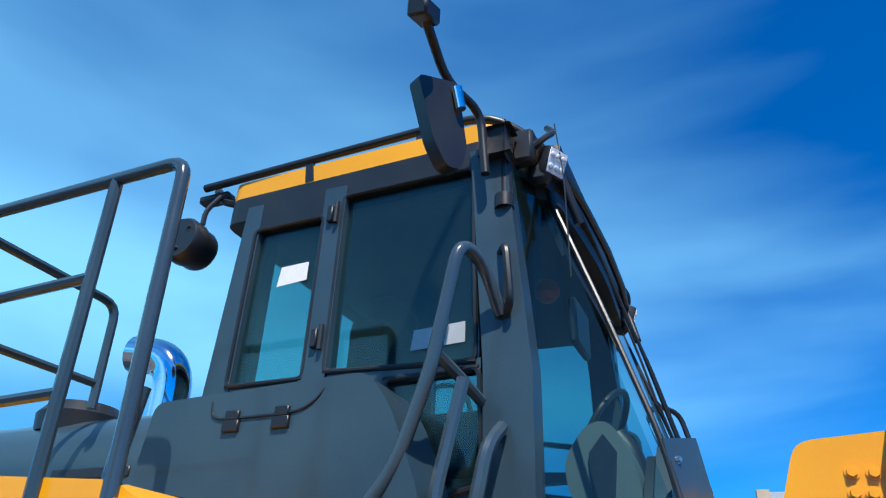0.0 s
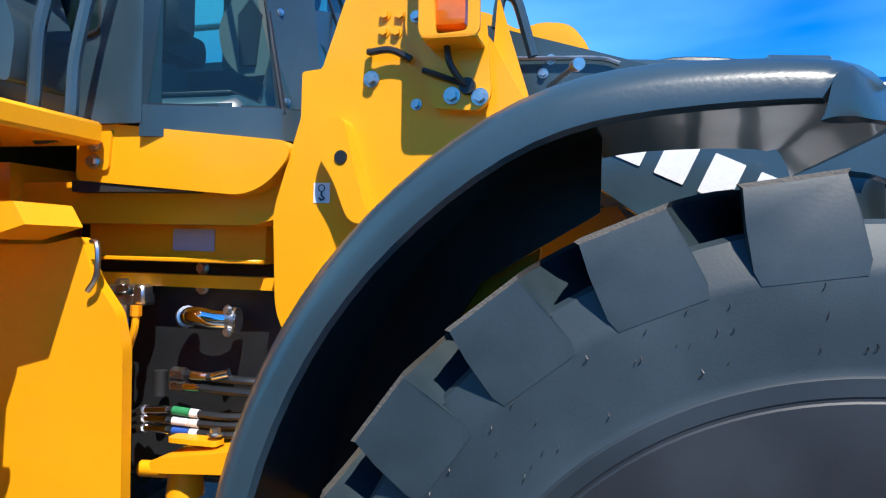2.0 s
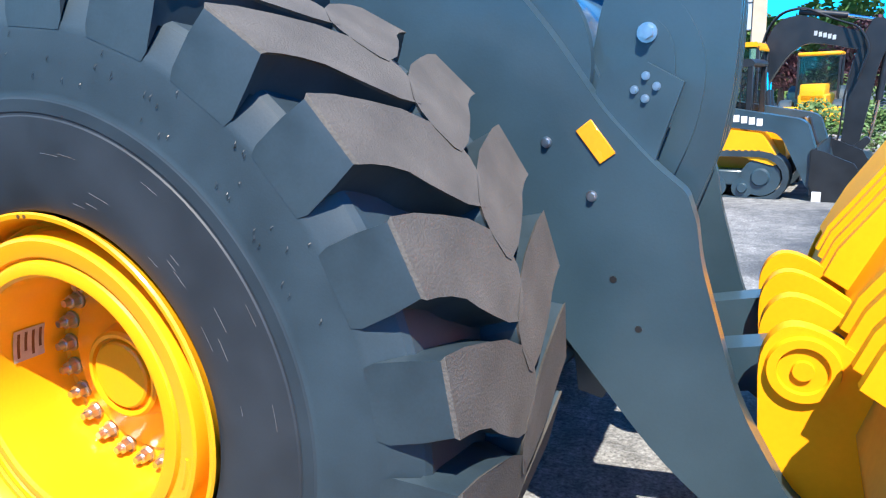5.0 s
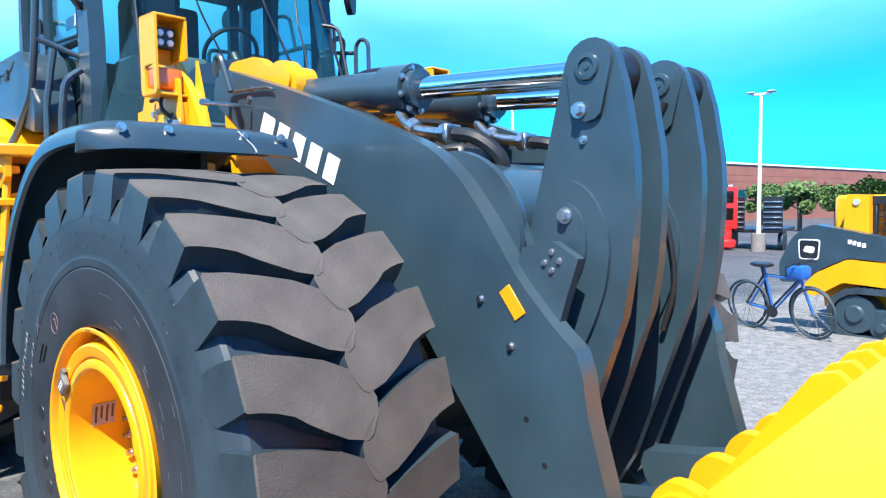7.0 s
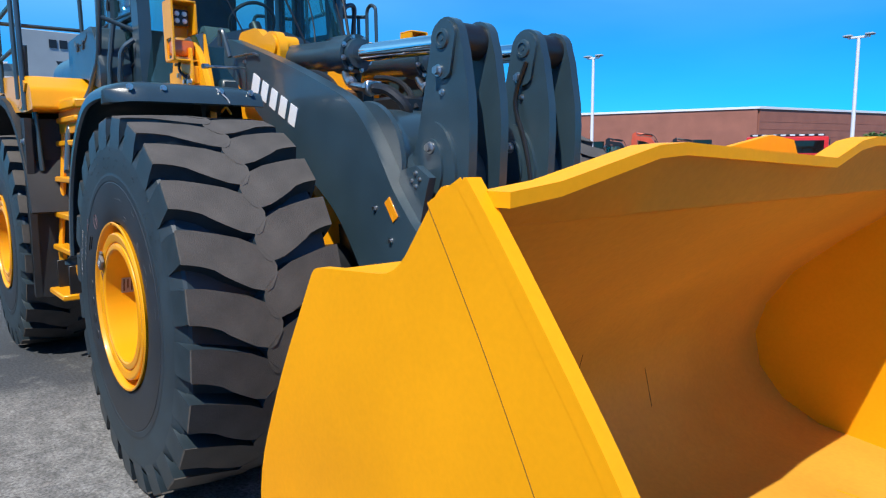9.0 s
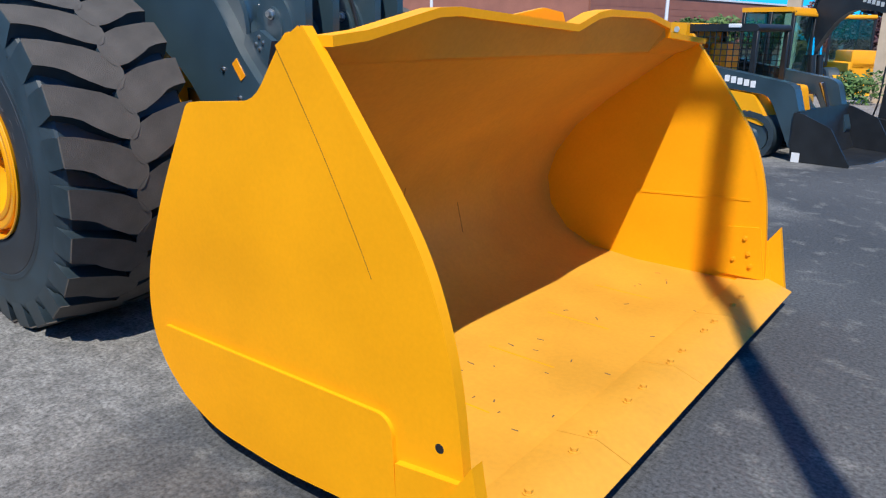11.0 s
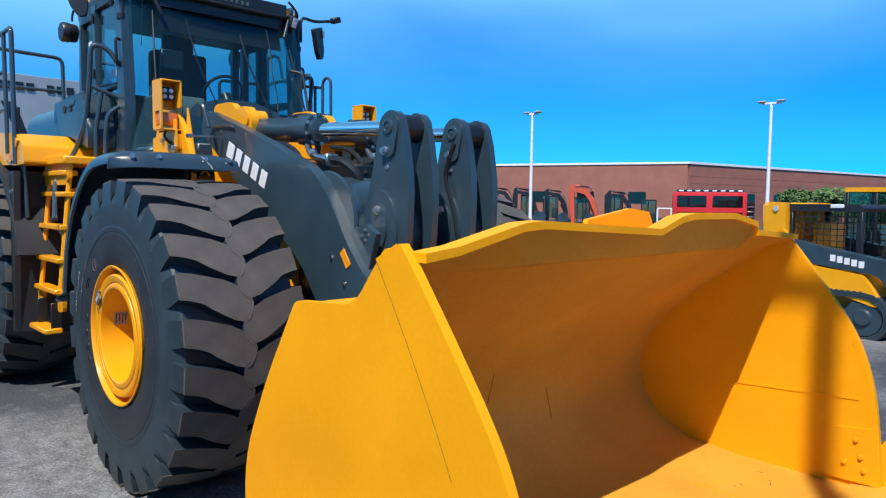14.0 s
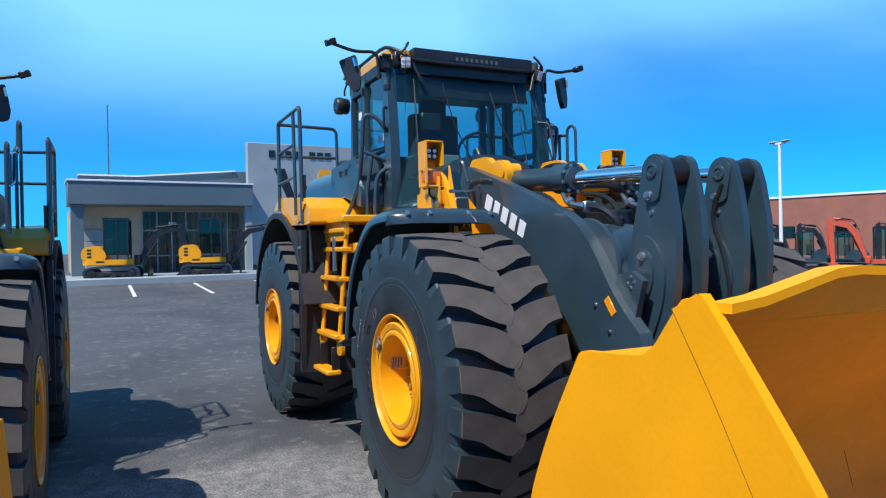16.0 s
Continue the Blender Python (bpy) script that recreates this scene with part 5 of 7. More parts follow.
part("sun_shade", prism(B(), [(-1.83, 3.52), (-1.80, 3.52), (-1.735, 3.28), (-1.75, 3.28)], -0.60, 0.60, "y", 0.004), BLACK, cab, "black pull-down sun shade")
part("dash_lining", prism(B(), [(-0.60, 2.27), (0.60, 2.27), (0.52, 2.46), (0.36, 2.62), (-0.36, 2.62), (-0.52, 2.46)], -1.56, -1.525, "x", 0.01), BLACK, cab)
bm = box(B(), (-2.80, -0.28, 2.62), (-2.30, 0.24, 2.76), 0.05, 2)
seat = part("seat", bm, SEAT, cab, "dark fabric operator seat")
bm = box(B(), (-2.80, -0.30, 2.74), (-2.62, 0.26, 3.30), 0.05, 2)
box(bm, (-2.78, -0.17, 3.27), (-2.65, 0.13, 3.47), 0.04, 2)
part("backrest", bm, SEAT, seat)
part("seat_base", box(B(), (-2.75, -0.2, 2.26), (-2.35, 0.18, 2.62), 0.03), BLACK, seat)
bm = prism(B(), rounded([(-1.72, 2.40), (-1.58, 2.41), (-1.57, 2.50), (-1.60, 2.62), (-1.66, 2.73), (-1.74, 2.72), (-1.82, 2.60), (-1.80, 2.48)], 0.05), -0.44, -0.24, "y", 0.03, 2)
part("side_console", bm, CONSOLE, cab, "pale grey console beside the wheel")
bm = prism(B(), [(-1.72, 2.44), (-1.66, 2.44), (-1.64, 2.62), (-1.68, 2.68), (-1.73, 2.62)], -0.455, -0.44, "y", 0.006)
part("console_panel", bm, BLACK, cab)
bm = tube(B(), [(-1.60, 0.0, 2.26), (-1.66, 0.0, 2.70), (-1.72, 0.0, 2.78)], 0.05, 12)
col = part("steering_column", bm, BLACK, cab)
bm = tube(B(), [(-1.76 + 0.09 * math.cos(a), 0.19 * math.sin(a), 2.80 + 0.15 * math.cos(a)) for a in [i * 0.3307 for i in range(20)]], 0.014, 8, 0.02)
part("steering_wheel", bm, BLACK, col)
bm = box(B(), (-2.35, -0.52, 2.55), (-1.95, -0.36, 2.78), 0.03)
tube(bm, [(-2.0, -0.44, 2.78), (-1.97, -0.44, 2.92)], 0.02, 8)
part("armrest", bm, BLACK, cab)
part("monitor", box(B(), (-1.74, -0.60, 2.95), (-1.71, -0.40, 3.12), 0.01), BLACK, cab)
part("paper_notice", prism(B(), [(-2.775, 3.20), (-2.645, 3.21), (-2.645, 3.285), (-2.765, 3.28)], -0.857, -0.8555, "y", 0), WHITE, cab, "small white paper notice in the window")
part("door_decal", prism(B(), [(-2.20, 2.88), (-2.01, 2.89), (-2.01, 2.96), (-2.19, 2.95)], -0.857, -0.8555, "y", 0), LIGHTGREY, cab)
part("headliner", prism(B(), [(x * 0.96 - 0.05, y * 0.9) for x, y in plan], 3.49, 3.545, "z", 0.01), BLACK, cab)
part("beacon", lathe(B(), [(0.0, 0.0), (0.03, 0.005), (0.05, 0.03), (0.05, 0.06), (0.03, 0.09), (0.0, 0.095)], (-1.90, -0.26, 3.27), "z", 16), ORANGE_RED, cab, "orange beacon inside the windscreen")
# wiper arms and mesh cables in front of the windscreen
bm = tube(B(), [(-1.42, -0.15, 2.50), (-1.545, -0.34, 3.0), (-1.66, -0.40, 3.40)], 0.006, 6)
tube(bm, [(-1.44, 0.35, 2.55), (-1.58, 0.15, 3.1), (-1.66, 0.12, 3.35)], 0.008, 6)
part("wiper", bm, BLACK, cab)
for y in (0.66,):
    bm = tube(B(), [(-1.50, y, 2.62), (-1.44, y * 1.10, 2.66), (-1.54, y * 1.10, 3.06), (-1.62, y * 0.98, 3.08)], 0.013, 8, 0.05)
    part("front_handrail", bm, BLACK, cab)
for k in range(3):
    z = 3.45 - 0.42 * k
    bm = tube(B(), [(-1.71 + 0.115 * k, 0.42, z), (-1.65 + 0.115 * k, 0.44, z - 0.22), (-1.60 + 0.115 * k, 0.42, z - 0.42)], 0.006, 6, 0.15)
    part("cable", bm, BLACK, cab)
part("aerial", tube(B(), [(-1.72, -0.74, 3.76), (-1.69, -0.76, 3.50), (-1.68, -0.78, 3.10)], 0.003, 4), BLACK, roof)
# lettering blocks in dim grey: their unlit look is put into the colour
for k in range(9):
    w = 0.026
    part("white_block", box(B(), (-1.722, -0.22 + 0.055 * k, 3.645), (-1.718, -0.22 + 0.055 * k + w, 3.68), 0), CONSOLE, roof)

# ---- body behind the cab ----
BOX_SIDE = rounded([(-2.97, 2.70), (-2.20, 2.73), (-2.12, 2.62), (-2.02, 2.38), (-2.04, 2.24), (-2.50, 2.36), (-3.0, 2.44)], [0.04, 0.05, 0.05, 0.05, 0.02, 0.05, 0.05])
bm = prism(B(), BOX_SIDE, -1.11, -0.882, "y", 0.035, 3)
tool = part("side_box", bm, GREY, loader, "dark grey moulded side box")
bm = prism(B(), BOX_SIDE, 0.882, 1.11, "y", 0.035, 3)
part("side_box", bm, GREY, loader, "dark grey moulded side box")
for x in (-2.473, -2.651):
    h = box(B(), (x - 0.03, -1.122, 2.585), (x + 0.03, -1.108, 2.62), 0.003)
    box(h, (x - 0.025, -1.12, 2.62), (x + 0.025, -1.105, 2.65), 0.003)
    part("hinge", h, BLACK, tool)
part("lid_seam", tube(B(), [(-2.74, -1.108, 2.685), (-2.73, -1.113, 2.625), (-2.42, -1.113, 2.628), (-2.36, -1.112, 2.66), (-2.33, -1.104, 2.71)], 0.004, 5), BLACK, tool)
# engine hood and exhaust
bm = prism(B(), rounded([(-0.78, 2.0), (-0.80, 2.72), (-0.62, 2.86), (0.62, 2.86), (0.80, 2.72), (0.78, 2.0)], [0.02, 0.12, 0.2, 0.2, 0.12, 0.02]), -5.25, -3.12, "x", 0.04, 2)
hood = part("engine_hood", bm, GREY, loader, "dark grey engine hood")
part("hood_slot", box(B(), (-3.75, -0.803, 2.55), (-3.35, -0.79, 2.59), 0.004), BLACK, hood)
for k in range(3):
    part("white_block", box(B(), (-3.55 + 0.13 * k, -0.806, 2.30), (-3.55 + 0.13 * k + 0.09, -0.80, 2.45), 0), WHITE, hood)
bm = tube(B(), [(-3.61, -0.42, 2.80), (-3.61, -0.42, 3.06), (-3.68, -0.44, 3.17), (-3.84, -0.48, 3.19)], 0.085, 20, 0.16)
part("exhaust_pipe", bm, CHROME, hood, "bright chrome exhaust pipe")
bm = lathe(B(), [(0.18, 0), (0.19, 0.08), (0.15, 0.13), (0.0, 0.15)], (-3.97, -0.55, 2.79), "z", 20)
part("air_cap", bm, BLACK, hood)
bm = prism(B(), [(-0.85, 1.0), (-0.85, 2.05), (0.85, 2.05), (0.85, 1.0)], -5.3, -2.3, "x", 0.03)
part("rear_frame", bm, YELLOW, loader, "yellow rear frame")
part("counterweight", prism(B(), rounded([(-5.9, 1.0), (-5.95, 1.8), (-5.7, 2.05), (-5.25, 2.05), (-5.25, 0.8), (-5.7, 0.8)], 0.12), -1.2, 1.2, "y", 0.05, 2), BLACK, loader)


def rear_side(side):
    """Yellow deck, black mudguard arch and splash panel over the rear wheel."""
    deck = rounded([(-3.95, 2.30), (-3.70, 2.44), (-2.62, 2.37), (-2.40, 2.26), (-2.36, 2.10), (-2.60, 2.09), (-3.30, 2.11), (-3.42, 2.20), (-3.60, 2.30)], 0.03)
    d = part("fender_deck", prism(B(), deck, side * 0.86, side * 1.52, "y", 0.02, 2), YELLOW, loader, "yellow steel deck over the rear wheel")
    part("deck_rib", prism(B(), [(-2.85, 2.12), (-2.75, 2.12), (-2.5, 2.30), (-2.6, 2.33)], side * 1.52, side * 1.535, "y", 0.004), YELLOW, d)
    part("deck_lip", box(B(), (-2.92, min(side * 1.42, side * 1.535), 2.13), (-2.62, max(side * 1.42, side * 1.53), 2.20), 0.008), YELLOW, d)
    outer = arc(-3.74, 0.97, 1.30, 15, 172, 14)
    inner = arc(-3.74, 0.97, 1.24, 172, 15, 14)
    part("rear_mudguard", prism(B(), outer + inner, side * 0.86, side * 1.56, "y", 0.01), PLASTIC, loader, "black plastic rear mudguard")
    bm = prism(B(), rounded([(side * 0.95, 0.55), (side * 1.50, 0.60), (side * 1.55, 0.72), (side * 1.55, 2.04), (side * 0.95, 2.04)], 0.03), -2.74, -2.68, "x", 0.02)
    prism(bm, [(-2.74, 0.62), (-2.68, 0.60), (-2.58, 2.04), (-2.74, 2.04)], side * 1.50, side * 1.55, "y", 0.01)
    s = part("splash_panel", bm, PLASTIC, loader, "black plastic splash panel ahead of the rear wheel")
    put("bolt", BOLT_BIG, s, pose(-2.65, side * 1.55, 1.86, 0, 0, 0 if side < 0 else 180))
    # top landing with grip teeth
    bm = box(B(), (-2.62, min(side * 0.90, side * 1.34), 2.09), (-1.90, max(side * 0.90, side * 1.34), 2.16), 0.012)
    land = part("landing", bm, YELLOW, loader, "yellow step landing with grip edges")
    for k in range(12):
        x = -2.58 + 0.056 * k
        part("grip_tooth", prism(B(), [(x, 2.155), (x + 0.035, 2.155), (x + 0.018, 2.17)], side * 1.30, side * 1.34, "y", 0), YELLOW, land)
    part("landing_skirt", prism(B(), [(-2.6, 2.09), (-1.92, 2.09), (-1.92, 1.98), (-2.02, 1.92), (-2.6, 1.92)], side * 1.27, side * 1.30, "y", 0.008), YELLOW, land)
    part("landing_skirt", prism(B(), [(-2.3, 1.88), (-1.90, 1.90), (-1.86, 1.84), (-2.0, 1.80), (-2.3, 1.80)], side * 1.02, side * 1.22, "y", 0.01), YELLOW, land)
    # ladder
    lad = part("ladder", tube(B(), [(-2.55, side * 1.26, 2.12), (-2.55, side * 1.36, 1.02)], 0.022, 8), YELLOW, loader, "yellow steel access ladder")
    part("ladder_rail", tube(B(), [(-1.99, side * 1.26, 2.12), (-1.99, side * 1.36, 1.02)], 0.022, 8), YELLOW, lad)
    for z in (2.02, 1.84, 1.56, 1.28, 1.02):
        yy = side * (1.36 - 0.10 * (z - 1.02) / 1.1)
        part("rung", box(B(), (-2.58, yy - 0.055, z - 0.022), (-1.96, yy + 0.055, z + 0.022), 0.008), YELLOW, lad)
    for x in (-2.56, -1.98):
        part("foot_bracket", prism(B(), rounded([(x - 0.09, 1.03), (x + 0.09, 1.03), (x + 0.08, 0.86), (x - 0.06, 0.84)], 0.04), side * 1.34, side * 1.37, "y", 0.006), YELLOW, lad)
    for x in (-2.46, -2.06):
        part("strap", box(B(), (x - 0.012, min(side * 1.34, side * 1.42), 0.70), (x + 0.012, max(side * 1.34, side * 1.42), 0.92), 0.004), BLACK, lad)
    part("bottom_step", box(B(), (-2.50, min(side * 1.34, side * 1.48), 0.66), (-2.02, max(side * 1.34, side * 1.48), 0.705), 0.01), YELLOW, lad)
    # grab rails beside the ladder, in dark grey tube
    bm = tube(B(), [(-1.96, side * 1.40, 1.63), (-2.30, side * 1.30, 1.95), (-2.27, side * 1.14, 2.22), (-2.10, side * 1.10, 2.46), (-2.01, side * 1.10, 2.72), (-1.935, side * 1.10, 3.11), (-1.905, side * 0.98, 3.09), (-1.88, side * 0.89, 2.95)], 0.021, 10, 0.07)
    part("grab_rail", tube(B(), [(-2.62, side * 1.44, 1.63), (-2.62, side * 1.46, 2.1), (-2.66, side * 1.50, 2.35), (-2.62, side * 1.50, 2.6)], 0.021, 10, 0.07), RAIL, loader, "dark grey tubular grab rail")
    part("grab_rail", bm, RAIL, loader, "dark grey tubular grab rail")
    bm = tube(B(), [(-2.0, side * 1.10, 2.77), (-1.97, side * 1.0, 2.73), (-1.94, side * 0.87, 2.68)], 0.017, 8)
    part("rail_stay", bm, GREY, loader)
    bm = tube(B(), [(-1.945, side * 1.02, 2.71), (-2.005, side * 1.05, 2.40), (-2.015, side * 1.05, 2.16), (-2.06, side * 1.05, 2.12), (-2.14, side * 1.05, 2.12)], 0.020, 8, 0.05)
    part("grab_rail", bm, RAIL, loader)
    bm = tube(B(), [(-1.875, side * 0.90, 2.60), (-1.885, side * 0.99, 2.53), (-1.925, side * 1.0, 2.32), (-1.93, side * 1.0, 2.14), (-1.97, side * 1.0, 2.105), (-2.05, side * 1.0, 2.10)], 0.020, 8, 0.05)
    part("grab_rail", bm, RAIL, loader)
    # guard rail round the rear deck
    y = side * 1.53
    bm = tube(B(), [(-2.60, y, 2.10), (-2.64, y, 3.285), (-3.60, y, 3.275), (-3.60, y, 2.30)], 0.021, 10, 0.06)
    gr = part("guard_rail", bm, RAIL, loader, "dark grey tubular guard rail")
    part("rail_post", tube(B(), [(-2.86, y, 2.20), (-2.91, y, 3.285)], 0.019, 8), GREY, gr)
    part("mid_rail", tube(B(), [(-2.90, y, 2.94), (-3.60, y, 2.92)], 0.017, 8), GREY, gr)
    part("mid_rail", tube(B(), [(-2.87, y, 2.60), (-3.60, y, 2.58)], 0.017, 8), GREY, gr)
    part("end_rail", tube(B(), [(-3.60, y, 3.26), (-3.58, side * 0.86, 3.24), (-3.56, side * 0.86, 2.80)], 0.019, 8), GREY, gr)
    part("end_rail", tube(B(), [(-3.60, y, 2.9), (-3.57, side * 0.86, 2.9)], 0.017, 8), GREY, gr)


mirrored(rear_side)

# yellow sill under the cab
for side in (-1, 1):
    bm = prism(B(), rounded([(-2.03, 2.163), (-1.88, 2.160), (-1.315, 2.102), (-1.300, 2.06), (-1.37, 1.98), (-1.45, 1.945), (-2.03, 1.99)], [0.02, 0.02, 0.02, 0.04, 0.04, 0.04, 0.02]), side * 0.55, side * 0.865, "y", 0.03, 3)
    sill = part("cab_sill", bm, YELLOW, loader, "yellow moulded sill under the cab")
    part("sill_pocket", prism(B(), rounded([(-1.995, 2.150), (-1.895, 2.145), (-1.905, 2.02), (-1.995, 2.02)], 0.015), side * 0.865, side * 0.875, "y", 0.006), YELLOW, sill)
    for z in (2.098, 2.045):
        put("bolt", BOLT_BIG, sill, pose(-1.955, side * 0.875, z, 0, 0, 0 if side < 0 else 180))

# articulation bay between the frames; a black box paints in its deep shade
bm = box(B(), (-2.25, -0.62, 1.0), (-1.25, 0.62, 1.98), 0.03)
bay = part("bay_shade_box", bm, BLACK, loader, "hydraulic bay filled by a black box as painted shade, with hoses and fittings")
for side in (-1, 1):
    pts = rounded([(-2.35, 1.78), (-2.0, 1.79), (-1.885, 1.815), (-1.842, 1.70), (-1.76, 1.60), (-1.735, 1.5), (-1.725, 0.75), (-1.85, 0.70), (-2.35, 0.75)], [0, 0.02, 0.02, 0.02, 0.02, 0.02, 0.02, 0.05, 0])
    rp = part("rear_frame_plate", prism(B(), pts, side * 0.96, side * 1.0, "y", 0.008), YELLOW, loader, "yellow rear frame side plate")
    bm = tube(B(), [(-1.84, side * 1.01, 1.80), (-1.80, side * 1.03, 1.80), (-1.80, side * 1.03, 1.70), (-1.84, side * 1.02, 1.66)], 0.008, 6)
    part("lock_pin", bm, STEEL, rp)
    bm = prism(B(), rounded([(-2.3, 1.99), (-1.30, 1.99), (-1.30, 1.90), (-1.45, 1.86), (-2.3, 1.86)], 0.02), side * 0.62, side * 0.80, "y", 0.01)
    part("bay_beam", bm, YELLOW, rp)
    part("bay_beam", prism(B(), [(-2.3, 1.70), (-1.35, 1.70), (-1.35, 1.66), (-2.3, 1.66)], side * 0.62, side * 0.70, "y", 0.006), YELLOW, rp)
    bm = prism(B(), rounded([(-1.735, 1.155), (-1.55, 1.185), (-1.30, 1.235), (-1.28, 1.15), (-1.72, 1.115)], 0.04), side * 0.64, side * 0.88, "y", 0.015)
    cl = part("steering_clevis", bm, YELLOW, loader, "yellow steering cylinder clevis")
    part("clevis_pin", rod(B(), (-1.665, side * 0.79, 1.03), (-1.665, side * 0.79, 1.115), 0.058, 18, 0.05), YELLOW, cl)
    put("bolt", BOLT_BIG, cl, pose(-1.56, side * 0.80, 1.222, -90, 0, 0))
    part("keeper_plate", prism(B(), rounded([(-1.71, -0.03), (-1.54, -0.03), (-1.54, 0.03), (-1.71, 0.03)], 0.02), 1.195, 1.21, "z", 0.003), YELLOW, cl).matrix_basis = pose(0, side * 0.80, 0)
    part("steering_rod", rod(B(), (-1.83, side * 0.78, 1.09), (-1.70, side * 0.79, 1.10), 0.026, 12), YELLOW, cl)
    part("red_lock_bar", box(B(), (-1.93, side * 1.0 - 0.03, 0.92), (-1.75, side * 1.0 + 0.03, 0.97), 0.015), RED, rp, "red steering lock bar")
# shaded beam with a grey plate, above the hoses
beam = part("cross_beam", prism(B(), [(-2.10, 1.90), (-1.45, 1.89), (-1.45, 1.755), (-2.10, 1.745)], -0.72, -0.66, "y", 0.006), YELLOW, bay, "yellow cross beam in shade")
part("beam_lip", box(B(), (-2.10, -0.75, 1.742), (-1.45, -0.66, 1.756), 0.003), YELLOW, beam)
part("type_plate", box(B(), (-1.779, -0.724, 1.778), (-1.629, -0.72, 1.848), 0.0), PALE_SIGN, beam, "small grey plate")
part("gasket", prism(B(), [(-2.05, 1.99), (-1.62, 1.975), (-1.62, 1.955), (-2.05, 1.955)], -0.86, -0.70, "y", 0.006), PLASTIC, bay)
for z in (1.721, 1.656):
    put("bolt", BOLT_BIG, bay, pose(-1.73, -0.625, z))
# bright flanged elbow
bm = tube(B(), [(-1.735, -0.70, 1.565), (-1.70, -0.73, 1.572), (-1.66, -0.735, 1.572), (-1.62, -0.73, 1.563), (-1.55, -0.71, 1.563)], 0.030, 16, 0.05)
elbow = part("elbow_pipe", bm, CHROME, bay, "bright steel elbow pipe")
part("flange", rod(B(), (-1.575, -0.712, 1.563), (-1.548, -0.708, 1.563), 0.042, 16), STEEL, elbow)
part("flange", rod(B(), (-1.745, -0.69, 1.563), (-1.732, -0.702, 1.566), 0.036, 16), STEEL, elbow)
for dz in (-0.034, 0.034):
    put("bolt", BOLT_STEEL, elbow, pose(-1.562, -0.742, 1.563 + dz))
# valve bank with fittings behind the frame plate
bm = box(B(), (-2.02, -0.74, 1.595), (-1.885, -0.66, 1.635), 0.006)
box(bm, (-1.985, -0.75, 1.635), (-1.93, -0.68, 1.665), 0.006)
box(bm, (-1.905, -0.755, 1.60), (-1.862, -0.70, 1.665), 0.008)
valve = part("valve_bank", bm, STEEL, bay, "steel valve bank")
for x, z in ((-2.0, 1.65), (-1.95, 1.672), (-1.92, 1.655)):
    part("fitting", rod(B(), (x, -0.765, z), (x, -0.72, z), 0.011, 6), STEEL, valve)
part("elbow_fitting", rod(B(), (-1.883, -0.76, 1.60), (-1.883, -0.76, 1.565), 0.018, 6), ORANGE, valve)
part("yellow_hose", tube(B(), [(-1.883, -0.76, 1.57), (-1.88, -0.765, 1.53), (-1.90, -0.76, 1.48), (-1.93, -0.74, 1.44)], 0.012, 8, 0.03), YELLOW, valve)
for x0, band in ((-1.928, BAND_BLUE), (-1.955, BLACK)):
    h = part("hose", tube(B(), [(x0, -0.755, 1.60), (x0, -0.757, 1.45), (x0 - 0.01, -0.74, 1.25), (x0 - 0.03, -0.70, 1.10)], 0.011, 8), BLACK, bay)
    part("hose_fitting", rod(B(), (x0, -0.756, 1.60), (x0, -0.757, 1.56), 0.015, 6), STEEL, h)
    part("hose_band", rod(B(), (x0, -0.757, 1.555), (x0, -0.757, 1.505), 0.0135, 10), band, h)
    part("hose_band", rod(B(), (x0, -0.757, 1.503), (x0, -0.757, 1.475), 0.0135, 10), WHITE, h)
# middle row of couplings
bm = rod(B(), (-1.83, -0.70, 1.385), (-1.83, -0.70, 1.305), 0.022, 12)
part("solenoid", bm, PLASTIC, bay)
for z, x0, x1, x2 in ((1.383, -1.775, -1.70, -1.50), (1.345, -1.775, -1.725, -1.46)):
    h = part("hose", tube(B(), [(x0, -0.71, z), (x1, -0.72, z), (x2, -0.70, z - 0.012), (x2 + 0.12, -0.62, z - 0.02)], 0.014, 8, 0.05), BLACK, bay)
    part("hose_fitting", rod(B(), (x0, -0.71, z), (x0 + 0.05, -0.716, z), 0.021, 6), STEEL, h)
    part("hose_fitting", rod(B(), (x1, -0.72, z), (x1 + 0.055, -0.715, z - 0.003), 0.0165, 10, 0.0145), CHROME, h)
part("coupling", rod(B(), (-1.625, -0.72, 1.383), (-1.57, -0.715, 1.397), 0.015, 10), CHROME, bay)
# lower row of hoses with coloured bands
for z, dz, band in ((1.262, 0.018, BAND_GREEN), (1.236, 0.006, WHITE), (1.206, 0.004, BAND_BLUE)):
    pts = [(-1.93, -0.70, z - 0.025), (-1.86, -0.735, z), (-1.76, -0.745, z + dz * 0.6), (-1.66, -0.745, z + dz * 0.3), (-1.54, -0.735, z), (-1.40, -0.70, z + 0.02)]
    h = part("hose", tube(B(), pts, 0.0115, 8, 0.05), BLACK, bay)
    part("hose_fitting", rod(B(), (-1.885, -0.722, z - 0.008), (-1.855, -0.737, z + 0.001), 0.018, 6), STEEL, h)
    part("hose_fitting", rod(B(), (-1.85, -0.737, z + 0.001), (-1.765, -0.746, z + dz * 0.55), 0.0135, 10), CHROME, h)
    part("hose_band", rod(B(), (-1.745, -0.7455, z + dz * 0.55), (-1.685, -0.7455, z + dz * 0.38), 0.0142, 10), band, h)
    part("hose_band", rod(B(), (-1.682, -0.7455, z + dz * 0.37), (-1.655, -0.745, z + dz * 0.3), 0.0142, 10), WHITE, h)
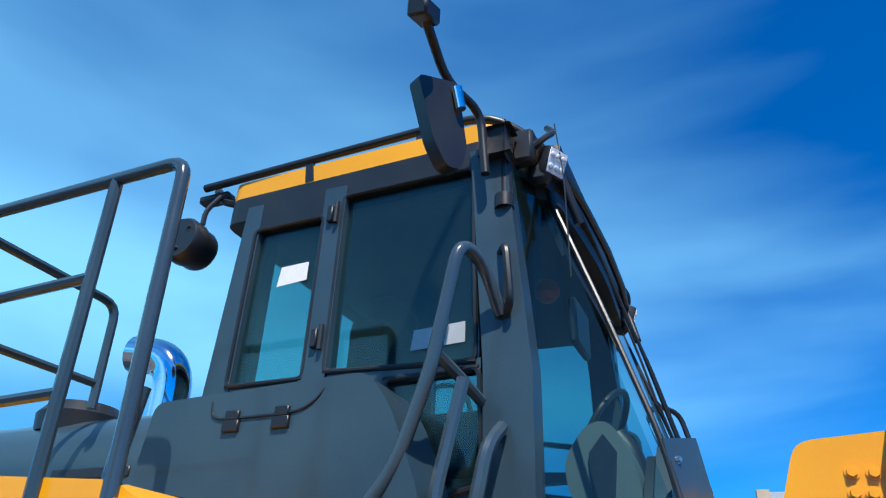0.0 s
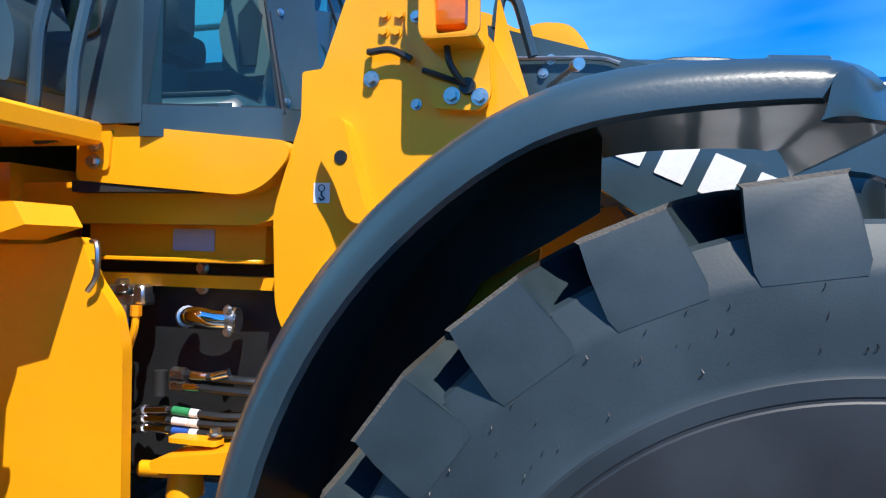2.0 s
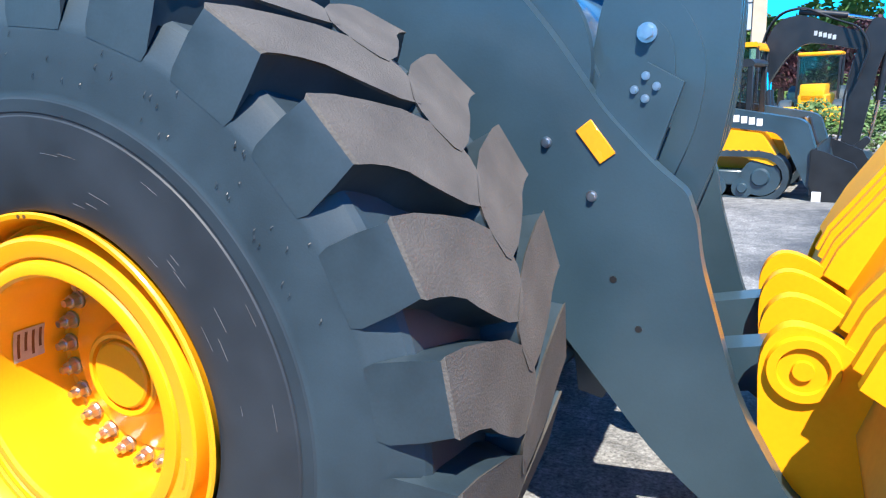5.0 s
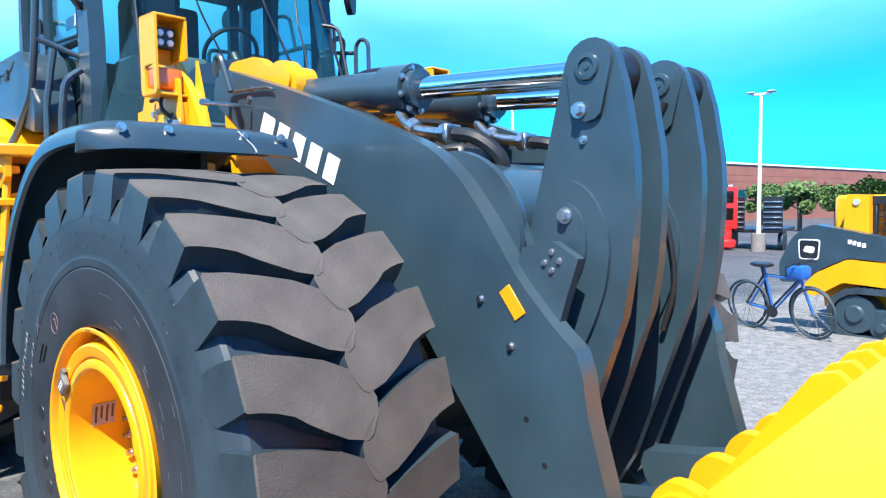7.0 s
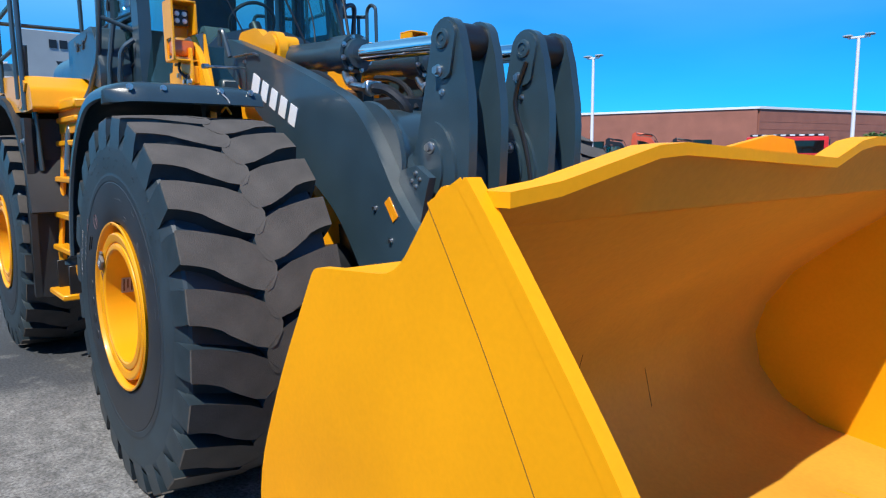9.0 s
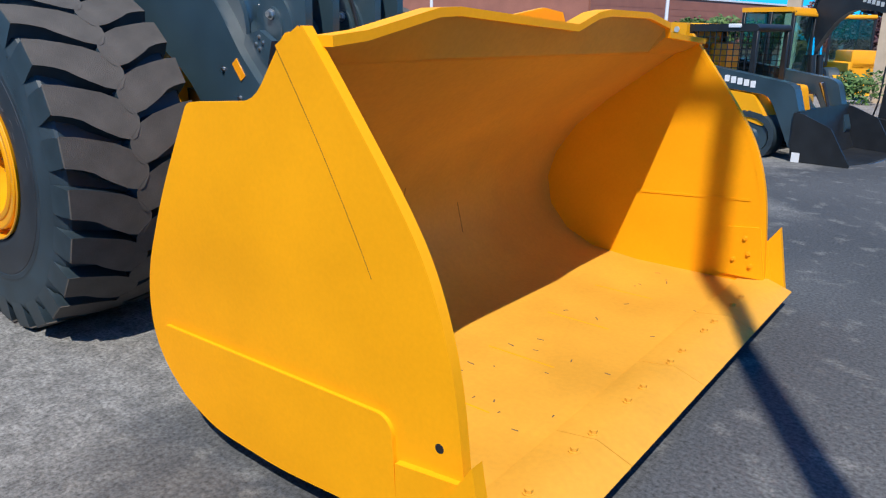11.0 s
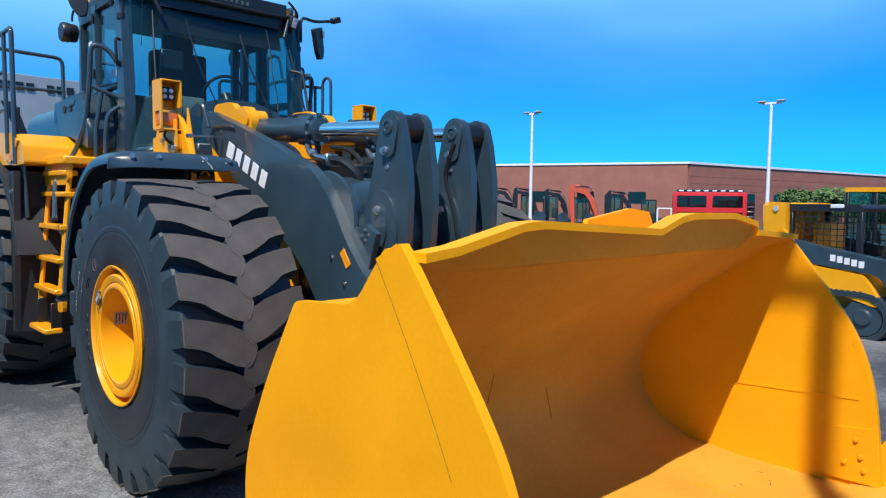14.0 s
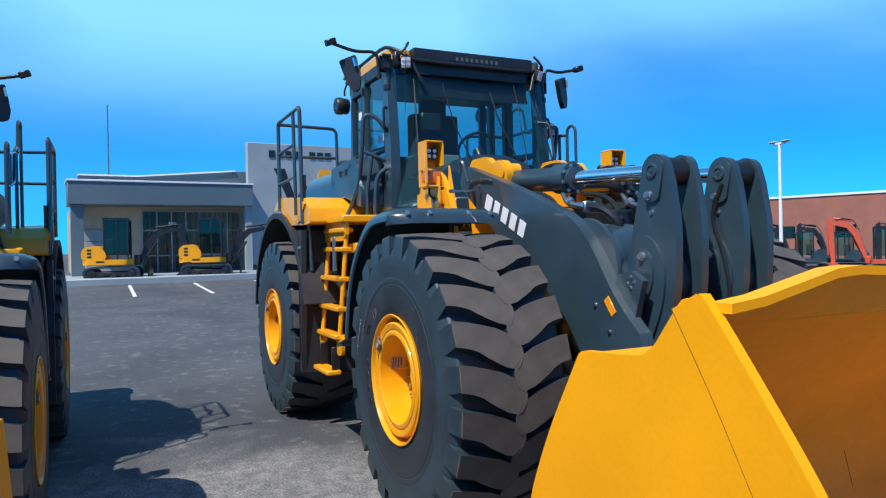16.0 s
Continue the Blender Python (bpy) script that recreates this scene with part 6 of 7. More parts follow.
# far side hand rails seen beyond the cab
for run in ([(-3.12, 2.4), (-3.12, 3.48), (-2.99, 3.51), (-2.86, 3.46), (-2.78, 3.17), (-2.64, 3.18), (-2.64, 2.3)],
            [(-2.64, 3.18), (-2.51, 3.125), (-2.456, 2.88), (-2.40, 2.80), (-1.86, 2.72)],
            [(-2.45, 3.10), (-2.0, 3.03)], [(-2.114, 3.04), (-2.114, 2.75)],
            [(-1.97, 2.3), (-1.97, 3.09), (-1.90, 3.13), (-1.82, 3.09), (-1.81, 2.3)]):
    part("far_handrail", tube(B(), [(x, 1.25, z) for x, z in run], 0.017, 8, 0.05), RAIL, loader)


# ---- neighbouring loader: a smaller one of the same make, parked alongside ----
second = copy_thing(loader, pose(-0.5, -5.11, 0) @ Matrix.Scale(0.88, 4))
tagged(second, "second yellow and dark grey wheel loader parked alongside", "wheel loader")


# ---- compact machines ----
def track_mesh(name, length, height, width):
    """Rubber track loop with grip bars."""
    bm = B()
    r = height / 2
    out = arc(length / 2 - r, r, r, -90, 90, 8) + arc(-length / 2 + r, r, r, 90, 270, 8)
    inn = [(x * 0.93, r + (z - r) * 0.78) for x, z in out]
    n = len(out)
    vs = [[bm.verts.new((x, y, z)) for x, z in ring] for ring in (out, inn) for y in (-width / 2, width / 2)]
    for i in range(n):
        j = (i + 1) % n
        bm.faces.new((vs[0][i], vs[0][j], vs[1][j], vs[1][i]))
        bm.faces.new((vs[2][i], vs[3][i], vs[3][j], vs[2][j]))
        bm.faces.new((vs[0][i], vs[2][i], vs[2][j], vs[0][j]))
        bm.faces.new((vs[1][i], vs[1][j], vs[3][j], vs[3][i]))
    return to_mesh(name, bm, RUBBER)


def undercarriage(parent, length, height, width, gauge, roller_mat=BLACK):
    me = track_mesh("track", length, height, width)
    pad = to_mesh("track_pad", box(B(), (-0.02, -width / 2, 0), (0.02, width / 2, 0.012), 0), RUBBER)
    count = int(length / 0.12)
    for side in (-1, 1):
        t = put("track", me, parent, pose(0, side * gauge / 2, 0))
        tagged(t, "black rubber crawler track")
        for i in range(count):
            x = -length / 2 + height / 2 + (length - height) * (i + 0.5) / count
            for z in (-0.012, height):
                put("track_pad", pad, t, pose(x, 0, z))
        for i, x in enumerate((-length / 2 + height / 2, -length * 0.17, length * 0.05, length * 0.22, length / 2 - height / 2)):
            r = height * (0.36 if i in (0, 4) else 0.2)
            part("roller", lathe(B(), [(0, -width * 0.52), (r * 0.4, -width * 0.52), (r * 0.5, -width * 0.44), (r, -width * 0.42), (r, width * 0.42)], (x, 0, height / 2 if i in (0, 4) else r + 0.06), "y", 16, flip=1 if side < 0 else -1), roller_mat, t)
        part("track_frame", box(B(), (-length * 0.33, -width * 0.36, height * 0.32), (length * 0.33, width * 0.36, height * 0.62), 0.02), roller_mat, t)


def boom_plate(outline, y0, y1, mat, parent, name, label=""):
    return part(name, prism(B(), outline, y0, y1, "y", 0.02, 2), mat, parent, label)


def long_boom(ex, steel):
    """Arched boom with the dipper hanging straight down from its nose."""
    b = [(0.33, 0.80), (0.26, 1.18), (0.45, 1.89), (0.60, 2.42), (0.77, 2.64), (1.10, 2.68), (1.55, 2.48), (2.05, 2.32), (1.98, 2.06), (1.49, 2.18), (1.16, 2.22), (0.93, 2.06), (0.72, 1.74), (0.45, 1.18), (0.55, 0.78)]
    bo = boom_plate(rounded(b, [0.05, 0.1, 0.2, 0.15, 0.15, 0.15, 0.1, 0.05, 0.05, 0.1, 0.15, 0.15, 0.2, 0.1, 0.05], 5), 0.37, 0.61, steel, ex, "boom", "long black arched boom")
    for y in (0.30, 0.68):
        cy = part("boom_cylinder", rod(B(), (0.70, y, 0.75), (0.62, y, 1.45), 0.06, 12), steel, bo)
        part("piston_rod", rod(B(), (0.62, y, 1.45), (0.60, y, 1.75), 0.03, 10), CHROME, cy)
    dc = part("dipper_cylinder", rod(B(), (1.02, 0.49, 2.74), (1.75, 0.49, 2.62), 0.055, 12), steel, bo)
    part("piston_rod", rod(B(), (1.75, 0.49, 2.62), (2.18, 0.49, 2.52), 0.028, 10), CHROME, dc)
    for y in (0.42, 0.49, 0.56):
        part("hose", tube(B(), [(0.40, y, 1.9), (0.55, y, 2.5), (0.75, y, 2.75), (1.1, y, 2.80), (1.6, y, 2.56), (1.95, y - 0.2, 2.42), (2.12, y - 0.22, 2.1), (1.98, y - 0.2, 1.6)], 0.016, 6, 0.15), BLACK, bo)
    for k in range(5):
        part("white_block", box(B(), (1.28 + 0.07 * k, 0.364, 2.325 - 0.02 * k), (1.33 + 0.07 * k, 0.37, 2.40 - 0.02 * k), 0.0), LIGHTGREY, bo)
    a = [(2.12, 2.56), (2.33, 2.53), (2.38, 2.18), (2.25, 1.78), (2.16, 1.08), (2.06, 0.40), (1.80, 0.34), (1.83, 0.88), (1.84, 1.54), (1.93, 2.08)]
    dip = boom_plate(rounded(a, 0.06), 0.39, 0.59, steel, ex, "dipper_arm")
    bc = part("bucket_cylinder", rod(B(), (2.36, 0.49, 2.05), (2.30, 0.49, 1.25), 0.055, 12), steel, dip)
    part("piston_rod", rod(B(), (2.30, 0.49, 1.25), (2.22, 0.49, 0.62), 0.028, 10), CHROME, bc)
    part("bucket_link", prism(B(), rounded([(1.88, 0.40), (2.18, 0.66), (2.26, 0.60), (2.06, 0.30)], 0.04), 0.36, 0.62, "y", 0.01), steel, dip)
    part("hose", tube(B(), [(1.90, 0.38, 1.9), (1.80, 0.37, 1.3), (1.78, 0.37, 0.7), (1.72, 0.38, 0.42)], 0.016, 6, 0.1), BLACK, dip)
    bk = rounded([(1.66, 0.36), (1.80, 0.44), (2.11, 0.42), (2.18, 0.16), (2.04, 0.03), (1.74, 0.03), (1.72, 0.2)], 0.05)
    boom_plate(bk, 0.22, 0.76, steel, ex, "digging_bucket")


def excavator(label, paint, steel, m, s=1.0, fold=0, group="compact excavators", canopy=GLASS, roof=BLACK, tall=False, low=False):
    """Small crawler excavator facing +x; fold swings the arm in."""
    ex = root("excavator", label, "excavator", group, m @ Matrix.Scale(s, 4))
    undercarriage(ex, 2.0, 0.5, 0.36, 1.35)
    part("blade", prism(B(), [(1.25, 0.02), (1.33, 0.02), (1.36, 0.38), (1.30, 0.40)], -0.85, 0.85, "y", 0.01), steel, ex)
    body = part("upper_body", prism(B(), rounded([(-0.95, -0.72), (0.55, -0.72), (0.75, -0.4), (0.75, 0.4), (0.55, 0.72), (-0.95, 0.72), (-1.08, 0.3), (-1.08, -0.3)], 0.15), 0.58, 0.78, "z", 0.03, 2), paint, ex)
    part("engine_cover", prism(B(), rounded([(-1.05, 0.78), (-0.2, 0.78), (-0.2, 1.05), (-0.45, 1.32), (-0.92, 1.28), (-1.06, 1.1)], 0.12), -0.70, 0.70, "y", 0.06, 2), paint, body)
    for k in range(3):
        part("vent", box(B(), (-0.85, -0.708, 0.85 + 0.13 * k), (-0.70, -0.695, 0.93 + 0.13 * k), 0.005), BLACK, body)
    part("decal", box(B(), (-0.55, -0.707, 0.66), (-0.25, -0.722, 0.73), 0), BLACK, body)
    cabx = part("cab_frame", prism(B(), rounded([(-0.30, 2.30), (0.55, 2.30), (0.62, 2.22), (0.62, 2.27), (0.56, 2.38), (-0.30, 2.38)], 0.02), -0.68, 0.32, "y", 0.03, 2), roof, ex)
    for x, y in ((-0.26, -0.65), (0.58, -0.65), (-0.26, 0.29), (0.58, 0.29), (0.2, -0.65)):
        part("cab_post", box(B(), (x - 0.03, y - 0.03, 0.78), (x + 0.03, y + 0.03, 2.31), 0.01), BLACK, cabx)
    g = part("cab_glass", box(B(), (-0.24, -0.66, 0.95), (0.58, 0.30, 2.30), 0), canopy, cabx)
    g.visible_shadow = False
    part("seat", box(B(), (-0.22, -0.40, 0.95), (0.05, 0.05, 1.6), 0.06), SEAT, cabx)
    sw = part("swing_post", box(B(), (0.72, -0.18, 0.55), (0.98, 0.18, 0.95), 0.04), steel, ex)
    if tall:
        sw.matrix_basis = pose(-0.35, 0.49, 0)
        cabx.scale = (1, 1, 0.94)
        long_boom(ex, steel)
        return ex
    b = [(0.85, 0.85), (1.0, 0.80), (1.45, 1.95), (1.75, 2.35), (2.45, 2.55), (2.45, 2.72), (1.62, 2.62), (1.22, 2.10)]
    boom = boom_plate(rounded(b, 0.08), -0.10, 0.10, steel, ex, "boom")
    part("boom_cylinder", rod(B(), (1.02, -0.16, 0.75), (1.55, -0.16, 1.9), 0.055, 12), steel, boom)
    part("dipper_cylinder", rod(B(), (1.55, 0, 2.70), (2.35, 0, 2.86), 0.05, 12), steel, boom)
    part("hose", tube(B(), [(1.2, 0.06, 2.2), (1.45, 0.06, 2.75), (2.0, 0.06, 2.85), (2.4, 0.06, 2.6), (2.5, 0.06, 2.2)], 0.02, 6, 0.2), BLACK, boom)
    tip = Vector((2.05 + fold, 0, 0.55))
    a = [(2.40, 2.95), (2.62, 2.80), (tip.x + 0.22, 0.6), (tip.x + 0.02, 0.55), (2.34, 2.5)]
    dip = boom_plate(rounded(a, 0.05), -0.085, 0.085, steel, ex, "dipper_arm")
    part("bucket_cylinder", rod(B(), (2.62, 0, 2.55), (tip.x + 0.36, 0, 1.0), 0.045, 12), steel, dip)
    bk = rounded([(tip.x - 0.05, 0.60), (tip.x + 0.30, 0.62), (tip.x + 0.26, 0.25), (tip.x + 0.05, 0.05), (tip.x - 0.35, 0.04), (tip.x - 0.10, 0.3)], 0.06)
    boom_plate(bk, -0.32, 0.32, steel, ex, "digging_bucket")
    if low:
        boom.scale = dip.scale = (1, 1, 0.74)
    return ex


def place(x, y, yaw, dz=0.0):
    return pose(x, y, ground_height(x, y) + dz, 0, 0, yaw)


excavator("small yellow excavator with black cab in front of the showroom", YELLOW, BLACK, place(-29.7, -2.95, 82, 0.12), 1.12, 0.5, canopy=DARK_GLASS, low=True)
excavator("small yellow excavator with folded black boom by the showroom", YELLOW, BLACK, place(-29.7, 0.95, 80, 0.12), 1.12, 0.3, canopy=DARK_GLASS, low=True)
excavator("orange-red excavator with raised boom by the brick building", ORANGE_RED, ORANGE_RED, place(-18.2, 32.6, 205), 1.05, 0.2)
for x, y, yaw in ((-23.9, 31.7, 220), (-22.6, 32.4, 225), (-21.2, 33.6, 200), (-16.4, 33.4, 210)):
    excavator("dark grey compact excavator by the brick building", GREY, BLACK, place(x, y, yaw), 0.95, 0.3)
big = excavator("mid-size excavator with long black boom and yellow cab roof", YELLOW, BLACK, place(0.85, 11.0, -8), 1.0, -0.55, "excavators by the kerb", roof=YELLOW, tall=True)


def track_loader(m):
    """Compact track loader facing +x."""
    tl = root("track_loader", "dark grey and yellow compact track loader with black bucket", "track loader", m=m)
    undercarriage(tl, 2.1, 0.72, 0.40, 1.55, GREY)
    body = part("chassis", prism(B(), rounded([(-1.25, 0.35), (0.75, 0.35), (0.95, 0.6), (0.85, 1.05), (-0.6, 1.15), (-1.3, 0.95)], 0.06), -0.55, 0.55, "y", 0.03), YELLOW, tl)
    for side in (-1, 1):
        part("fender", prism(B(), rounded([(-1.45, 0.60), (-1.20, 0.56), (-0.85, 0.78), (0.13, 0.72), (0.86, 0.52), (0.92, 0.58), (0.68, 0.96), (-0.05, 1.05), (-0.80, 1.10), (-1.22, 0.88)], 0.05), side * 0.55, side * 0.96, "y", 0.02), YELLOW, body)
        arm = rounded([(-1.72, 0.72), (-1.74, 1.0), (-1.57, 1.36), (-1.40, 1.52), (-1.26, 1.57), (-0.82, 1.50), (-0.07, 1.35), (1.13, 1.15), (1.23, 1.09), (1.46, 0.38), (1.27, 0.22), (0.95, 0.86), (0.84, 0.97), (-0.05, 1.07), (-0.80, 1.12), (-1.24, 0.90), (-1.45, 0.74)], 0.06)
        la = part("lift_arm", prism(B(), arm, side * 0.72, side * 0.94, "y", 0.02, 2), GREY, tl, "dark grey lift arm")
        y = side * 0.942
        badge = rounded([(-1.45, 1.07), (-1.18, 1.07), (-1.16, 1.36), (-1.47, 1.36)], 0.05)
        part("badge_rim", prism(B(), badge, y - side * 0.006, y, "y", 0), WHITE, la)
        part("badge", prism(B(), [(-1.315 + (x + 1.315) * 0.88, 1.215 + (z - 1.215) * 0.88) for x, z in badge], y, y + side * 0.003, "y", 0), BLACK, la)
        part("badge_shape", prism(B(), rounded([(-1.40, 1.18), (-1.25, 1.16), (-1.23, 1.25), (-1.36, 1.27)], 0.03), y + side * 0.003, y + side * 0.005, "y", 0), WHITE, la)
        for k in range(4):
            part("white_block", box(B(), (-0.80 + 0.06 * k, min(y, y + side * 0.004), 1.31 - 0.014 * k), (-0.755 + 0.06 * k, max(y, y + side * 0.004), 1.37 - 0.014 * k), 0), WHITE, la)
        for k in range(5):
            part("white_block", box(B(), (0.20 + 0.10 * k, min(y, y + side * 0.004), 1.13 - 0.017 * k), (0.275 + 0.10 * k, max(y, y + side * 0.004), 1.225 - 0.017 * k), 0), WHITE, la)
        part("lift_cylinder", rod(B(), (-0.9, side * 0.65, 0.85), (0.2, side * 0.65, 1.1), 0.05, 12), GREY, la)
        for k in range(3):
            part("side_cylinder", rod(B(), (1.0 + 0.05 * k, side * (0.6 - 0.06 * k), 1.1), (1.3, side * (0.6 - 0.06 * k), 0.5), 0.025, 8), STEEL if k == 1 else BLACK, la)
        part("rear_tower", prism(B(), [(-1.0, 1.1), (-0.62, 1.1), (-0.64, 1.98), (-0.92, 1.99)], side * 0.55, side * 0.70, "y", 0.02), YELLOW, tl, "yellow rear tower")
        part("tail_lamp", rod(B(), (-0.80, side * 0.7, 1.88), (-0.80, side * 0.72, 1.88), 0.045, 12), LIGHTGREY, tl)
    part("engine_lid", box(B(), (-1.2, -0.45, 1.15), (-0.62, 0.45, 1.98), 0.05), YELLOW, body, "yellow engine cover")
    cabp = part("cab_roof", prism(B(), rounded([(-0.70, 1.85), (0.44, 1.85), (0.48, 1.90), (0.42, 1.96), (-0.70, 1.96)], 0.03), -0.60, 0.60, "y", 0.03), BLACK, tl)
    for x in (-0.62, 0.42):
        for y in (-0.55, 0.55):
            part("cab_post", box(B(), (x - 0.04, y - 0.04, 1.05), (x + 0.04, y + 0.04, 1.86), 0.01), BLACK, cabp)
    for y in (-0.57, 0.57):
        bm = B()
        for k in range(10):
            x = -0.60 + 0.10 * k
            box(bm, (x - 0.006, y - 0.006, 1.2), (x + 0.006, y + 0.006, 1.85), 0)
        for k in range(7):
            box(bm, (-0.62, y - 0.006, 1.22 + 0.09 * k), (0.40, y + 0.006, 1.232 + 0.09 * k), 0)
        part("side_mesh", bm, BLACK, cabp, "black side window mesh")
    part("seat", box(B(), (-0.45, -0.26, 1.1), (-0.15, 0.26, 1.70), 0.08, 2), YELLOW, cabp, "yellow seat back")
    part("work_lamp", box(B(), (0.0, -0.62, 1.90), (0.20, -0.58, 1.96), 0.01), LED, cabp)
    bk = [(1.28, 0.74), (1.36, 0.78), (1.42, 0.36), (1.52, 0.10), (2.12, 0.06), (2.12, 0.03), (1.45, 0.03), (1.30, 0.15)]
    bu = part("bucket", prism(B(), bk, -0.98, 0.98, "y", 0.0), BLACK, tl, "black steel bucket")
    for side in (-1, 1):
        part("bucket_cheek", prism(B(), [(1.30, 0.76), (1.42, 0.74), (1.80, 0.58), (2.10, 0.10), (2.10, 0.03), (1.4, 0.03), (1.29, 0.3)], side * 0.96, side * 0.99, "y", 0.004), BLACK, bu)
    part("bucket_lip", box(B(), (2.06, -0.98, 0.03), (2.18, 0.98, 0.06), 0.006), STEEL, bu)
    part("label", box(B(), (1.34, -1.0, 0.06), (1.45, -0.991, 0.20), 0), WHITE, bu)
    return tl


track_loader(place(0.939, 9.062, -9, -0.05))


def bicycle(label, paint, m):
    bi = root("bicycle", label, "bicycle", "bicycles leaning together", m)
    for x in (-0.52, 0.52):
        bm = tube(B(), [(x + 0.33 * math.cos(a), 0, 0.35 + 0.33 * math.sin(a)) for a in [i * 2 * math.pi / 24 for i in range(25)]], 0.02, 6, 0.02)
        w = part("tyre", bm, RUBBER, bi)
        bm = B()
        for k in range(10):
            a = k * math.pi / 5
            tube(bm, [(x, 0, 0.35), (x + 0.31 * math.cos(a), 0, 0.35 + 0.31 * math.sin(a))], 0.003, 4)
        part("spokes", bm, STEEL, w)
    bm = tube(B(), [(-0.52, 0, 0.35), (-0.12, 0, 0.30), (0.36, 0, 0.78), (-0.20, 0, 0.80), (-0.52, 0, 0.35)], 0.016, 6, 0.02)
    tube(bm, [(-0.12, 0, 0.30), (-0.24, 0, 0.92)], 0.016, 6)
    part("frame", bm, paint, bi)
    part("fork", tube(B(), [(0.52, 0, 0.35), (0.36, 0, 0.80), (0.33, 0, 0.98)], 0.016, 6, 0.05), paint, bi)
    part("handlebar", tube(B(), [(0.38, -0.28, 1.0), (0.36, -0.1, 1.02), (0.33, 0, 0.98), (0.36, 0.1, 1.02), (0.38, 0.28, 1.0)], 0.013, 6), BLACK, bi)
    part("saddle", box(B(), (-0.38, -0.07, 0.92), (-0.12, 0.07, 0.97), 0.025, 2), BLACK, bi)
    part("crank", lathe(B(), [(0, -0.03), (0.09, -0.03), (0.09, -0.02), (0, -0.02)], (-0.12, 0, 0.30), "y", 16), BLACK, bi)
    part("bag", box(B(), (0.20, -0.10, 0.80), (0.46, 0.10, 0.98), 0.05, 2), BLUE if paint is BLUE else BLACK, bi)
    return bi


BLUE = material("blue_paint", (0.02, 0.12, 0.42), 0.4, var=0.1)
bicycle("blue touring bicycle with a blue bag beside the machine", BLUE, place(-0.68, 7.79, -24) @ pose(0, 0, 0, 6, 0, 0))
bicycle("black bicycle leaning beside the track loader", BLACK, place(-0.78, 8.00, -20) @ pose(0, 0, 0, 6, 0, 0))


def red_carrier(m):
    rc = root("red_crew_carrier", "tall red tracked carrier with windowed cab", "carrier", m=m)
    cabin = part("cabin", box(B(), (-1.3, -1.55, 1.0), (1.3, 1.55, 3.1), 0.08, 2), RED, rc, "red painted cabin")
    for y in (-0.75, 0.75):
        for z in (1.75, 2.6):
            part("pane", box(B(), (1.295, y - 0.62, z - 0.30), (1.31, y + 0.62, z + 0.30), 0.01), DARK_GLASS, cabin)
            part("pane", box(B(), (-0.62 + y * 0.8 + 0.1, -1.565, z - 0.30), (0.42 + y * 0.8 + 0.1, -1.55, z + 0.30), 0.01), DARK_GLASS, cabin)
    part("roof_bar", box(B(), (1.0, -1.4, 3.1), (1.25, 1.4, 3.22), 0.03), BLACK, cabin)
    for k in range(8):
        part("roof_lamp", box(B(), (1.25, -1.3 + 0.35 * k, 3.12), (1.28, -1.1 + 0.35 * k, 3.2), 0.01), LED, cabin)
    part("chassis", box(B(), (-2.2, -1.3, 0.45), (1.5, 1.3, 1.0), 0.06), RED, rc)
    for y in (-1.1, 1.1):
        part("step_block", box(B(), (1.2, y - 0.35, 0.05), (1.7, y + 0.35, 0.5), 0.08), RED, rc)
    part("side_rail", tube(B(), [(1.0, -2.2, 0.6), (1.0, -2.2, 2.2), (1.0, -1.6, 2.2), (1.0, -1.6, 0.6)], 0.04, 6), WHITE, rc)
    part("side_rail", tube(B(), [(1.0, -2.2, 1.4), (1.0, -1.6, 1.4)], 0.04, 6), WHITE, rc)
    return rc


red_carrier(place(-10.6, 28.3, -62) @ Matrix.Diagonal((1, 1, 0.85, 1)))


def lamp_post(label, x, y, top, width=0.5, r=0.07):
    z0 = ground_height(x, y)
    lp = root("lamp_post", label, "lamp post", "yard lamp posts", pose(x, y, z0))
    part("base", rod(B(), (0, 0, 0), (0, 0, 0.75), 0.28, 16), CONCRETE, lp)
    part("pole", rod(B(), (0, 0, 0.7), (0, 0, top - z0), r * 1.25, 10, r * 0.85), WHITE, lp)
    part("crossarm", box(B(), (-width, -0.05, top - z0 - 0.06), (width, 0.05, top - z0 + 0.02), 0.01), WHITE, lp)
    for s in (-1, 1):
        part("lamp_head", box(B(), (s * width - 0.16, -0.14, top - z0 + 0.02), (s * width + 0.16, 0.14, top - z0 + 0.10), 0.03), PALE, lp)


lamp_post("white steel yard lamp post with twin heads", -17.1, 23.4, 6.05, 0.32)
lamp_post("white steel yard lamp post with crossarm", -7.78, 27.9, 6.2, 0.40)
lamp_post("white steel yard lamp post on a concrete base", 6.15, -3.82, 10.8, 0.4, 0.085)


def ramp_trailer(m):
    tr = root("equipment_trailer", "dark flat trailer with two raised ramps", "trailer", m=m)
    part("deck", box(B(), (-3.0, -1.1, 0.75), (1.6, 1.1, 0.9), 0.03), BLACK, tr)
    for y in (-0.75, 0.75):
        rp = part("ramp", box(B(), (1.6, y - 0.38, 0.8), (1.66, y + 0.38, 2.3), 0.01), BLACK, tr)
        for k in range(6):
            part("ramp_bar", box(B(), (1.66, y - 0.36, 0.95 + 0.22 * k), (1.72, y + 0.36, 1.0 + 0.22 * k), 0.005), STEEL, rp)
        for x in (0.3, 1.0):
            part("wheel", lathe(B(), [(0, -0.12), (0.2, -0.12), (0.22, -0.1), (0.38, -0.1), (0.38, 0.1), (0, 0.1)], (x, y * 1.35, 0.38), "y", 16), RUBBER, tr)
    return tr


ramp_trailer(place(-8.6, 30.5, -80))


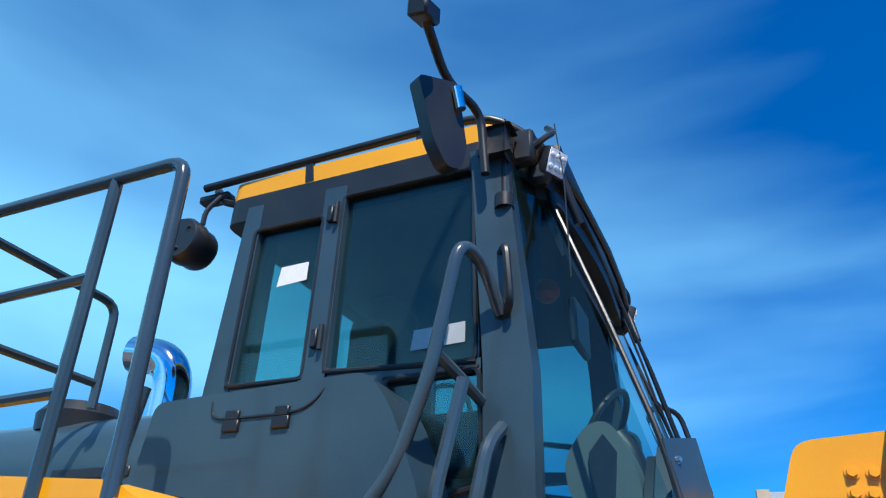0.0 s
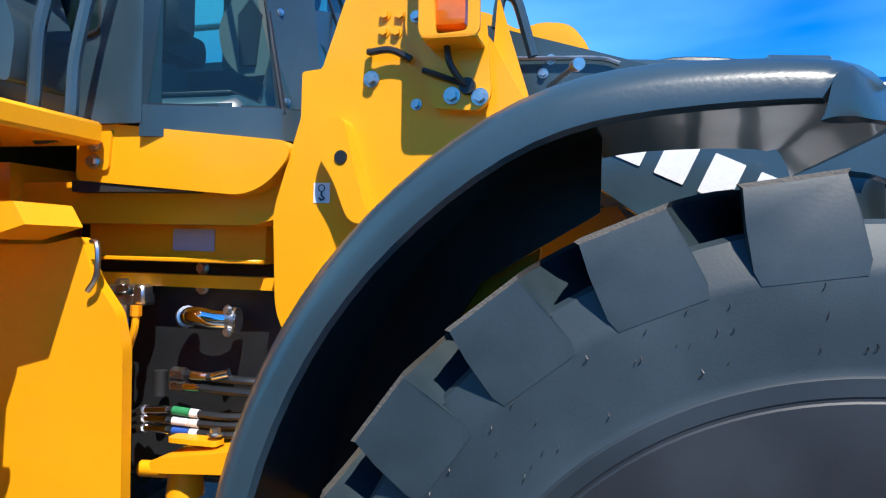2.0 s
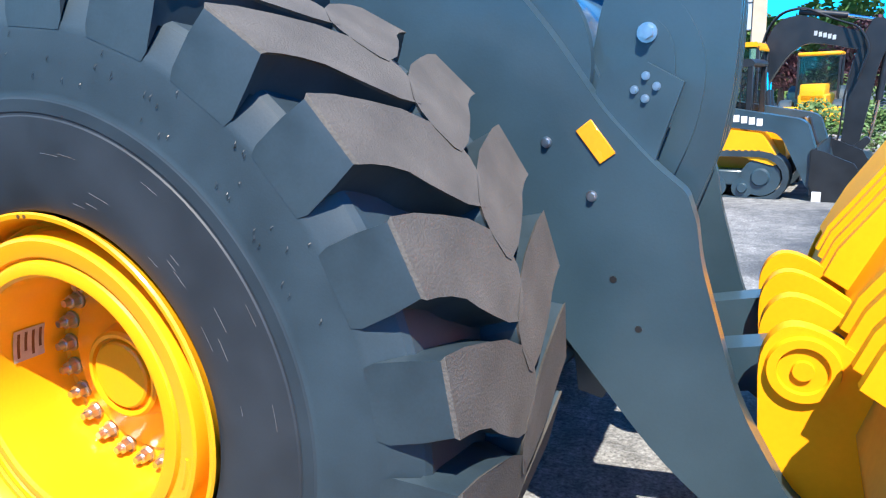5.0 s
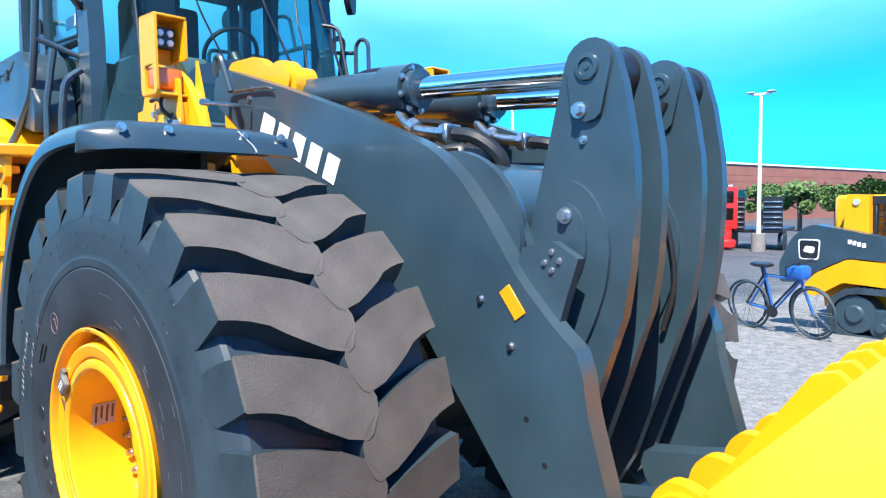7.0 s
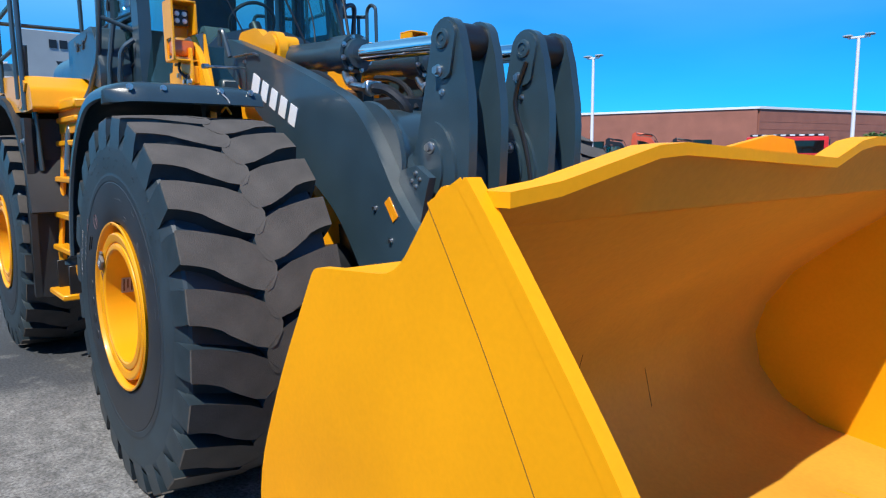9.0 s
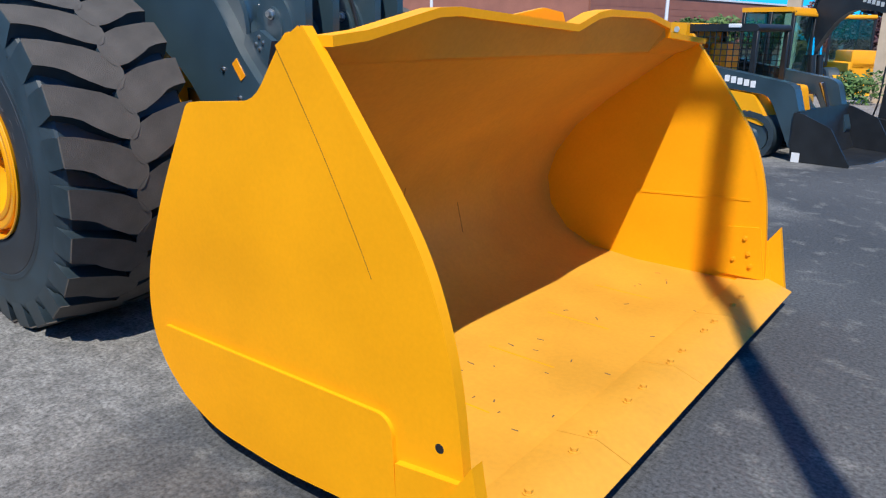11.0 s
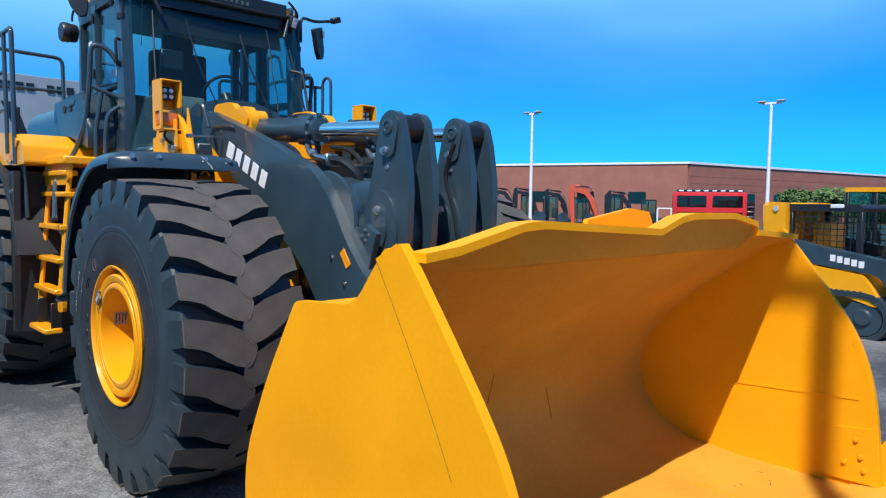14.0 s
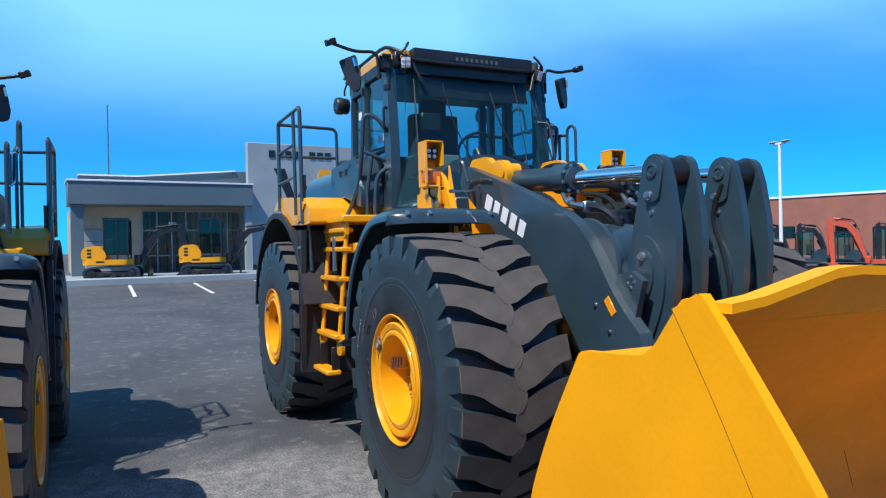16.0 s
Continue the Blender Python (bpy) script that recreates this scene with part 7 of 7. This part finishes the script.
def backhoe(m):
    bh = root("backhoe_tractor", "yellow wheeled backhoe parked beyond the sign", "backhoe", m=m)
    part("hood", box(B(), (0.4, -0.45, 0.9), (2.0, 0.45, 1.6), 0.08, 2), YELLOW, bh)
    c = part("cab_roof", box(B(), (-1.0, -0.8, 2.7), (0.6, 0.8, 2.85), 0.05), YELLOW, bh)
    g = part("cab_glass", box(B(), (-0.9, -0.75, 1.3), (0.5, 0.75, 2.7), 0.0), GLASS, c)
    for x in (-0.95, 0.5):
        for y in (-0.75, 0.75):
            part("post", box(B(), (x - 0.04, y - 0.04, 1.0), (x + 0.04, y + 0.04, 2.75), 0.01), BLACK, c)
    part("chassis", box(B(), (-1.3, -0.5, 0.6), (2.0, 0.5, 1.2), 0.05), YELLOW, bh)
    for x, r in ((-0.7, 0.75), (1.6, 0.5)):
        for y in (-0.95, 0.95):
            w = part("tyre", lathe(B(), [(r * 0.5, -0.22), (r * 0.9, -0.24), (r, -0.18), (r, 0.18), (r * 0.9, 0.24), (r * 0.5, 0.22)], (x, y, r), "y", 20), RUBBER, bh)
            part("rim", lathe(B(), [(0, -0.1), (r * 0.3, -0.12), (r * 0.52, -0.2), (r * 0.52, 0.2), (r * 0.3, 0.12), (0, 0.1)], (x, y, r), "y", 20), YELLOW, w)
    part("front_bucket", prism(B(), [(2.3, 0.1), (3.0, 0.1), (2.5, 0.2), (2.4, 0.7), (2.3, 0.75)], -1.1, 1.1, "y", 0.02), YELLOW, bh)
    return bh


backhoe(place(-0.9, 28.5, -60))
backhoe(place(3.6, 31.0, -100))


# ---- showroom building ----
def showroom():
    z0 = ground_height(-33, 0)
    sh = root("showroom", "grey flat-roofed showroom with glazed front", "building", m=pose(-33.0, 0, z0, 0, 0, 4) @ Matrix.Diagonal((1, 1, 1.07, 1)))
    part("wall", box(B(), (-9.0, -4.6, 0), (-1.4, 12.0, 3.3), 0.02), BEIGE, sh, "beige wall behind the canopy")
    part("parapet", prism(B(), [(-4.6, 3.3), (3.4, 3.3), (12.0, 3.3), (12.0, 5.6), (3.4, 5.15), (-1.6, 4.75), (-4.3, 4.75)], -2.6, -2.3, "x", 0.02), CLAD, sh, "grey metal parapet")
    part("parapet_cap", prism(B(), [(-4.3, 4.75), (-1.6, 4.75), (3.4, 5.15), (3.4, 5.22), (-1.6, 4.82), (-4.3, 4.82)], -2.7, -2.2, "x", 0.0), WHITE, sh)
    part("canopy", box(B(), (-1.9, -4.85, 3.25), (0.6, 3.6, 4.25), 0.02), CLAD, sh, "deep grey canopy fascia")
    part("canopy_cap", box(B(), (-1.95, -4.9, 4.25), (0.65, 3.65, 4.33), 0.01), WHITE, sh)
    part("column", box(B(), (-0.1, -4.75, 0), (0.4, -4.2, 3.25), 0.02), CLAD, sh)
    part("column", box(B(), (0.0, 3.25, 0), (0.35, 3.6, 3.25), 0.02), PALE, sh)
    for k in range(4):
        part("stone_panel", box(B(), (-1.38, -4.1 + 0.0 * k, 0.02 + 0.55 * k), (-1.32, -2.9, 0.54 + 0.55 * k), 0.01), PALE, sh)
    front = part("window_wall", box(B(), (-1.42, -1.5, 0.05), (-1.40, 3.4, 3.1), 0.0), DARK_GLASS, sh, "dark shop windows")
    for k in range(8):
        y = -1.5 + 0.7 * k
        part("mullion", box(B(), (-1.40, y - 0.03, 0.05), (-1.32, y + 0.03, 3.1), 0.004), PALE, front)
    for z in (0.08, 0.95, 2.15, 3.08):
        part("transom", box(B(), (-1.40, -1.5, z - 0.03), (-1.33, 3.4, z + 0.03), 0.004), PALE, front)
    for k in range(3):
        part("plain_bar", box(B(), (-1.32, -0.25 + 0.13 * k, 2.35), (-1.31, -0.16 + 0.13 * k, 2.55), 0), WHITE, front)
    part("kerb_walk", box(B(), (-1.6, -6.0, -0.4), (4.9, 12.0, 0.14), 0.03), PALE, sh, "pale concrete walk before the windows")
    panel = part("sign_wall", box(B(), (-0.8, 3.6, 0.4), (-0.4, 9.6, 6.45), 0.02), PALE, sh, "tall pale grey sign wall")
    for k in range(8):
        if k != 4:
            part("dark_bar", box(B(), (-0.39, 4.75 + 0.45 * k, 5.75), (-0.36, 5.08 + 0.45 * k, 6.1), 0), BLACK, panel)
    part("dark_shape", prism(B(), [(5.0, 5.2), (5.6, 5.2), (6.2, 3.6), (6.7, 4.6), (7.2, 3.4), (6.6, 2.9), (6.1, 2.9)], -0.40, -0.37, "x", 0.0), BLACK, panel)
    part("yellow_shape", prism(B(), [(7.6, 5.2), (8.4, 5.2), (7.6, 3.6), (7.2, 4.3)], -0.40, -0.37, "x", 0.0), YELLOW, panel)
    part("mast", rod(B(), (-14, -2.0, 3), (-14, -2.0, 10.2), 0.04, 6), CLAD, sh)


showroom()

# parking lines
for y in (-7.4, -4.93, -2.44, 0.05, 2.55):
    bm = box(B(), (-2.85, -0.06, 0.0), (2.85, 0.06, 0.006), 0)
    ob = new("parking_line", to_mesh("parking_line", bm, WHITE))
    ob.matrix_basis = pose(-24.1, y, ground_height(-24.1, y) + 0.012, 0, math.degrees(math.atan(0.0243)), 0)
    tagged(ob, "faded white painted parking line", "marking", kind="structure")


# ---- brick building ----
def brick_building():
    bb = root("brick_building", "long low red brick commercial building", "building", m=pose(-29.7, 63.5, 0))
    top, base = 5.9, -1.0
    a = math.atan2(56.9 - 63.5, -48.3 + 29.7)
    for name, yaw, length in (("front_wall", math.degrees(a), 70), ("side_wall", 80, 60)):
        w = part(name, box(B(), (0, -0.2, base), (length, 0.2, top), 0.0), BRICK, bb, "red brick wall")
        w.matrix_basis = pose(0, 0, 0, 0, 0, yaw)
        c = part("coping", box(B(), (-0.2, -0.3, top), (length, 0.3, top + 0.22), 0.01), WHITE, bb)
        c.matrix_basis = pose(0, 0, 0, 0, 0, yaw)
        for k in range(12):
            x = 4 + 5.4 * k
            if x < length - 2:
                for s in (-1, 1):
                    g = part("pane", box(B(), (x, s * 0.2 - 0.02, 1.9), (x + 1.8, s * 0.2 + 0.02, 3.1), 0), DARK_GLASS, w)
        for k in range(6):
            part("brick_band", box(B(), (0, -0.215, 1.2 + 0.7 * k), (length, -0.2, 1.23 + 0.7 * k), 0), BRICK, w)
    part("roof", prism(B(), [(0, 0), (70 * math.cos(a), 70 * math.sin(a)), (70 * math.cos(a) + 10, 60), (10, 60)], top - 0.6, top - 0.4, "z", 0), CLAD, bb)
    part("roof_unit", box(B(), (-4.0, 4, top - 0.4), (-1.4, 7, top + 0.5), 0.05), CLAD, bb)


brick_building()


# ---- pylon sign ----
def pylon_sign():
    sg = root("pylon_sign", "tall beige pylon sign with grey panels", "sign", m=place(-0.04, 22.0, 6) @ Matrix.Diagonal((0.86, 0.7, 0.655, 1)))
    H = 10.2
    for s, x in ((-1, -1.55), (1, 1.55)):
        part("leg", prism(B(), [(x - 0.27, 0), (x + 0.23, 0), (x + 0.21 - s * 0.1, H), (x - 0.21 - s * 0.1, H)], -0.3, 0.3, "y", 0.02), BEIGE, sg, "beige tapered leg")
    pn = part("sign_panel", box(B(), (-1.25, -0.2, 4.95), (1.25, 0.2, H - 0.1), 0.02), PALE_SIGN, sg, "pale grey sign panel")
    shield = rounded([(-0.85, 7.1), (0.85, 7.1), (1.0, 8.7), (0.9, 9.8), (-0.9, 9.8), (-1.0, 8.7)], 0.3)
    part("badge_rim", prism(B(), shield, -0.23, -0.2, "y", 0), YELLOW, pn)
    part("badge", prism(B(), [(x * 0.955, 8.45 + (z - 8.45) * 0.955) for x, z in shield], -0.25, -0.23, "y", 0), GREEN_SIGN, pn, "dark green badge")
    part("badge_shape", prism(B(), rounded([(-0.6, 8.1), (0.0, 7.8), (0.65, 7.7), (0.3, 8.6), (-0.2, 9.1), (-0.35, 8.5)], 0.12), -0.27, -0.25, "y", 0), YELLOW, pn)
    for k in range(9):
        if k != 4:
            part("dark_bar", box(B(), (-1.0 + 0.225 * k, -0.22, 6.5), (-0.83 + 0.225 * k, -0.2, 6.75), 0), BLACK, pn)
    part("divider", box(B(), (-1.25, -0.22, 6.15), (1.25, -0.2, 6.2), 0), BLACK, pn)
    for r in range(2):
        for k in range(8):
            if k != 4 + r:
                part("dark_bar", box(B(), (-0.7 + 0.18 * k, -0.22, 5.75 - 0.5 * r), (-0.57 + 0.18 * k, -0.2, 5.98 - 0.5 * r), 0), BLACK, pn)


GREEN_SIGN = material("sign_green", (0.008, 0.035, 0.03), 0.5)
pylon_sign()


# ---- kerb and planting bed ----
def kerb():
    line = [(5.2, -8.0), (4.70, -2.5), (4.47, 0.0), (4.10, 5.0), (3.84, 9.5), (3.60, 13.3), (3.5, 15.0)]
    for (x0, y0), (x1, y1) in zip(line, line[1:]):
        n = max(1, round(math.hypot(x1 - x0, y1 - y0) / 1.6))
        for k in range(n):
            a, b = k / n, (k + 1) / n
            p, q = Vector((x0 + (x1 - x0) * a, y0 + (y1 - y0) * a)), Vector((x0 + (x1 - x0) * b, y0 + (y1 - y0) * b))
            d = (q - p).normalized()
            nrm = Vector((-d.y, d.x)) * -1
            z0, z1 = ground_height(*p), ground_height(*q)
            bm = B()
            vs = []
            for c, z in ((p + d * 0.008, z0), (q - d * 0.008, z1)):
                for o, h in ((-0.02, -0.05), (0.0, 0.13), (0.03, 0.16), (0.34, 0.16), (0.34, -0.05)):
                    vs.append(bm.verts.new((c.x + nrm.x * o, c.y + nrm.y * o, z + h)))
            for i in range(5):
                j = (i + 1) % 5
                bm.faces.new((vs[i], vs[j], vs[5 + j], vs[5 + i]))
            bm.faces.new(vs[:5])
            bm.faces.new(vs[5:])
            ob = new("kerb", to_mesh("kerb", bm, CONCRETE))
            tagged(ob, "pale weathered concrete kerb stone", "kerb", kind="structure")
    # end kerb turning across the yard
    bm = box(B(), (0, 0, -0.05), (7.0, 0.34, 0.16), 0.02)
    ob = new("kerb", to_mesh("kerb", bm, CONCRETE))
    ob.matrix_basis = place(-1.2, 16.1, -9)
    tagged(ob, "pale concrete kerb at the yard's end", "kerb", kind="structure")
    bm = B()
    rows = []
    for (x, y) in line:
        rows.append([bm.verts.new((x + 0.33 + w, y, ground_height(x, y) + 0.13)) for w in (0, 0.6, 1.5, 4, 9)])
    for a, b in zip(rows, rows[1:]):
        for i in range(4):
            bm.faces.new((a[i], a[i + 1], b[i + 1], b[i]))
    ob = new("planting_bed", to_mesh("planting_bed", bm, MULCH))
    tagged(ob, "brown mulch planting bed behind the kerb", "bed", kind="structure")


kerb()
# pale concrete walk beyond the yard's end
bm = B()
ys = [16.6, 20, 24, 28, 32, 40]
rows = [[bm.verts.new((x, y, ground_height(x, y) + 0.05)) for x in (-1.4, 0, 1.5, 4, 8, 14)] for y in ys]
for a, b in zip(rows, rows[1:]):
    for i in range(5):
        bm.faces.new((a[i], a[i + 1], b[i + 1], b[i]))
tagged(new("pavement", to_mesh("pavement", bm, CONCRETE)), "pale concrete apron beyond the kerb", "pavement", kind="structure")


# ---- plants ----
def leaf_cloud(bm, rng, blobs, n, size):
    for k in range(n):
        c, r = blobs[k % len(blobs)]
        d = Vector((rng.gauss(0, 1), rng.gauss(0, 1), rng.gauss(0, 1))).normalized()
        p = Vector(c) + d * r * rng.uniform(0.55, 1.05)
        u = Vector((rng.gauss(0, 1), rng.gauss(0, 1), rng.gauss(0, 0.6))).normalized()
        v = u.orthogonal().normalized()
        s = size * rng.uniform(0.6, 1.4)
        bm.faces.new([bm.verts.new(q) for q in (p - u * s, p + v * s * 0.5, p + u * s, p - v * s * 0.5)])


def tree(label, leaf, m, height=7.0, seed=1, group="yard trees"):
    rng = random.Random(seed)
    t = root("tree", label, "tree", group, m)
    bm = tube(B(), [(0, 0, 0), (0.05, 0.02, height * 0.25), (0.0, 0.05, height * 0.5)], 0.16, 8)
    blobs = []
    for k in range(9):
        a = k * 2.4
        p = (math.cos(a) * height * rng.uniform(0.12, 0.28), math.sin(a) * height * rng.uniform(0.12, 0.28), height * rng.uniform(0.42, 0.88))
        tube(bm, [(0, 0, height * rng.uniform(0.25, 0.45)), (p[0] * 0.5, p[1] * 0.5, p[2] * 0.8), p], 0.05, 5)
        blobs.append((p, height * rng.uniform(0.12, 0.2)))
    part("trunk", bm, BARK, t)
    bm = B()
    leaf_cloud(bm, rng, blobs, 2600, 0.13)
    part("crown", bm, leaf, t)
    return t


first = {}
for k, (x, y, h, leaf, lab) in enumerate(((-16.5, 58.0, 3.7, GREEN_LEAF, "green leafy tree behind the yard"), (-14.2, 56.0, 4.0, GREEN_LEAF, "green leafy tree behind the yard"), (-12.0, 57.5, 3.8, GREEN_LEAF, "green leafy tree behind the yard"), (-9.5, 56.5, 4.2, GREEN_LEAF, "green leafy tree behind the yard"), (-6.5, 57.5, 4.3, GREEN_LEAF, "green leafy tree behind the yard"), (-19.0, 62.0, 4.0, GREEN_LEAF, "green leafy tree behind the yard"),
                                             (-3.8, 38.0, 4.3, PURPLE_LEAF, "purple-leaved tree by the road"), (-0.9, 36.8, 4.6, PURPLE_LEAF, "purple-leaved tree by the road"), (2.4, 37.5, 4.5, PURPLE_LEAF, "purple-leaved tree by the road"), (5.5, 36.5, 4.6, PURPLE_LEAF, "purple-leaved tree by the road"), (8.6, 38.0, 4.8, PURPLE_LEAF, "purple-leaved tree by the road"), (11.6, 37.0, 4.5, PURPLE_LEAF, "purple-leaved tree by the road"), (12.0, 54.0, 7.2, GREEN_LEAF, "green leafy tree behind the yard"), (0.5, 55.0, 7.0, GREEN_LEAF, "green leafy tree behind the yard"), (6.0, 54.0, 7.5, GREEN_LEAF, "green leafy tree behind the yard"))):
    key = leaf.name
    m = place(x, y, 70 * k)
    if key not in first:
        first[key] = (tree(lab, leaf, m, h, k + 3), h)
    else:
        src, h0 = first[key]
        c = copy_thing(src, m)
        c.scale = (h / h0,) * 3
rng = random.Random(9)
for k in range(9):
    x, y = (5.05, 1.35) if k == 0 else (4.75 + rng.uniform(-0.1, 0.3) - 0.085 * (1.6 * k), 1.35 + 1.6 * k)
    sb = root("shrub", "low green leafy shrub in the mulch bed", "shrub", "shrubs along the kerb", pose(x, y, ground_height(x, y) + 0.12))
    r = random.Random(k)
    bm = B()
    for j in range(8):
        tube(bm, [(0, 0, 0), (r.uniform(-0.15, 0.15), r.uniform(-0.15, 0.15), 0.2), (r.uniform(-0.35, 0.3), r.uniform(-0.35, 0.35), r.uniform(0.3, 0.6))], 0.006, 4)
    part("stems", bm, BARK, sb)
    bm = B()
    leaf_cloud(bm, r, [((r.uniform(-0.22, 0.22), r.uniform(-0.25, 0.25), r.uniform(0.2, 0.5)), r.uniform(0.12, 0.2)) for j in range(7)], 420, 0.045)
    part("leaves", bm, GREEN_LEAF, sb)
for k, (x, y) in enumerate(((0.7, 21.0), (2.9, 20.0), (3.7, 20.2), (4.5, 20.0), (5.3, 20.2))):
    sb = root("hedge_shrub", "rounded green shrub beyond the yard's end", "shrub", "shrubs beyond the kerb", place(x, y, 0, 0.05))
    r = random.Random(50 + k)
    bm = B()
    leaf_cloud(bm, r, [((r.uniform(-0.5, 0.5), r.uniform(-0.4, 0.4), r.uniform(0.3, 0.8)), r.uniform(0.25, 0.4)) for j in range(8)], 900, 0.07)
    part("leaves", bm, GREEN_LEAF, sb)

# far woods along the road
rng = random.Random(77)
bm = B()
blobs = []
for k in range(46):
    x = -4 + 1.6 * k + rng.uniform(-0.8, 0.8)
    for j in range(3):
        y = 64 + rng.uniform(-4, 4)
        blobs.append(((x + rng.uniform(-1, 1), y, ground_height(x, y) + rng.uniform(0.6, 2.6)), rng.uniform(0.9, 1.6)))
leaf_cloud(bm, rng, blobs, 14000, 0.34)
tagged(new("far_woods", to_mesh("far_woods", bm, GREEN_LEAF)), "distant belt of green trees beyond the road", "woods", kind="stuff")
